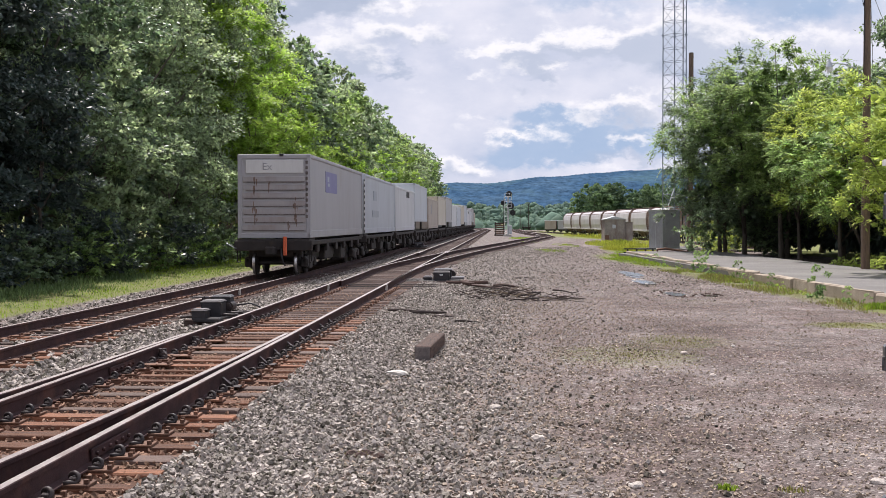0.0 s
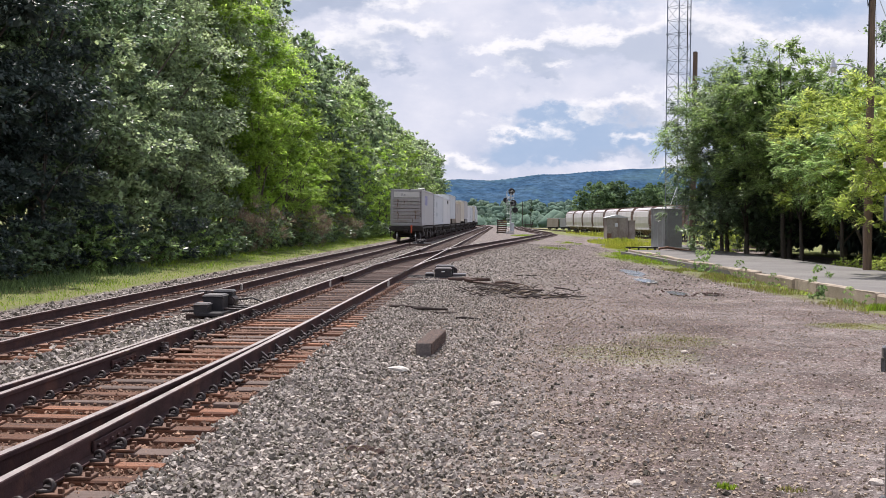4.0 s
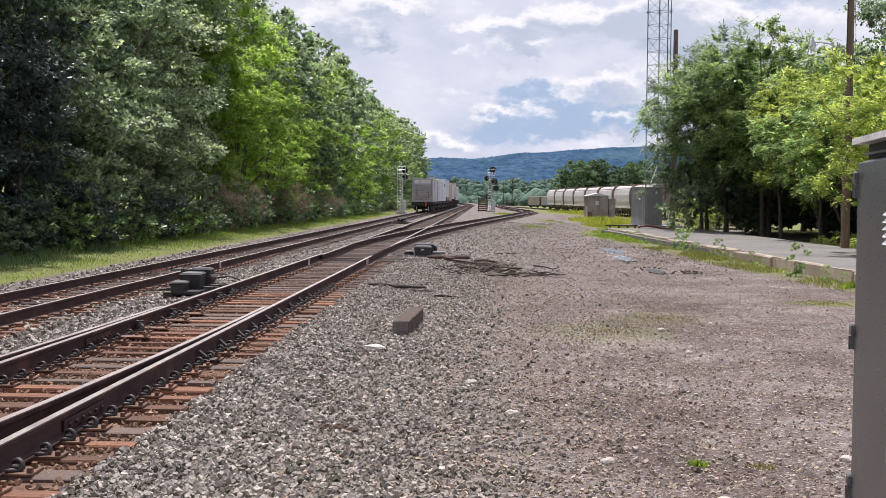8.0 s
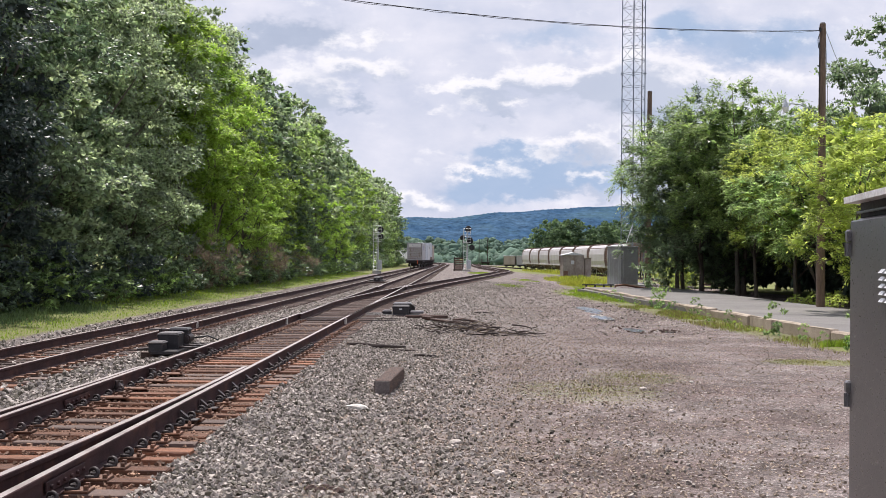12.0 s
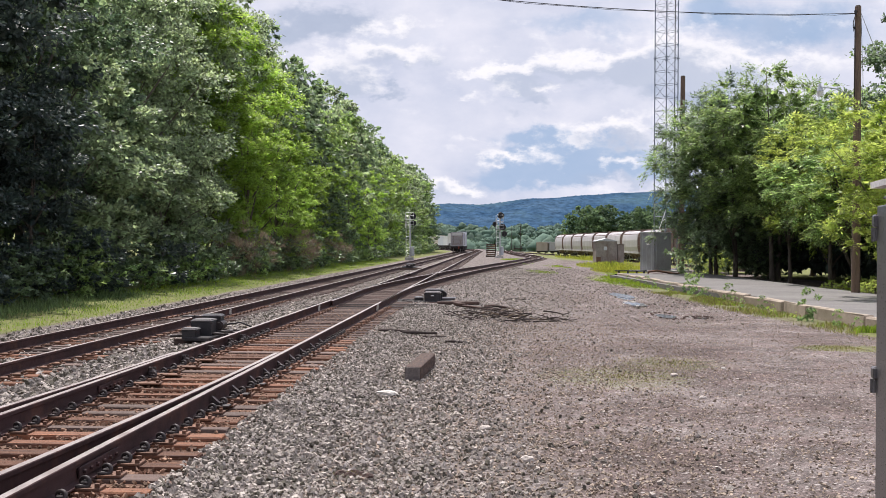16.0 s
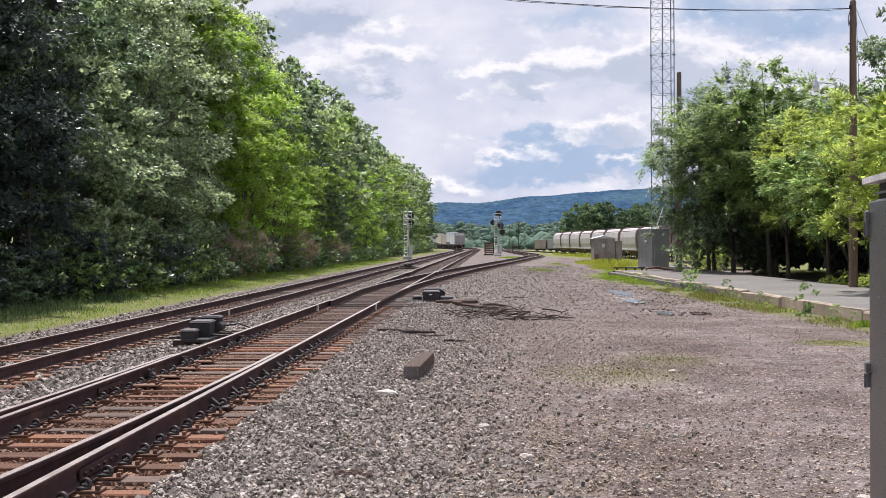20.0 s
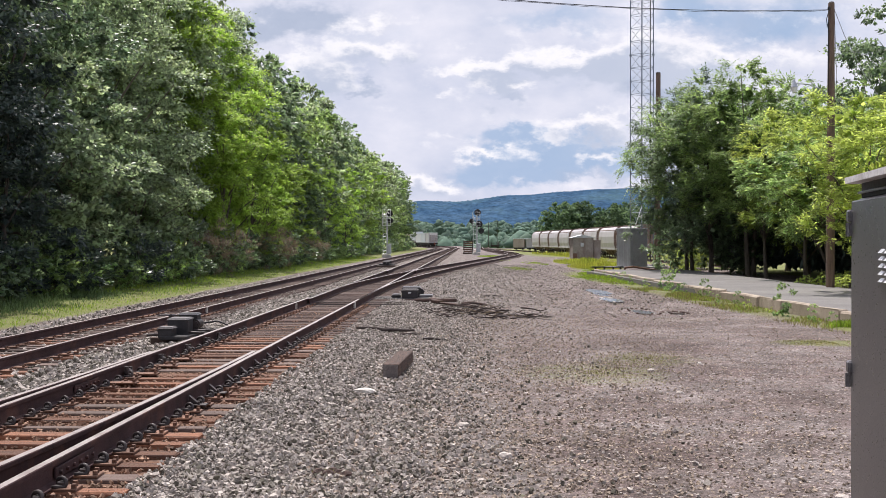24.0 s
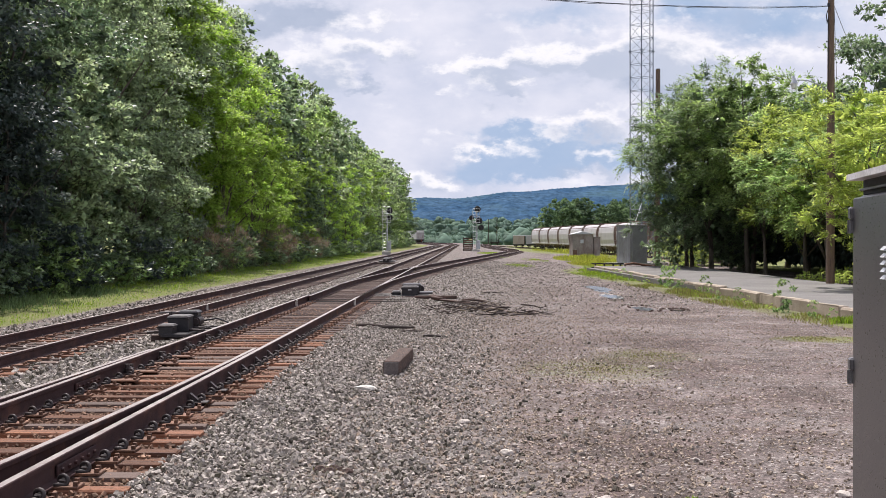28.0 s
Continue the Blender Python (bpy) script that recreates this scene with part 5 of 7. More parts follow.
def build_far_woods():
    """The wooded valley floor past the end of the yard."""
    rng = np.random.default_rng(33)
    bm = bmesh.new()
    bmesh.ops.create_icosphere(bm, subdivisions=2, radius=1.0)
    ball = np.array([v.co[:] for v in bm.verts])
    tris = np.array([[v.index for v in f.verts] for f in bm.faces])
    bm.free()
    cs, rs, ns, vs, fs = [], [], [], [], []
    for k in range(1150):
        y = rng.uniform(500, 1300)
        x = rng.uniform(-0.05, 0.23) * y
        big = rng.uniform(0.8, 1.2) if rng.random() < 0.85 else rng.uniform(1.2, 1.5)
        h = rng.uniform(5, 10) * big
        z = ground_z(x, y)
        for j in range(1):
            c = np.array([x + rng.uniform(-2.5, 2.5), y + rng.uniform(-2.5, 2.5), z + h * 0.55])
            r = rng.uniform(2.6, 4.4) * big
            a = rng.uniform(0, 9, 3)
            lump = 1 + 0.20 * np.sin(ball[:, :1] * 4 + a[0]) * np.sin(ball[:, 1:2] * 4 + a[1]) + 0.14 * np.sin(ball[:, 2:] * 6 + a[2]) + rng.uniform(-0.13, 0.13, (len(ball), 1))
            fs.append(tris + len(ball) * len(vs))
            vs.append(c + ball * r * lump * np.array([1, 1, 0.85]))
            cs.append(c)
            rs.append(r)
            ns.append(int(70 * big * big))
    v = leaf_cloud(rng, cs, [r * 1.1 for r in rs], ns, 1, 0.95, 0.8, 0.3, 0.9)
    rim = np.arange(len(v)).reshape(-1, 4)
    tagged(new("valley_woods", fast_mesh("valley_woods", np.concatenate(vs), np.concatenate(fs), LEAF_FAR, True)), "rounded green woods on the valley floor, tinted pale for haze", "woods", kind="stuff")
    tagged(new("valley_leaves", fast_mesh("valley_leaves", v, rim, LEAF_FAR)), "green outer leaves of the valley woods, tinted pale for haze", "woods", kind="stuff")


build_kinds()
build_woods()
build_grass()
build_far_woods()


# ---- platform and huts ----
def build_platform():
    kx = lambda y: 9.86 + 0.0165 * (y - 20)
    ys = [14 + 2.2 * k for k in range(25)]
    plat = thing("platform", "low old platform with a worn concrete kerb and cracked asphalt", "platform", kind="structure")
    s = Shape()
    rng = random.Random(3)
    n = 9
    verts = []
    for y in ys:
        for k in range(n):
            x = kx(y) + 0.22 + (4.6 + 0.012 * y) * k / (n - 1)
            verts.append((x, y, 0.185 + 0.02 * noise.noise((x, y, 1)) - 0.05 * (k == n - 1)))
    i = np.arange(len(ys) - 1)[:, None] * n + np.arange(n - 1)[None, :]
    part("asphalt", fast_mesh("asphalt", np.array(verts), np.stack([i, i + 1, i + n + 1, i + n], -1).reshape(-1, 4), ASPHALT, True), [], plat)
    s.box(13.0, 40, 0.0, 5.6, 52.6, 0.2, 0)
    part("fill", s, ASPHALT, plat)
    for a in range(24):
        y0, y1 = ys[a] + rng.uniform(0, 0.02), ys[a + 1] - rng.uniform(0.01, 0.05)
        b = Shape().box(0, 0, 0, 0.24, y1 - y0, 0.46, 0.025)
        b.v = [(x + rng.uniform(-0.018, 0.018), y, z + rng.uniform(-0.02, 0.015)) for x, y, z in b.v]
        part("kerb_stone", b, CONCRETE, plat, at=pose(kx((y0 + y1) / 2) + 0.12 + rng.uniform(-0.03, 0.03), (y0 + y1) / 2, -0.02 + rng.uniform(-0.03, 0.015), rng.uniform(-0.5, 0.5), rng.uniform(-2, 2), -0.95 + rng.uniform(-0.5, 0.5)))


def build_near_cabinet():
    m = pose(1.905, 5.10, -0.12, 0, 0, -100.4)
    cab = thing("signal_cabinet", "tall grey metal equipment cabinet with louvres and a pale lid", "cabinet", m)
    L, W, H = 1.05, 0.72, 2.17
    part("body", Shape().box(L / 2, W / 2, H / 2 - 0.035, L, W, H - 0.07, 0.012), CAB_GREY, cab)
    door = part("door", Shape().box(L / 2, -0.014, 1.075, L - 0.03, 0.024, 2.03, 0.006), CAB_GREY, cab, "grey door with rows of louvres")
    # solid black block paints the shade of the gap below the lid
    part("vent_gap", Shape().box(L / 2, W / 2, H - 0.036, L - 0.03, W - 0.03, 0.066, 0.004), BLACK, cab, "black insert for the shaded gap under the lid")
    part("drip_bar", Shape().box(L / 2, 0.006, H - 0.046, L - 0.01, 0.010, 0.010, 0.002), CAB_GREY, cab)
    lid = Shape()
    a, z0 = 0.043, H - 0.005
    lid.put([(-a, -a, z0), (L + a, -a, z0), (L + a, W + a, z0), (-a, W + a, z0), (-a, -a, z0 + 0.026), (L + a, -a, z0 + 0.026), (L + a, W + a, z0 + 0.026), (-a, W + a, z0 + 0.026),
             (0.02, W / 2, z0 + 0.10), (L - 0.02, W / 2, z0 + 0.10)],
            [(3, 2, 1, 0), (0, 1, 5, 4), (1, 2, 6, 5), (2, 3, 7, 6), (3, 0, 4, 7), (4, 5, 9, 8), (6, 7, 8, 9), (5, 6, 9), (7, 4, 8)])
    part("lid", lid, CAB_LID, cab, "pale painted overhanging lid")
    hinge = Shape().rod((-0.014, -0.03, -0.060), (-0.014, -0.03, -0.002), 0.014, None, 8).box(0.014, -0.028, 0.026, 0.060, 0.030, 0.054, 0.008).box(0.006, -0.02, -0.030, 0.028, 0.024, 0.056, 0.005)
    for z in (2.00, 1.36, 0.72):
        part("hinge", hinge, CAB_GREY, cab, "painted steel hinge", pose(0, 0, z))
    louver = Shape().put([(0, 0, 0), (0.065, 0, 0), (0.065, -0.014, 0.003), (0, -0.014, 0.003), (0, 0, 0.018), (0.065, 0, 0.018)], [(0, 1, 2, 3), (3, 2, 5, 4), (0, 3, 4), (1, 5, 2)])
    lm = louver.mesh("louvre", BRIGHT)
    for z0 in (1.765, 0.66):
        for r in range(5):
            for c in range(2):
                part("louvre", lm, [], door, at=pose(0.61 + 0.10 * c, -0.0262, z0 + 0.027 * r))
    part("handle", Shape().box(L - 0.12, -0.05, 1.1, 0.03, 0.04, 0.18, 0.008), GALV, door)
    part("plinth", Shape().box(L / 2, W / 2, 0.05, L + 0.1, W + 0.1, 0.10, 0.01), SLAB, cab, "concrete plinth")


def build_huts():
    hut = thing("equipment_hut", "silver metal equipment hut on a concrete slab", "hut", pose(14.32, 74.6, 0.12, 0, 0, 24))
    part("slab", Shape().box(0.3, 0, 0.03, 3.2, 2.4, 0.10, 0.02), SLAB, hut)
    part("body", Shape().box(0, 0, 1.24, 1.30, 1.5, 2.36, 0.02), SILVER, hut)
    part("roof", Shape().box(0, 0, 2.45, 1.38, 1.58, 0.06, 0.02), SILVER, hut)
    part("door", Shape().box(0.05, -0.765, 1.2, 1.05, 0.03, 2.1, 0.008), SILVER, hut)
    part("door_handle", Shape().box(0.42, -0.80, 1.15, 0.04, 0.05, 0.2, 0.01), GALV, hut)
    for y in (-0.5, 0.0, 0.5):
        part("seam", Shape().box(-0.656, y, 1.24, 0.014, 0.04, 2.3, 0.004), GALV, hut)
    part("vent", Shape().box(-0.66, 0.25, 2.1, 0.02, 0.34, 0.22, 0.004), GALV, hut)
    b = thing("relay_hut", "weathered grey relay hut with a low peaked roof", "hut", pose(17.0, 112.5, -0.12))
    part("slab", Shape().box(0, 0, 0.03, 3.0, 2.6, 0.14, 0.02), SLAB, b)
    part("body", Shape().box(-0.2, 0, 1.16, 1.95, 2.2, 2.16, 0.02), HUT, b, "stained grey panel walls")
    roof = Shape().put([(-1.3, -1.2, 2.22), (0.9, -1.2, 2.22), (0.9, 1.2, 2.22), (-1.3, 1.2, 2.22), (-0.2, -1.2, 2.50), (-0.2, 1.2, 2.50)], [(0, 1, 4), (2, 3, 5), (1, 2, 5, 4), (3, 0, 4, 5), (3, 2, 1, 0)])
    part("roof", roof, GALV, b)
    part("side_case", Shape().box(1.15, -0.55, 0.98, 0.62, 0.9, 1.9, 0.02).box(1.15, -0.55, 1.96, 0.72, 1.0, 0.05, 0.01), HUT, b)
    part("vent", Shape().box(-0.3, -1.11, 1.55, 0.30, 0.03, 0.35, 0.01), GALV, b)
    part("rust_stain", Shape().box(-0.95, -1.106, 0.45, 0.42, 0.008, 0.6, 0), RUST_BOX, b, "rust-stained panel")


FLANGE = Shape().rod((0, 0, -0.02), (0, 0, 0.02), 0.105, None, 8).rod((0, 0, -0.10), (0, 0, 0.10), 0.05, None, 6).mesh("flange", TOWER)


def build_tower():
    cx, cy, a = 15.42, 77.0, 0.52
    tw = thing("radio_tower", "slender galvanised lattice radio tower beside the hut", "tower", pose(cx, cy, 0.1, 0, 0, 34))
    top = 34.0
    corners = [(-a, -a), (a, -a), (a, a), (-a, a)]
    for k, (x, y) in enumerate(corners):
        part("leg", Shape().rod((x, y, 0), (x, y, top), 0.036, None, 6), TOWER, tw)
        for z in (0.12, 6.9, 13.75, 20.6, 27.4):
            part("flange", FLANGE, [], tw, at=pose(x, y, z))
    step = 0.855
    for k in range(4):
        (x0, y0), (x1, y1) = corners[k], corners[(k + 1) % 4]
        s = Shape()
        for j in range(int(top / step)):
            z = j * step + 0.1
            s.rod((x0, y0, z), (x1, y1, z), 0.016, None, 4, 0, False)
            p, q = ((x0, y0, z), (x1, y1, z + step)) if j % 2 else ((x1, y1, z), (x0, y0, z + step))
            s.rod(p, q, 0.016, None, 4, 0, False)
        part("bracing", s, TOWER, tw)
    cable = Shape().pipe([(0.2, -a - 0.03, 0.5 + 3 * k) for k in range(11)], 0.03, 5)
    part("feed_cable", cable, BLACK, tw)
    arm = Shape().rod((-a, -a, 3.9), (-1.25, -0.7, 2.75), 0.035, None, 6).rod((-a, -a, 3.35), (-0.95, -0.62, 3.2), 0.025, None, 6)
    part("cable_bracket", arm, BRIGHT, tw, "white slanting cable bracket")


def build_poles():
    p = thing("utility_pole", "brown wooden utility pole with a street lamp arm", "utility pole", pose(14.78, 41.0, 0.12))
    part("pole", Shape().rod((0, 0, -0.2), (0.01, 0, 4.6), 0.150, 0.138, 12).rod((0.01, 0, 4.6), (0.02, 0, 9.92), 0.138, 0.108, 12), POLE_WOOD, p)
    part("pole_cap", Shape().rod((0.02, 0, 9.92), (0.02, 0, 9.97), 0.108, 0.07, 12), POLE_DARK, p)
    part("insulator", Shape().rod((-0.10, -0.09, 9.66), (-0.10, -0.09, 9.78), 0.045, None, 8).rod((-0.02, -0.06, 9.70), (-0.12, -0.10, 9.72), 0.018, None, 6), BLACK, p)
    part("drop_cable", Shape().pipe([(-0.10, -0.11, 9.66), (-0.19, -0.12, 9.35), (-0.17, -0.13, 9.05), (-0.13, -0.13, 9.3), (-0.13, -0.13, 7.9), (-0.14, -0.13, 6.2)], 0.016, 5), BLACK, p)
    part("stay_cable", Shape().pipe([(0.10, -0.02, 9.75), (0.62, 0.35, 8.85), (1.6, 1.05, 7.6), (3.1, 2.1, 6.1)], 0.012, 5), GALV, p, "pale stay wire")
    part("ground_wire", Shape().pipe([(0.11, -0.04, 9.8), (0.13, -0.05, 9.0), (0.19, -0.05, 7.4), (0.16, -0.04, 6.0)], 0.008, 5), BLACK, p)
    arm = part("lamp_arm", Shape().pipe([(-0.10, 0, 6.62), (-0.36, -0.03, 6.95), (-0.80, -0.06, 7.10), (-1.18, -0.09, 7.12), (-1.30, -0.10, 7.10)], 0.022, 6), GALV, p, "curved galvanised lamp arm")
    part("lamp_head", Shape().rod((-1.31, -0.10, 7.16), (-1.31, -0.10, 6.99), 0.07, 0.13, 12).rod((-1.31, -0.10, 7.26), (-1.31, -0.10, 7.16), 0.035, 0.05, 8), GALV, arm, "grey street lamp head")
    part("lamp_globe", Shape().rod((-1.31, -0.10, 6.99), (-1.31, -0.10, 6.82), 0.115, 0.085, 12), GLASS_LAMP, arm, "clear street lamp globe")
    q = thing("short_pole", "weathered wooden pole standing among the trees", "utility pole", pose(16.55, 77.5, 0.05))
    part("pole", Shape().rod((0, 0, -0.2), (0.05, 0, 12.7), 0.20, 0.15, 12), POLE_WOOD, q)
    part("cap", Shape().rod((0.05, 0, 12.7), (0.05, 0, 12.76), 0.155, 0.12, 12), POLE_DARK, q)
    d = thing("dark_pole", "dark tarred utility pole at the wood's edge", "utility pole", pose(-10.93, 26.9, ground_z(-10.93, 26.9)))
    part("pole", Shape().rod((0, 0, -0.2), (0.03, 0, 9.5), 0.17, 0.125, 12), POLE_DARK, d)
    part("insulator", Shape().rod((0.14, 0, 9.1), (0.14, 0, 9.24), 0.05, None, 8), BLACK, d)
    part("pole_tag", Shape().box(0.05, -0.165, 1.7, 0.10, 0.012, 0.14, 0.002), GALV, d)
    foot = ground_z(-10.93, 26.9)
    pts = []
    for k in range(29):
        q = k / 28
        pts.append((14.68 - 25.47 * q, 40.92 - 14.02 * q, 9.80 - 3.50 * q + (2.90 + foot) * q * q))
    wire = thing("overhead_wire", "black twisted overhead cable sagging between poles", "cable")
    part("cable", Shape().pipe(pts, 0.012, 5), BLACK, wire)
    part("twisted_cable", Shape().pipe([(x, y + 0.02 * math.sin(9 * k), z - 0.03 + 0.02 * math.cos(9 * k)) for k, (x, y, z) in enumerate(pts)], 0.007, 5), BLACK, wire)


def head(parent, x, z, r):
    """A round signal head: backing disc, hood and lamp box."""
    s = Shape().rod((x, 0.05, z), (x, 0.10, z), r, None, 16).rod((x, 0.10, z), (x, 0.40, z), 0.16, 0.13, 10)
    s.rod((x, 0.0, z + 0.02), (x, 0.05, z + 0.02), r - 0.02, r, 16)
    h = part("signal_head", s, BLACK, parent, "black round signal head")
    hood = Shape()
    for dz in (0.17, 0.0, -0.17):
        hood.rod((x, -0.22, z + dz + 0.02), (x, 0.02, z + dz), 0.075, 0.08, 8)
    part("hood", hood, BLACK, h)
    return h


def build_signals():
    for name, x, y, tall, heads, lab in (("signal_mast", 10.0, 165.0, 5.6, [(0.20, 5.95, 0.46), (-0.60, 4.75, 0.36), (0.45, 4.35, 0.46), (0.70, 3.4, 0.40)], "grey lattice signal mast with black signal heads"),
                                         ("signal_mast", -2.15, 146.0, 5.4, [(0.42, 5.35, 0.38), (0.46, 4.5, 0.34)], "grey ladder signal mast beside the through track")):
        m = thing(name, lab, "railway signal", pose(x, y, -0.22))
        part("foundation", Shape().box(0, 0, 0.1, 1.1, 1.0, 0.5, 0.05).rod((0, 0, 0.3), (0, 0, 0.5), 0.25, None, 10), SLAB, m)
        part("mast", Shape().rod((0.12, 0.1, 0.3), (0.12, 0.1, tall + 0.2), 0.085, 0.075, 10), GALV, m)
        lad = Shape()
        for k in (-1, 1):
            lad.rod((-0.22 + 0.2 * k, -0.25, 0.3), (-0.22 + 0.2 * k, -0.18, tall), 0.028, None, 5)
        part("ladder_rail", lad, BRIGHT, m)
        rung = Shape().rod((-0.42, -0.23, 0), (-0.02, -0.23, 0), 0.018, None, 5).mesh("rung", BRIGHT)
        for j in range(int(tall / 0.34)):
            part("rung", rung, [], m, at=pose(0, 0, 0.5 + 0.34 * j))
        for z in (tall - 1.5, tall - 0.45):
            plat = Shape().box(0, -0.25, z, 1.0, 0.7, 0.05, 0.01)
            for a, b in ((-0.5, -0.6), (0.5, -0.6), (0.5, 0.1), (-0.5, 0.1)):
                plat.rod((a, b, z), (a, b, z + 0.85), 0.016, None, 5)
            for h in (0.45, 0.85):
                plat.rod((-0.5, -0.6, z + h), (0.5, -0.6, z + h), 0.02, None, 5).rod((-0.5, -0.6, z + h), (-0.5, 0.1, z + h), 0.02, None, 5).rod((0.5, -0.6, z + h), (0.5, 0.1, z + h), 0.02, None, 5)
            part("platform_rail", plat, BRIGHT, m, "small railed ladder platform")
        part("equipment_case", Shape().box(0.38, 0.0, 1.05, 0.42, 0.4, 1.2, 0.02), GALV, m)
        for hx, hz, r in heads:
            head(m, hx, hz, r)
    c = thing("slatted_crate", "stack of brown timbers in a rusty rack", "timber stack", pose(9.05, 168.0, 0.0))
    rng = random.Random(2)
    for j in range(7):
        for k in range(2):
            part("timber", Shape().box(0, 0.22 * k, 0.06 + 0.27 * j, 1.35 + rng.uniform(-0.15, 0.15), 0.22, 0.21, 0.02), RUST_BOX if (j + k) % 3 else WOOD_OLD, c)
    for dx in (-0.6, 0.6):
        part("rack", Shape().box(dx, 0.1, 0.92, 0.07, 0.6, 2.04, 0.01), UNDER, c)
    part("aerial", Shape().rod((0.55, 0.1, 1.7), (0.55, 0.1, 4.2), 0.03, None, 6), UNDER, c)


def case(name, t, x, y, z0, w, d, h, lid=MACHINE_TOP, label="dark grey lid, toned lighter as a lit top"):
    """A cast case with a domed, overhanging lid and a bolt at each end."""
    b = part(name, Shape().box(x, y, z0 + h / 2, w, d, h, 0.02), MACHINE, t)
    top = Shape().box(x, y, z0 + h + 0.012, w + 0.03, d + 0.03, 0.03, 0.012)
    top.box(x, y, z0 + h + 0.034, w - 0.03, d - 0.03, 0.028, 0.012)
    part("lid", top, lid, b, label)
    for k in (-1, 1):
        part("bolt", Shape().rod((x + k * (w / 2 + 0.005), y - d / 2 - 0.012, z0 + h - 0.03), (x + k * (w / 2 + 0.005), y - d / 2 + 0.03, z0 + h - 0.03), 0.022, None, 8), IRON, b)
    return b


def throw_rods(t, rows):
    for p, q, r in rows:
        part("throw_rod", Shape().rod(p, q, r, None, 8).box((p[0] + q[0]) / 2, (p[1] + q[1]) / 2, (p[2] + q[2]) / 2, 0.09, 0.07, 0.07, 0.012), IRON, t)


def switch_machine(m, label):
    t = thing("switch_machine", label, "switch machine", m)
    part("base", Shape().box(0.05, 0.1, 0.03, 0.62, 1.75, 0.09, 0.02), MACHINE, t)
    case("motor_case", t, -0.13, -0.55, 0.03, 0.34, 0.40, 0.20)
    case("gearbox", t, 0.03, 0.05, 0.05, 0.47, 0.60, 0.34)
    case("controller_case", t, 0.10, 0.68, 0.06, 0.45, 0.42, 0.40, CAB_GREY, "grey lid")
    part("motor", Shape().rod((0.30, 0.42, 0.26), (0.30, 0.85, 0.26), 0.11, None, 12).rod((0.30, 0.36, 0.26), (0.30, 0.42, 0.26), 0.075, None, 10), IRON, t)
    part("crank", Shape().rod((-0.24, 0.10, 0.05), (-0.24, 0.10, 0.50), 0.022, None, 8).rod((-0.24, 0.25, 0.05), (-0.24, 0.25, 0.50), 0.022, None, 8).box(-0.24, 0.17, 0.30, 0.06, 0.22, 0.05, 0.01), IRON, t)
    part("hand_lever", Shape().pipe([(-0.20, 0.55, 0.46), (-0.45, 0.50, 0.47), (-0.60, 0.46, 0.45)], 0.022, 6), MACHINE_TOP, t)
    throw_rods(t, (((0.2, -0.12, 0.12), (1.0, -0.10, 0.08), 0.028), ((0.2, 0.30, 0.14), (1.05, 0.32, 0.10), 0.028), ((0.2, 0.75, 0.14), (1.05, 0.77, 0.10), 0.028), ((-0.2, -0.5, 0.10), (-0.62, -0.5, 0.08), 0.03)))
    part("cable", Shape().pipe([(0.35, 0.9, 0.25), (0.7, 1.0, 0.30), (0.95, 1.05, 0.2), (1.15, 1.1, 0.05)], 0.02, 6), BLACK, t)
    for y in (-0.35, 0.45):
        part("headblock", Shape().box(0.45, y, -0.05, 2.0, 0.22, 0.14, 0.015), TIE_DARK, t, "dark headblock timber")
    t.scale = (0.84, 0.84, 0.88)
    return t


def flat_switch_machine(m, label):
    """The low machine seen end-on: a block with wings on dark planks."""
    t = thing("switch_machine", label, "switch machine", m)
    part("base", Shape().box(0, 0, 0.05, 1.15, 0.9, 0.10, 0.02), MACHINE, t)
    case("gearbox", t, 0.0, -0.12, 0.08, 0.50, 0.50, 0.26, MACHINE_TOP)
    case("controller_case", t, 0.02, 0.52, 0.08, 0.56, 0.42, 0.32, CAB_GREY, "grey lid")
    part("plate", Shape().box(0.0, -0.379, 0.27, 0.10, 0.008, 0.035, 0.002), CAB_LID, t, "small pale maker's plate")
    case("motor_case", t, -0.43, -0.05, 0.06, 0.26, 0.40, 0.12, CAB_GREY, "grey lid")
    part("wing", Shape().box(0.50, -0.10, 0.17, 0.42, 0.40, 0.08, 0.02), CAB_GREY, t, "grey side cover")
    part("motor", Shape().rod((0.30, 0.45, 0.26), (0.30, 0.80, 0.26), 0.12, None, 12), IRON, t)
    throw_rods(t, (((-0.5, 0.1, 0.08), (-1.35, 0.12, 0.06), 0.03), ((-0.5, 0.35, 0.10), (-1.35, 0.37, 0.08), 0.03), ((-0.4, -0.3, 0.08), (-1.1, -0.28, 0.05), 0.03)))
    part("headblock", Shape().box(0.0, -0.42, 0.0, 2.3, 0.22, 0.14, 0.015), TIE_DARK, t, "dark headblock timber")
    part("headblock", Shape().box(-0.2, 0.5, 0.0, 2.0, 0.22, 0.14, 0.015), TIE_DARK, t, "dark headblock timber")
    t.scale = (1.0, 1.0, 0.98)
    return t


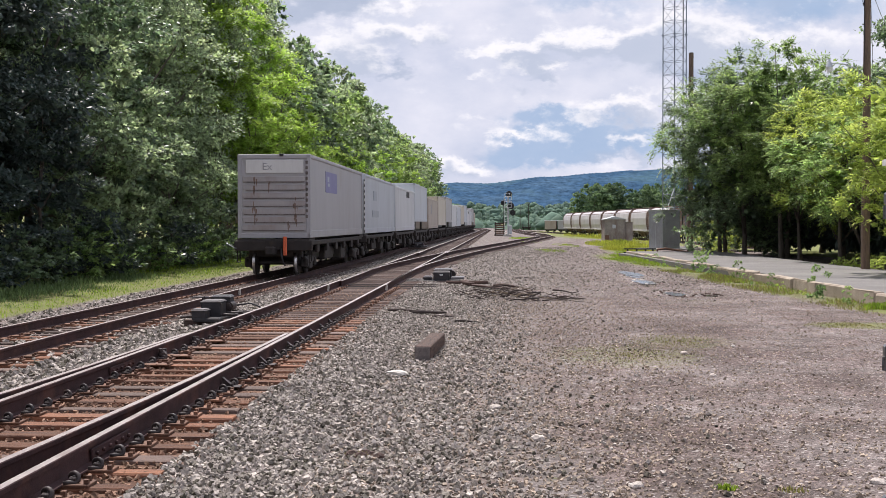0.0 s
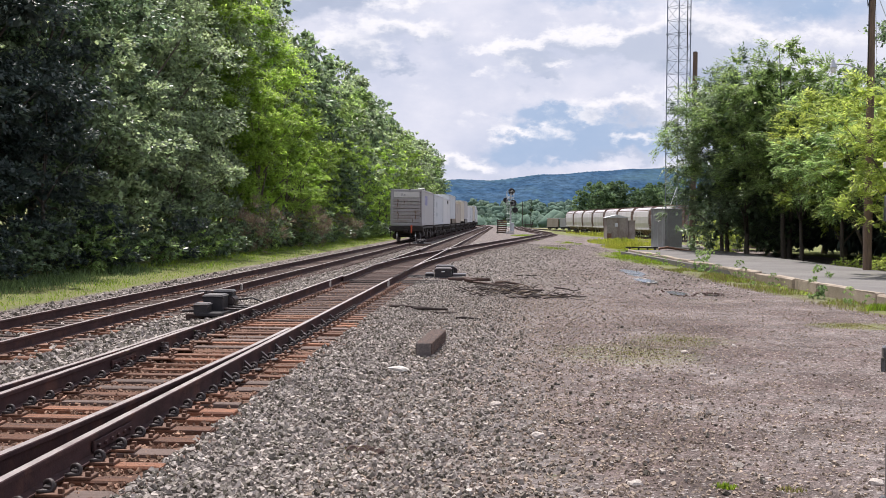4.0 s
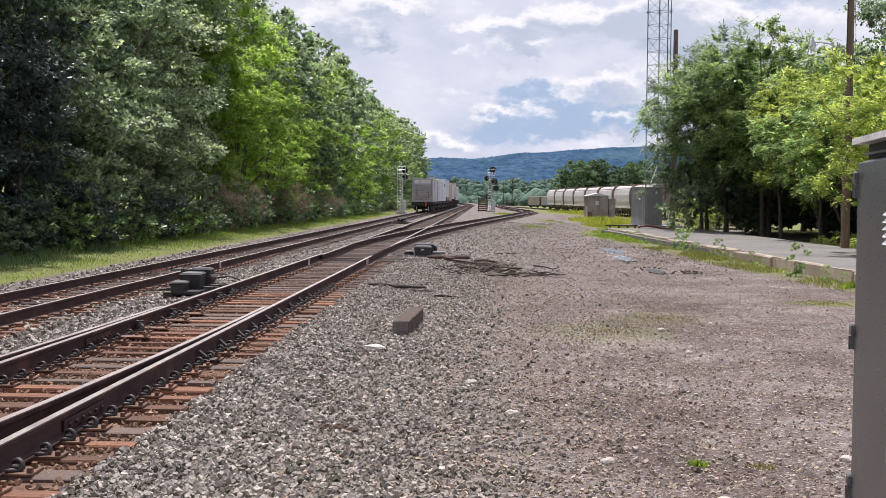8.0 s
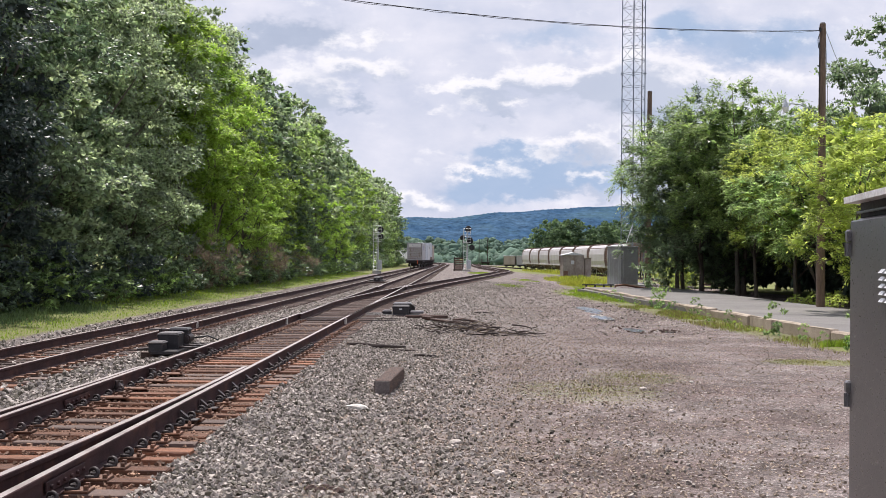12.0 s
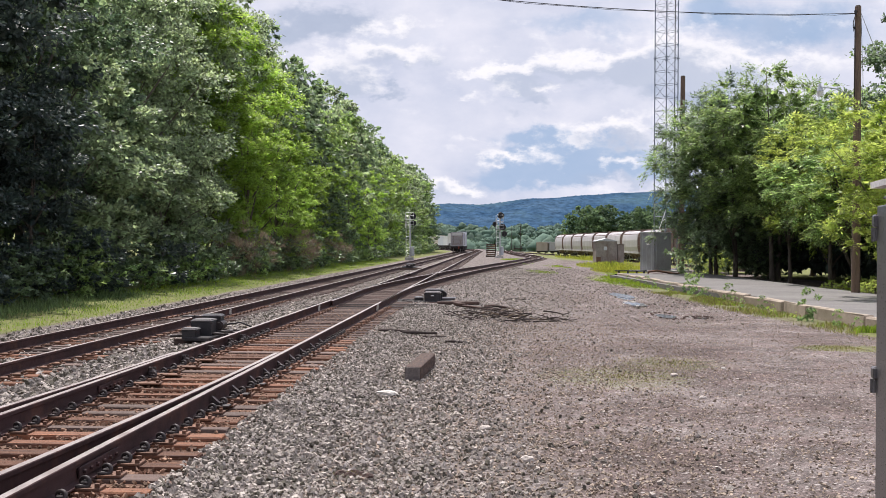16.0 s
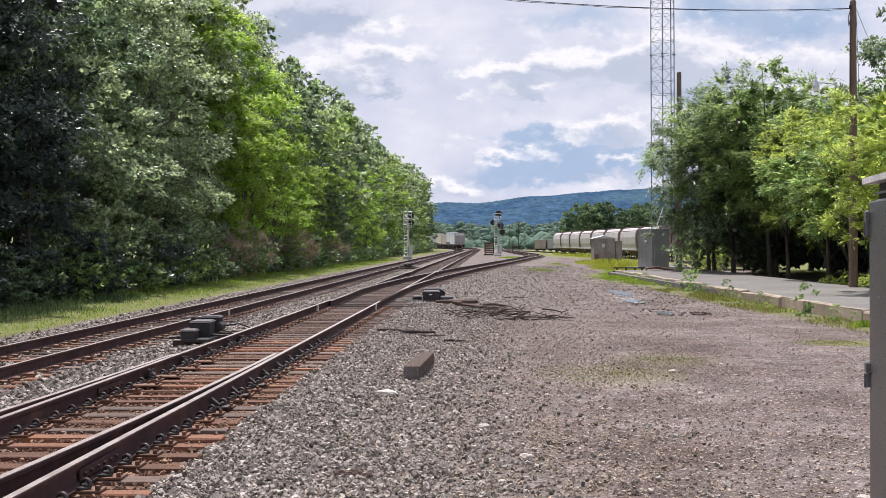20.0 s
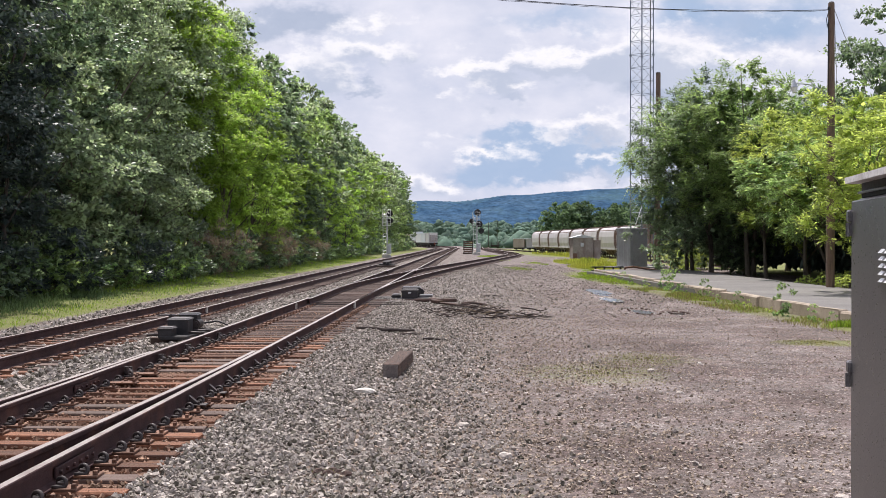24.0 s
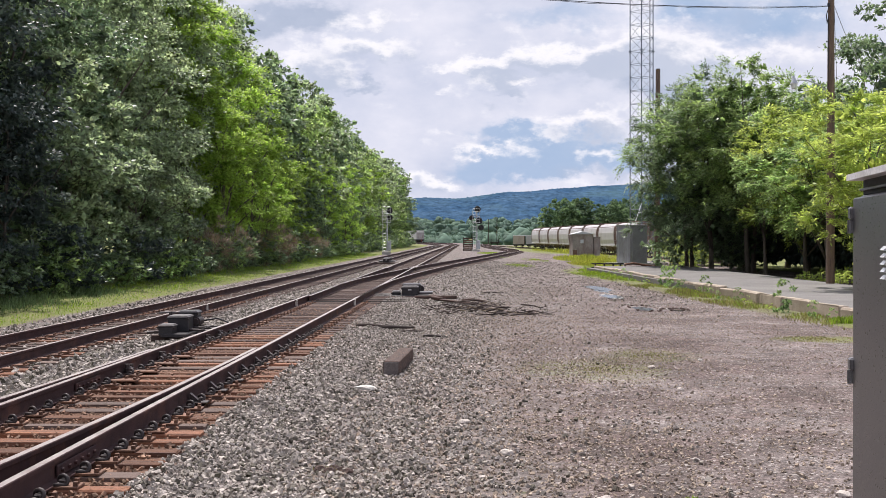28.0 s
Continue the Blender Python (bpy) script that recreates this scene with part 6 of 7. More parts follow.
def build_clutter():
    switch_machine(pose(-4.47, 23.8, -0.10, 0, 0, -3), "dark grey switch machine between the tracks, lids toned lighter as lit tops")
    flat_switch_machine(pose(0.18, 37.5, -0.08, 0, 0, -3), "dark switch machine with a pale lid beside the track")
    flat_switch_machine(pose(-1.35, 92.0, -0.16, 0, 0, -3), "small dark switch machine between far tracks")
    blk = thing("tie_offcut", "sawn-off end of a dark brown wooden railway tie", "timber", pose(-0.205, 16.42, -0.085, 0, 0, -6.0))
    part("timber", Shape().box(0, 1.04, 0.10, 0.22, 2.06, 0.19, 0.012), WOOD_TOP, blk)
    part("cut_end", Shape().box(0, 0.006, 0.10, 0.205, 0.012, 0.175, 0.004), WOOD_END, blk, "pale grey sawn end")
    rng = random.Random(14)

    def rock(x, y, s, mat, name, label, flat=0.5):
        bm = bmesh.new()
        bmesh.ops.create_icosphere(bm, subdivisions=2, radius=1)
        for v in bm.verts:
            v.co *= 1 + 0.35 * noise.noise(v.co * 1.7 + Vector((x, y, 0)))
            v.co = Vector((v.co.x * s[0], v.co.y * s[1], v.co.z * s[2]))
        me = bpy.data.meshes.new(name)
        bm.to_mesh(me)
        bm.free()
        me.materials.append(mat)
        o = new(name, me)
        o.matrix_basis = pose(x, y, ground_z(x, y) + s[2] * 0.35, 0, 0, rng.uniform(-30, 30))
        return tagged(o, label, "stone")

    rock(-0.50, 14.75, (0.16, 0.07, 0.05), PALE_ROCK, "pale_stone", "flat pale stone lying on the ballast")
    for k, (dx, dy) in enumerate(((0, 0), (0.09, 0.03), (-0.08, 0.05), (0.03, 0.10), (0.15, -0.02))):
        rock(-0.63 + dx, 9.75 + dy, (0.06, 0.045, 0.035), WOOD_OLD, "clod", "brown clod of earth with dry grass")
    for k in range(26):
        x, y = rng.uniform(0.4, 6), rng.uniform(7, 24)
        s = rng.uniform(0.02, 0.05)
        rock(x, y, (s * 1.3, s, s * 0.7), PALE_ROCK if k < 3 else STONE, "cobble", "loose stone lying on the gravel")
    # broken branches by the second switch machine
    heap = thing("branch_heap", "heap of dead broken branches lying on the gravel", "branches", pose(1.75, 30.6, -0.1))
    for k in range(90):
        c = rng.random()
        x, y = -0.9 + 2.1 * c + rng.gauss(0, 0.22), 0.9 - 2.0 * c + rng.gauss(0, 0.55)
        a, ln, r = rng.uniform(-0.9, 0.6) + (math.pi if rng.random() < 0.5 else 0), rng.uniform(0.2, 0.75), rng.uniform(0.008, 0.026)
        z = 0.02 + rng.uniform(0, 0.24) * math.exp(-((c - 0.55) / 0.35) ** 2)
        pts = []
        for j in range(5):
            pts.append((x, y, max(0.01, z)))
            x += math.cos(a) * ln / 4
            y += math.sin(a) * ln / 4
            z += rng.uniform(-0.05, 0.05)
            a += rng.uniform(-0.5, 0.5)
        part("branch", Shape().pipe(pts, r, 5, 0, r * 0.4), DRY if k % 6 == 0 else TWIG, heap)
    log = thing("fallen_plank", "dark broken plank lying by the branches", "plank", pose(1.43, 34.4, -0.08, 0, 1, -158))
    part("plank", Shape().box(0, 0, 0.05, 0.13, 2.9, 0.06, 0.015).box(0.02, -1.2, 0.08, 0.15, 0.6, 0.10, 0.02), WOOD_OLD, log)
    log = thing("broken_log", "short dark broken log on the branch heap", "log", pose(1.95, 33.0, 0.0, 0, 0, -40))
    part("log", Shape().pipe([(-0.45, 0, 0.05), (-0.1, 0.04, 0.09), (0.4, 0, 0.04)], 0.045, 8, 0, 0.03), WOOD_OLD, log)
    log = thing("fallen_plank", "dark plank lying beside the switch machine", "plank", pose(0.95, 36.6, -0.07, 0, 0, -88))
    part("plank", Shape().box(0, 0, 0.05, 0.20, 1.3, 0.10, 0.02), WOOD_OLD, log)
    for x, y, ln, a, r in ((-0.62, 24.7, 0.8, -12, 0.035), (-0.15, 24.3, 0.7, 6, 0.045), (0.15, 23.8, 0.5, 20, 0.025), (0.55, 22.7, 0.42, -8, 0.03), (2.9, 29.2, 0.7, 24, 0.02), (1.4, 11.2, 0.25, 40, 0.01), (3.1, 40.5, 0.8, -5, 0.02)):
        t = thing("stick", "dead stick lying on the gravel", "stick", pose(x, y, ground_z(x, y) + r, 0, 0, a))
        part("stick", Shape().pipe([(-ln / 2, 0, 0), (-ln * 0.15, 0.05 * ln, 0.012), (ln * 0.2, -0.02 * ln, 0), (ln / 2, 0.04 * ln, 0.0)], r, 6, 0, r * 0.5), TWIG, t)
    # low iron frame in the grass and rusty scrap
    fr = thing("iron_frame", "low black iron frame lying in the grass", "frame", pose(12.15, 70.9, -0.1, 0, 0, 8))
    for z in (0.12, 0.34):
        part("bar", Shape().box(0, 0, z, 2.0, 0.10, 0.07, 0.01), BLACK, fr)
    for x in (-0.75, -0.2, 0.35, 0.8):
        part("foot", Shape().box(x, 0, 0.16, 0.09, 0.12, 0.34, 0.01), BLACK, fr)
    sc = thing("scrap_rail", "bent rusty rail ends lying by the kerb", "scrap", pose(13.0, 66.5, 0.0, 0, 0, 20))
    part("bent_rail", Shape().pipe([(-0.6, 0.3, 0.05), (-0.7, 0.0, 0.3), (-0.3, -0.2, 0.36), (0.6, -0.5, 0.2), (1.5, -0.9, 0.05)], 0.06, 6), PLATE, sc)
    part("straight_rail", Shape().pipe([(-0.9, -0.6, 0.08), (1.6, -1.3, 0.08)], 0.06, 6), PLATE, sc)
    # shallow puddles
    wet = material("puddle_water", (0.10, 0.10, 0.10), (0.14, 0.135, 0.13), 0.06, 0.0, 2, 10, 0.02)
    for seed, (x, y, a, b) in enumerate(PUDDLES):
        pts = [(x + a * math.cos(t) * (1 + 0.3 * noise.noise((math.cos(t) * 2, math.sin(t) * 2, seed))), y + b * math.sin(t) * (1 + 0.3 * noise.noise((math.sin(t) * 2, math.cos(t) * 2, seed)))) for t in [k * math.tau / 28 for k in range(28)]]
        z = max(ground_z(px, py) for px, py in pts) + 0.004
        o = part("puddle", Shape().put([(px, py, z) for px, py in pts], [tuple(range(28))]), wet)
        tagged(o, "shallow rain puddle in the gravel", "puddle")
    for x, y, a, b in ((6.40, 31.9, 0.42, 1.5), (7.2, 31.2, 0.26, 0.5), (6.62, 38.0, 0.30, 1.4)):
        t = thing("rubble_strip", "broken asphalt and stones round a puddle", "rubble", pose(x, y, -0.1))
        for k in range(30):
            q, r = rng.uniform(0, math.tau), rng.uniform(0.75, 1.15)
            w = rng.uniform(0.02, 0.065)
            part("piece", Shape().box(a * r * math.cos(q), b * r * math.sin(q), 0.012, w * 1.3, w, w * rng.uniform(0.4, 0.8), 0.008, turn=Matrix.Rotation(rng.uniform(0, 3), 3, "Z")), PALE_ROCK if y > 36 or k % 5 == 0 else TIE_GREY, t)


# ---- rolling stock ----
WHEEL_MESH = Shape().rod((-0.05, 0, 0), (0.05, 0, 0), 0.42, 0.42, 20).rod((-0.072, 0, 0), (-0.05, 0, 0), 0.45, 0.45, 20).rod((0.05, 0, 0), (0.08, 0, 0), 0.14, 0.12, 10).mesh("wheel", UNDER)
AXLE_MESH = Shape().rod((-0.98, 0, 0), (0.98, 0, 0), 0.08, None, 8).mesh("axle", UNDER)
TREAD_MESH = Shape().rod((-0.045, 0, 0), (0.045, 0, 0), 0.424, 0.424, 24, 0, False).mesh("tread", WHEEL_RIM)
FRAME_MESH = Shape()
for _k in (-1, 1):
    FRAME_MESH.box(1.0 * _k, 0, 0.52, 0.16, 2.1, 0.22, 0.04).box(1.0 * _k, 0, 0.36, 0.18, 0.75, 0.36, 0.04).box(1.0 * _k, 0.88, 0.42, 0.26, 0.34, 0.34, 0.05).box(1.0 * _k, -0.88, 0.42, 0.26, 0.34, 0.34, 0.05)
    FRAME_MESH.rod((1.0 * _k, -0.12, 0.2), (1.0 * _k, -0.12, 0.62), 0.07, None, 8).rod((1.0 * _k, 0.12, 0.2), (1.0 * _k, 0.12, 0.62), 0.07, None, 8)
FRAME_MESH = FRAME_MESH.box(0, 0, 0.55, 2.0, 0.42, 0.26, 0.04).mesh("side_frame", UNDER)


def bogie(parent, y):
    b = part("bogie", FRAME_MESH, [], parent, at=pose(0, y, 0))
    for dy in (-0.88, 0.88):
        part("axle", AXLE_MESH, [], b, at=pose(0, dy, 0.42))
        for dx in (-0.75, 0.75):
            part("wheel", WHEEL_MESH, [], b, at=pose(dx, dy, 0.42, 0, 0, 0 if dx > 0 else 180))
            part("tread", TREAD_MESH, [], b, "polished wheel tread", at=pose(dx, dy, 0.42))


CAR_PITCH = 16.55


def flat_car_kind(last=False):
    """Low container flat wagon; its rear end is at y = 0 and it reaches ahead."""
    c = thing("flat_wagon", "low grimy container flat wagon with black bogies", "wagon", group="train")
    L = CAR_PITCH - 0.9
    part("centre_sill", Shape().box(0, L / 2 + 0.45, 0.88, 0.62, L, 0.44, 0.03), UNDER, c)
    part("deck", Shape().box(0, 0.9, 1.2, 2.55, 1.3, 0.13, 0.02).box(0, L - 0.1, 1.2, 2.55, 1.3, 0.13, 0.02).box(0, L / 2 + 0.45, 1.17, 1.3, L - 1.2, 0.10, 0.02), UNDER, c)
    for k in range(6):
        y = 2.4 + (L - 3.6) * k / 5
        part("cross_beam", Shape().box(0, y, 1.10, 2.5, 0.22, 0.22, 0.02).box(1.22, y, 0.93, 0.10, 0.5, 0.34, 0.02).box(-1.22, y, 0.93, 0.10, 0.5, 0.34, 0.02), UNDER, c)
    for k in (-1, 1):
        part("side_sill", Shape().box(1.24 * k, L / 2 + 0.45, 1.12, 0.09, L - 1.0, 0.16, 0.02), UNDER, c)
    part("end_beam", Shape().box(0, 0.28, 1.03, 2.75, 0.20, 0.36, 0.03), UNDER, c)
    part("coupler", Shape().box(0, -0.05, 0.86, 0.26, 0.75, 0.24, 0.04).box(0, -0.40, 0.86, 0.34, 0.20, 0.30, 0.05), UNDER, c)
    part("air_hose", Shape().pipe([(0.3, 0.1, 0.92), (0.36, -0.12, 0.7), (0.42, -0.16, 0.45), (0.48, -0.10, 0.33)], 0.03, 6), BLACK, c)
    part("hand_rail", Shape().pipe([(-1.3, 0.16, 0.95), (-1.3, -0.02, 0.95), (-1.6, -0.02, 1.12), (-1.6, 0.16, 1.12)], 0.02, 5), GALV, c)
    step = Shape()
    for x in (-1.28, 1.28):
        step.rod((x, 0.3, 0.45), (x, 0.3, 0.95), 0.02, None, 5).rod((x, 0.7, 0.45), (x, 0.7, 0.95), 0.02, None, 5).box(x, 0.5, 0.45, 0.08, 0.44, 0.03, 0)
    part("step", step, UNDER, c)
    tank = Shape().rod((0.75, 6.0, 0.75), (0.75, 7.6, 0.75), 0.2, None, 10).box(-0.75, 8.5, 0.72, 0.5, 0.8, 0.4, 0.04)
    part("air_tank", tank, UNDER, c)
    # dark blocks added to fill the black, shaded space between bogies
    part("brake_gear", Shape().box(0, L / 2 + 0.45, 0.62, 1.7, L - 6.2, 0.30, 0.05).box(0.85, L / 2 - 1.6, 0.66, 0.5, 2.2, 0.5, 0.05).box(0.9, L / 2 + 2.4, 0.60, 0.4, 1.4, 0.6, 0.05), UNDER, c)
    part("end_sheet", Shape().box(0, 0.75, 0.86, 1.9, 0.3, 0.5, 0.03), UNDER, c)
    bogie(c, 1.75)
    bogie(c, L - 0.85)
    return c


def container(mat, length, height, lift, label, marks=0):
    """A 2.6 m wide freight container; rear face at y = 0."""
    c = thing("freight_container", label, "container", group="containers on the train")
    W, z0 = 2.56, 1.30 + lift
    part("box", Shape().box(0, length / 2, z0 + height / 2, W - 0.06, length - 0.06, height - 0.04, 0.01), mat, c)
    fr = Shape()
    for x in (-1, 1):
        fr.box(x * (W / 2 - 0.06), 0.06, z0 + height / 2, 0.15, 0.13, height, 0.015).box(x * (W / 2 - 0.06), length - 0.06, z0 + height / 2, 0.15, 0.13, height, 0.015)
        fr.box(x * (W / 2 - 0.03), length / 2, z0 + height - 0.06, 0.08, length, 0.13, 0.015).box(x * (W / 2 - 0.03), length / 2, z0 + 0.13, 0.08, length, 0.26, 0.015)
    fr.box(0, 0.06, z0 + height - 0.07, W, 0.13, 0.16, 0.015).box(0, 0.06, z0 + 0.08, W, 0.13, 0.18, 0.015)
    part("corner_frame", fr, mat, c)
    fit = Shape()
    for x in (-1, 1):
        for y in (0.09, length - 0.09):
            for z in (z0 + 0.06, z0 + height - 0.06):
                fit.box(x * (W / 2 - 0.08), y, z, 0.18, 0.18, 0.13, 0.015)
    part("corner_casting", fit, FLAT_RUST if marks == 1 else mat, c)
    if marks == 1:
        for k in range(7):
            z = z0 + 0.36 + 0.285 * k
            part("rib", Shape().box(0, 0.021, z, 2.24, 0.04, 0.19, 0.012), PAINT_RUSTY, c, "grey rib with brown rust wash")
            # thin dark strip paints the recess shade below each rib
            part("rib_line", Shape().box(0.02 * (k % 3) - 0.02, 0.002, z - 0.105, 2.16 - 0.1 * (k % 2), 0.02, 0.022, 0), LINE_DARK, c, "dark line painted for the shaded recess under the rib")
        rs = random.Random(4)
        for x, z, n in ((0.74, 1.15, 5), (0.80, 0.75, 4), (-0.72, 1.05, 5), (-0.66, 0.62, 3), (-0.70, 1.95, 4), (-0.12, 1.92, 2), (0.5, 0.42, 3)):
            for k in range(n):
                w, h = rs.uniform(0.012, 0.035), rs.uniform(0.05, 0.20)
                cx, cz = x + rs.gauss(0, 0.05), z0 + z + rs.gauss(0, 0.10)
                ring = [(cx - w, -0.0005, cz + h * 0.7), (cx - w * 1.3, -0.0005, cz + h * 0.2), (cx - w * 0.5, -0.0005, cz - h), (cx + w * 0.3, -0.0005, cz - h * 1.2), (cx + w * 1.2, -0.0005, cz + h * 0.1), (cx + w * 0.8, -0.0005, cz + h * 0.8)]
                part("rust_run", Shape().put(ring, [tuple(range(6))]), RUST_STAIN, c, "brown rust run")
        part("sign", Shape().box(0.02, 0.008, z0 + height - 0.42, 2.05, 0.04, 0.47, 0.008), PAINT_SIGN, c, "white sign board with grey letters")
        txt = bpy.data.curves.new("lettering", "FONT")
        txt.body, txt.size, txt.extrude = "Ex", 0.36, 0.004
        txt.materials.append(PAINT_TEXT)
        t = new("lettering", txt)
        t.parent = c
        t.matrix_basis = pose(-0.42, -0.017, z0 + height - 0.545, 90, 0, 0)
        part("emblem", Shape().box(W / 2 - 0.024, 5.4, z0 + 2.10, 0.02, 3.1, 0.80, 0), PAINT_BLUE, c, "faded blue square emblem")
        part("emblem_mark", Shape().box(W / 2 - 0.012, 4.5, z0 + 2.22, 0.006, 0.45, 0.2, 0).box(W / 2 - 0.012, 4.6, z0 + 2.0, 0.006, 0.4, 0.12, 0), PAINT_FAINT, c)
        bar = Shape().box(0, 0, 0, 0.085, 0.006, 0.11, 0).mesh("code_bar", LINE_DARK)
        for k in range(11):
            part("code_bar", bar, [], c, "dark bar of a painted code", pose(W / 2 - 0.115, -0.012, z0 + height - 0.28 - 0.19 * k))
        part("lamp", Shape().box(0.28, -0.02, z0 + height - 0.02, 0.14, 0.1, 0.09, 0.01), BLACK, c)
        part("marker", Shape().box(0.46, -0.42, 1.02, 0.13, 0.10, 0.66, 0.02), ORANGE, c, "faded orange end-of-train marker")
    if marks == 2:
        part("side_mark", Shape().box(W / 2 - 0.024, 4.9, z0 + 1.95, 0.02, 1.6, 0.5, 0).box(W / 2 - 0.024, 5.2, z0 + 1.0, 0.02, 3.0, 0.36, 0), PAINT_FAINT, c, "faded bluish lettering shapes")
        # dark sheet standing in for the shaded space between two containers
        part("ladder_gap", Shape().box(W / 2 + 0.002, -0.22, z0 + 1.35, 0.02, 0.36, 2.6, 0), GAP_DARK, c)
        rn = Shape()
        for k in range(9):
            rn.box(W / 2 + 0.014, -0.22, z0 + 0.25 + 0.28 * k, 0.02, 0.34, 0.13, 0)
        part("gap_plate", rn, PAINT_SIGN, c)
    if marks == 3:
        # dark sheet painted for the shaded opening at the container's far top
        part("vent", Shape().box(W / 2 - 0.02, 10.2, z0 + height - 0.35, 0.03, 2.4, 0.4, 0), GAP_DARK, c)
    if lift > 0.3:
        for x in (-1, 1):
            for y in (3.0, length - 2.6):
                part("leg", Shape().box(x * 0.9, y, 1.28 + lift / 2, 0.16, 0.2, lift + 0.1, 0.02), UNDER, c)
            for y in (1.3, 2.5):
                part("trailer_wheel", Shape().rod((x * 0.75, y, 1.28 + 0.33), (x * 1.15, y, 1.28 + 0.33), 0.36, None, 14), UNDER, c)
    if marks == 4:
        part("side_mark", Shape().box(W / 2 - 0.024, 5.0, z0 + 1.8, 0.02, 1.2, 0.9, 0), PAINT_TEXT, c, "dark painted mark")
    return c


def build_train():
    kinds = [(PAINT_GREY, 15.4, 2.94, 0.0, "grey steel container with a ribbed rusty rear end and white sign", 1),
             (PAINT_PALE, 16.1, 2.94, 0.0, "pale bluish white container with faded lettering", 2),
             (PAINT_WHITE, 16.1, 2.86, 0.0, "plain white container with a dark sheet for a shaded opening", 3),
             (PAINT_PALE, 14.6, 2.95, 0.62, "pale trailer raised on its wheels on a flat wagon", 0),
             (PAINT_TAN, 16.1, 2.75, 0.0, "tan container with a dark painted mark", 4),
             (PAINT_CREAM, 16.1, 3.0, 0.25, "cream container on a flat wagon", 0),
             (PAINT_GREY, 16.1, 3.0, 0.62, "grey trailer raised on its wheels on a flat wagon", 0),
             (PAINT_WHITE, 16.1, 2.9, 0.0, "white container on a flat wagon", 0)]
    boxes = [container(*k) for k in kinds]
    wagon = flat_car_kind()
    train = []
    order = [0, 1, 2, 3, 4, 5, 6, 7, 1, 5, 3, 2, 7, 6, 4, 1, 7, 3]
    used = set()
    for n, k in enumerate(order):
        if k in used:
            b = copy_thing(boxes[k], Matrix())
        else:
            used.add(k)
            b = boxes[k]
        train.append((b, wagon if n == 0 else copy_thing(wagon, Matrix()), n))
    return train


def hopper_kind():
    h = thing("hopper_wagon", "dusty white rounded covered hopper wagon", "wagon", group="parked hopper wagons")
    L = 14.6
    prof = [(0.55, 0.95), (1.35, 1.45), (1.52, 2.2), (1.55, 3.2), (1.42, 4.0), (1.05, 4.5), (0.45, 4.68), (-0.45, 4.68), (-1.05, 4.5), (-1.42, 4.0), (-1.55, 3.2), (-1.52, 2.2), (-1.35, 1.45), (-0.55, 0.95)]
    part("body", Shape().sweep([(a, b) for a, b in prof], [(0, y, 0) for y in (0.5, 0.52, L / 2, L - 0.52, L - 0.5)]), PAINT_HOPPER, h)
    for y in (0.5, L - 0.5):
        rib = [(a * 1.035, 0.95 + (b - 0.95) * 1.02) for a, b in prof]
        # end frames take a dark brown to paint the shaded gap between wagons
        part("rib", Shape().sweep(rib, [(0, y - 0.09, 0), (0, y + 0.09, 0)]), FLAT_RUST, h, "end frame coloured dark brown for the shaded gap between wagons")
    part("roof_walk", Shape().box(0, L / 2, 4.78, 1.3, L - 1.2, 0.07, 0.01), FLAT_RUST, h, "brown roof walkway")
    part("top_chord", Shape().box(1.28, L / 2, 4.16, 0.16, L - 0.9, 0.12, 0.03).box(-1.28, L / 2, 4.16, 0.16, L - 0.9, 0.12, 0.03), FLAT_RUST, h, "rust-brown stained roof edge")
    part("sill", Shape().box(1.45, L / 2, 1.32, 0.1, L - 0.6, 0.26, 0.02).box(-1.45, L / 2, 1.32, 0.1, L - 0.6, 0.26, 0.02).box(0, L / 2, 1.0, 0.6, L, 0.4, 0.02), PAINT_HOPPER, h)
    for y in (4.2, 7.3, 10.4):
        part("chute", Shape().put([(-0.9, y - 1.3, 1.2), (0.9, y - 1.3, 1.2), (0.9, y + 1.3, 1.2), (-0.9, y + 1.3, 1.2), (-0.35, y - 0.4, 0.35), (0.35, y - 0.4, 0.35), (0.35, y + 0.4, 0.35), (-0.35, y + 0.4, 0.35)],
                                  [(0, 1, 5, 4), (1, 2, 6, 5), (2, 3, 7, 6), (3, 0, 4, 7), (4, 5, 6, 7)]), FLAT_RUST, h)
    for x in (-1.4, 1.4):
        lad = Shape().box(x - 0.2, 0.42, 2.8, 0.03, 0.04, 3.1, 0).box(x + 0.2, 0.42, 2.8, 0.03, 0.04, 3.1, 0)
        for j in range(9):
            lad.box(x, 0.42, 1.4 + 0.34 * j, 0.42, 0.03, 0.03, 0)
        part("end_ladder", lad, GALV, h)
    bogie(h, 1.8)
    bogie(h, L - 1.8)
    return h


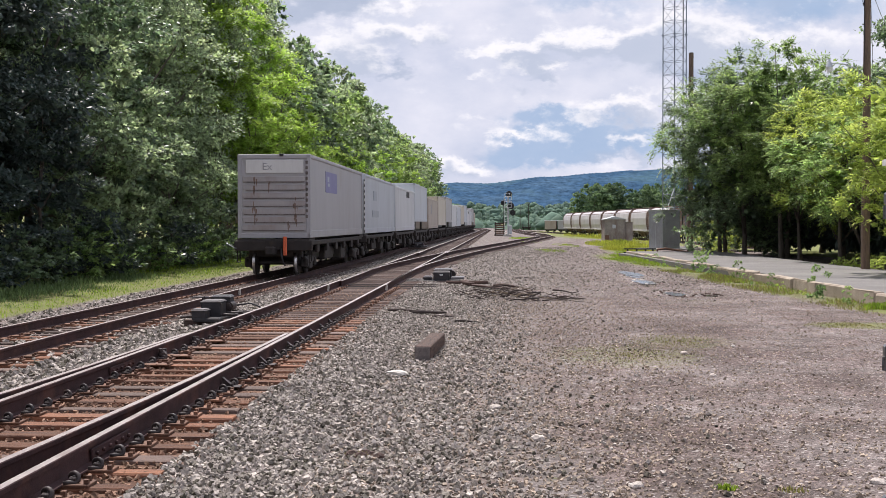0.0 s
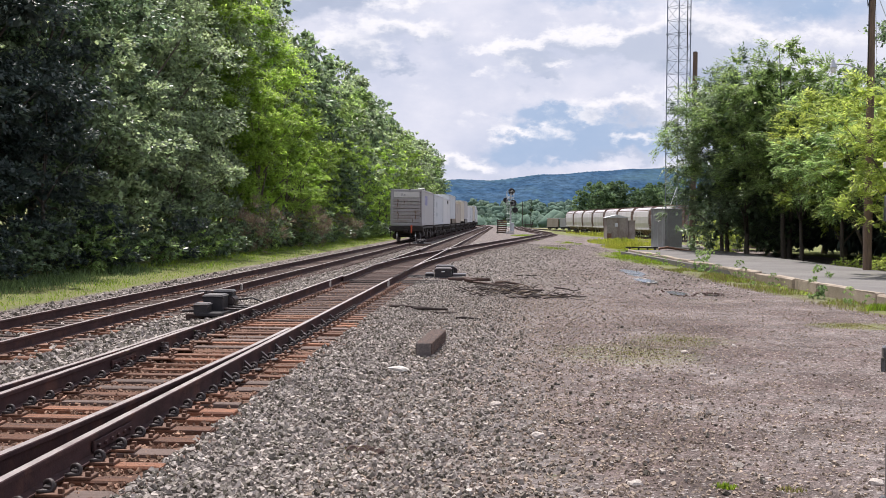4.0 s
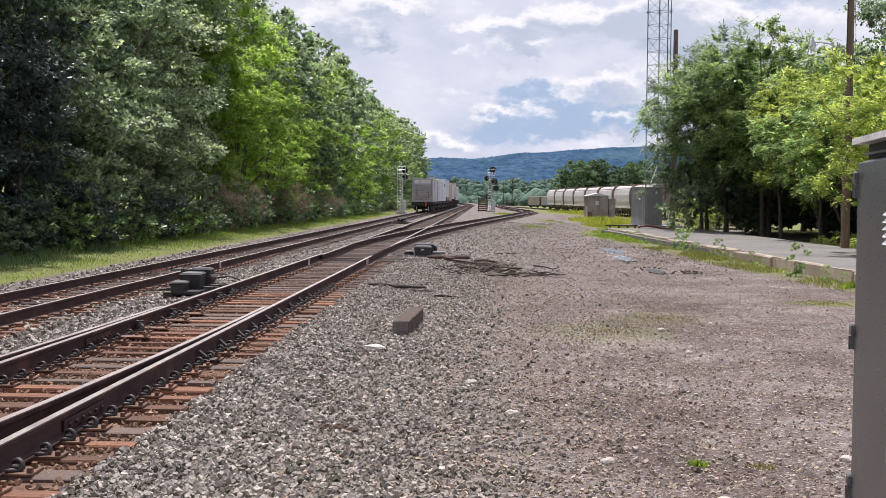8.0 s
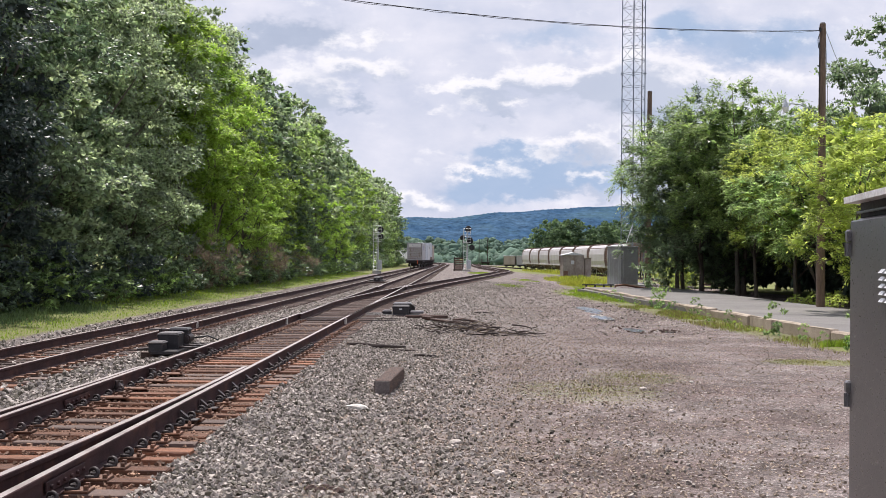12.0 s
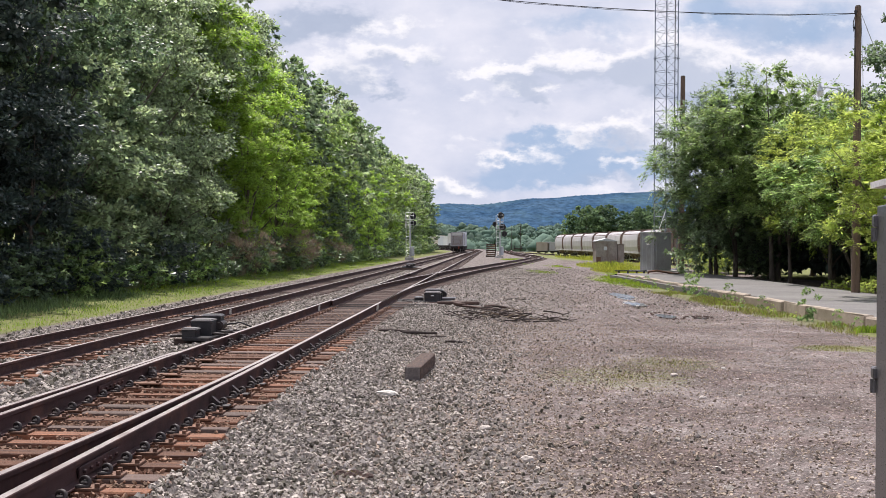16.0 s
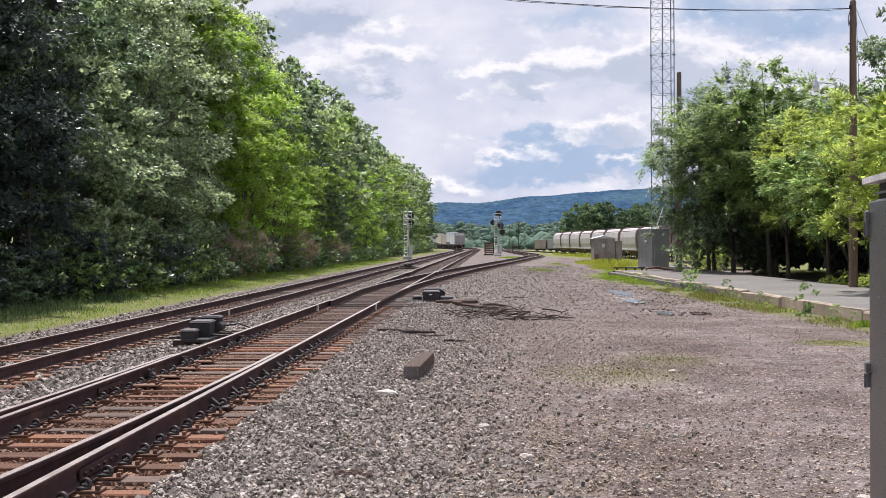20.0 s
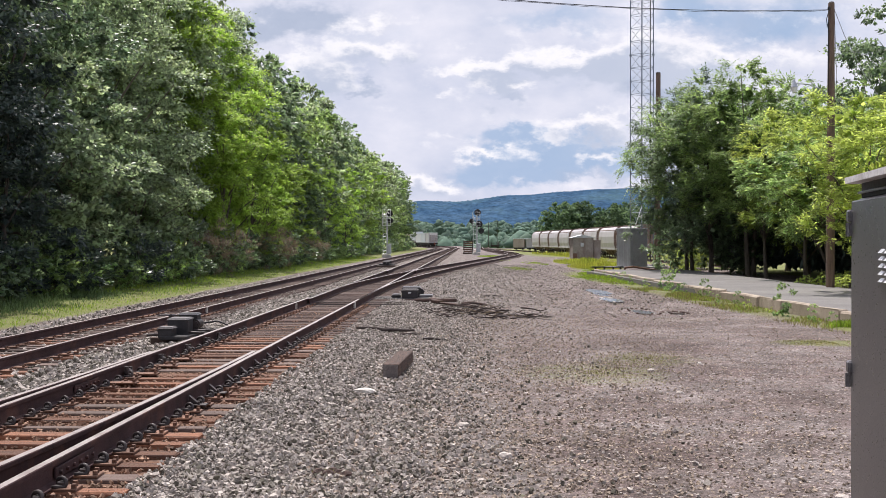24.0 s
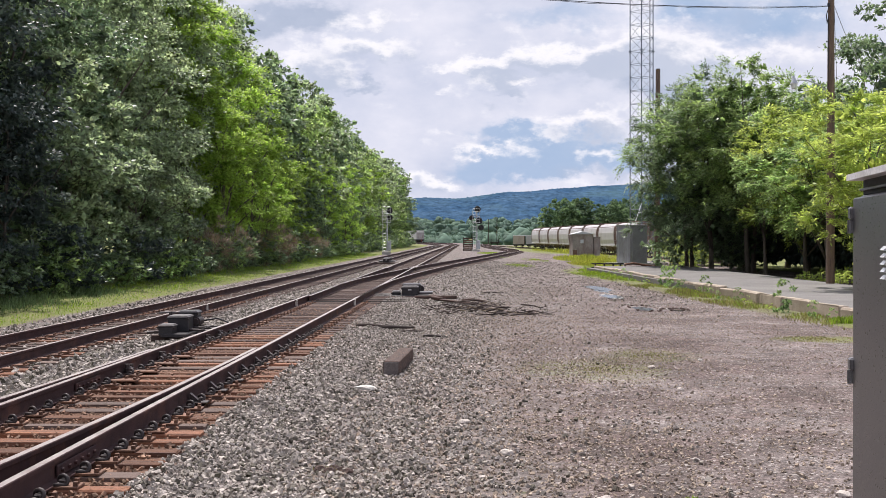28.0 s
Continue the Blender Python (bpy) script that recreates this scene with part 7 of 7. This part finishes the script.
def build_yard():
    h = hopper_kind()
    for k in range(8):
        y = 163.0 + 15.35 * k
        dx = yard_x(y + 14) - yard_x(y)
        m = pose(yard_x(y), y, -0.745, 0, 0, -math.degrees(math.atan(dx / 14)))
        if k:
            copy_thing(h, m)
        else:
            h.matrix_basis = m
    # old box wagons past the hoppers
    for k, (x, y, rz, mat, lab) in enumerate(((28.4, 294, -8, PAINT_TAN, "tan old box wagon parked in the yard"), (31.6, 294, -10, PAINT_GREY, "grey old box wagon parked in the yard"))):
        b = thing("box_wagon", lab, "wagon", pose(x, y, -0.55, 0, 0, rz), group="parked box wagons")
        part("body", Shape().box(0, 3.4, 1.75, 2.7, 7.4, 2.1, 0.04), mat, b)
        part("roof", Shape().box(0, 3.4, 2.85, 2.9, 7.6, 0.12, 0.03), PAINT_WHITE, b)
        post = Shape().box(0, 0, 1.75, 0.06, 0.10, 2.1, 0).mesh("rib", FLAT_RUST)
        for j in range(6):
            for side in (-1.37, 1.37):
                part("rib", post, [], b, at=pose(side, 0.2 + 1.28 * j, 0))
        part("underframe", Shape().box(0, 3.4, 0.55, 2.4, 7.4, 0.3, 0.03), UNDER, b)
        bogie(b, 1.3)
        bogie(b, 5.6)
    t = thing("flat_trolley", "low dark rail trolley parked on the siding", "trolley", pose(22.4, 293, -0.1))
    part("deck", Shape().box(0, 0, 0.75, 2.2, 1.6, 0.3, 0.03), UNDER, t)
    for dx in (-0.9, 0.9):
        part("stake", Shape().box(dx, 0, 1.2, 0.12, 1.2, 0.7, 0.02), UNDER, t)
    for dx in (-0.75, 0.75):
        part("wheel", WHEEL_MESH, [], t, at=pose(dx, 0, 0.45, 0, 0, 0 if dx > 0 else 180))
    part("axle", AXLE_MESH, [], t, at=pose(0, 0, 0.45))
    for x, y in ((23.5, 330), (26.0, 332)):
        p = thing("yard_mast", "thin dark mast standing in the yard", "mast", pose(x, y, -0.2))
        part("mast", Shape().rod((0, 0, 0), (0, 0, 7.2), 0.12, 0.09, 6), POLE_DARK, p)


build_platform()
build_near_cabinet()
build_huts()
build_tower()
build_poles()
build_signals()
build_clutter()
build_yard()
TRAIN = build_train()


def motions():
    times = [0, 2, 4, 6, 8, 10, 12, 14, 16, 18, 20, 22, 24, 26, 28]
    for box, wagon, n in TRAIN:
        for ob, shift in ((wagon, 0.0), (box, 0.42)):
            rows = []
            for t in times:
                y = rear_y(t) + CAR_PITCH * n
                a, b = train_x(y), train_x(y + CAR_PITCH)
                rz = -math.degrees(math.atan((b - a) / CAR_PITCH))
                rows.append((t, pose(a + (b - a) * shift / CAR_PITCH, y + shift, TRAIN_Z + 0.19, 0, 0, rz)))
            walk(ob, rows)


def rear_y(t):
    return 41.7 + 13.9 * t - 0.045 * t * t


motions()
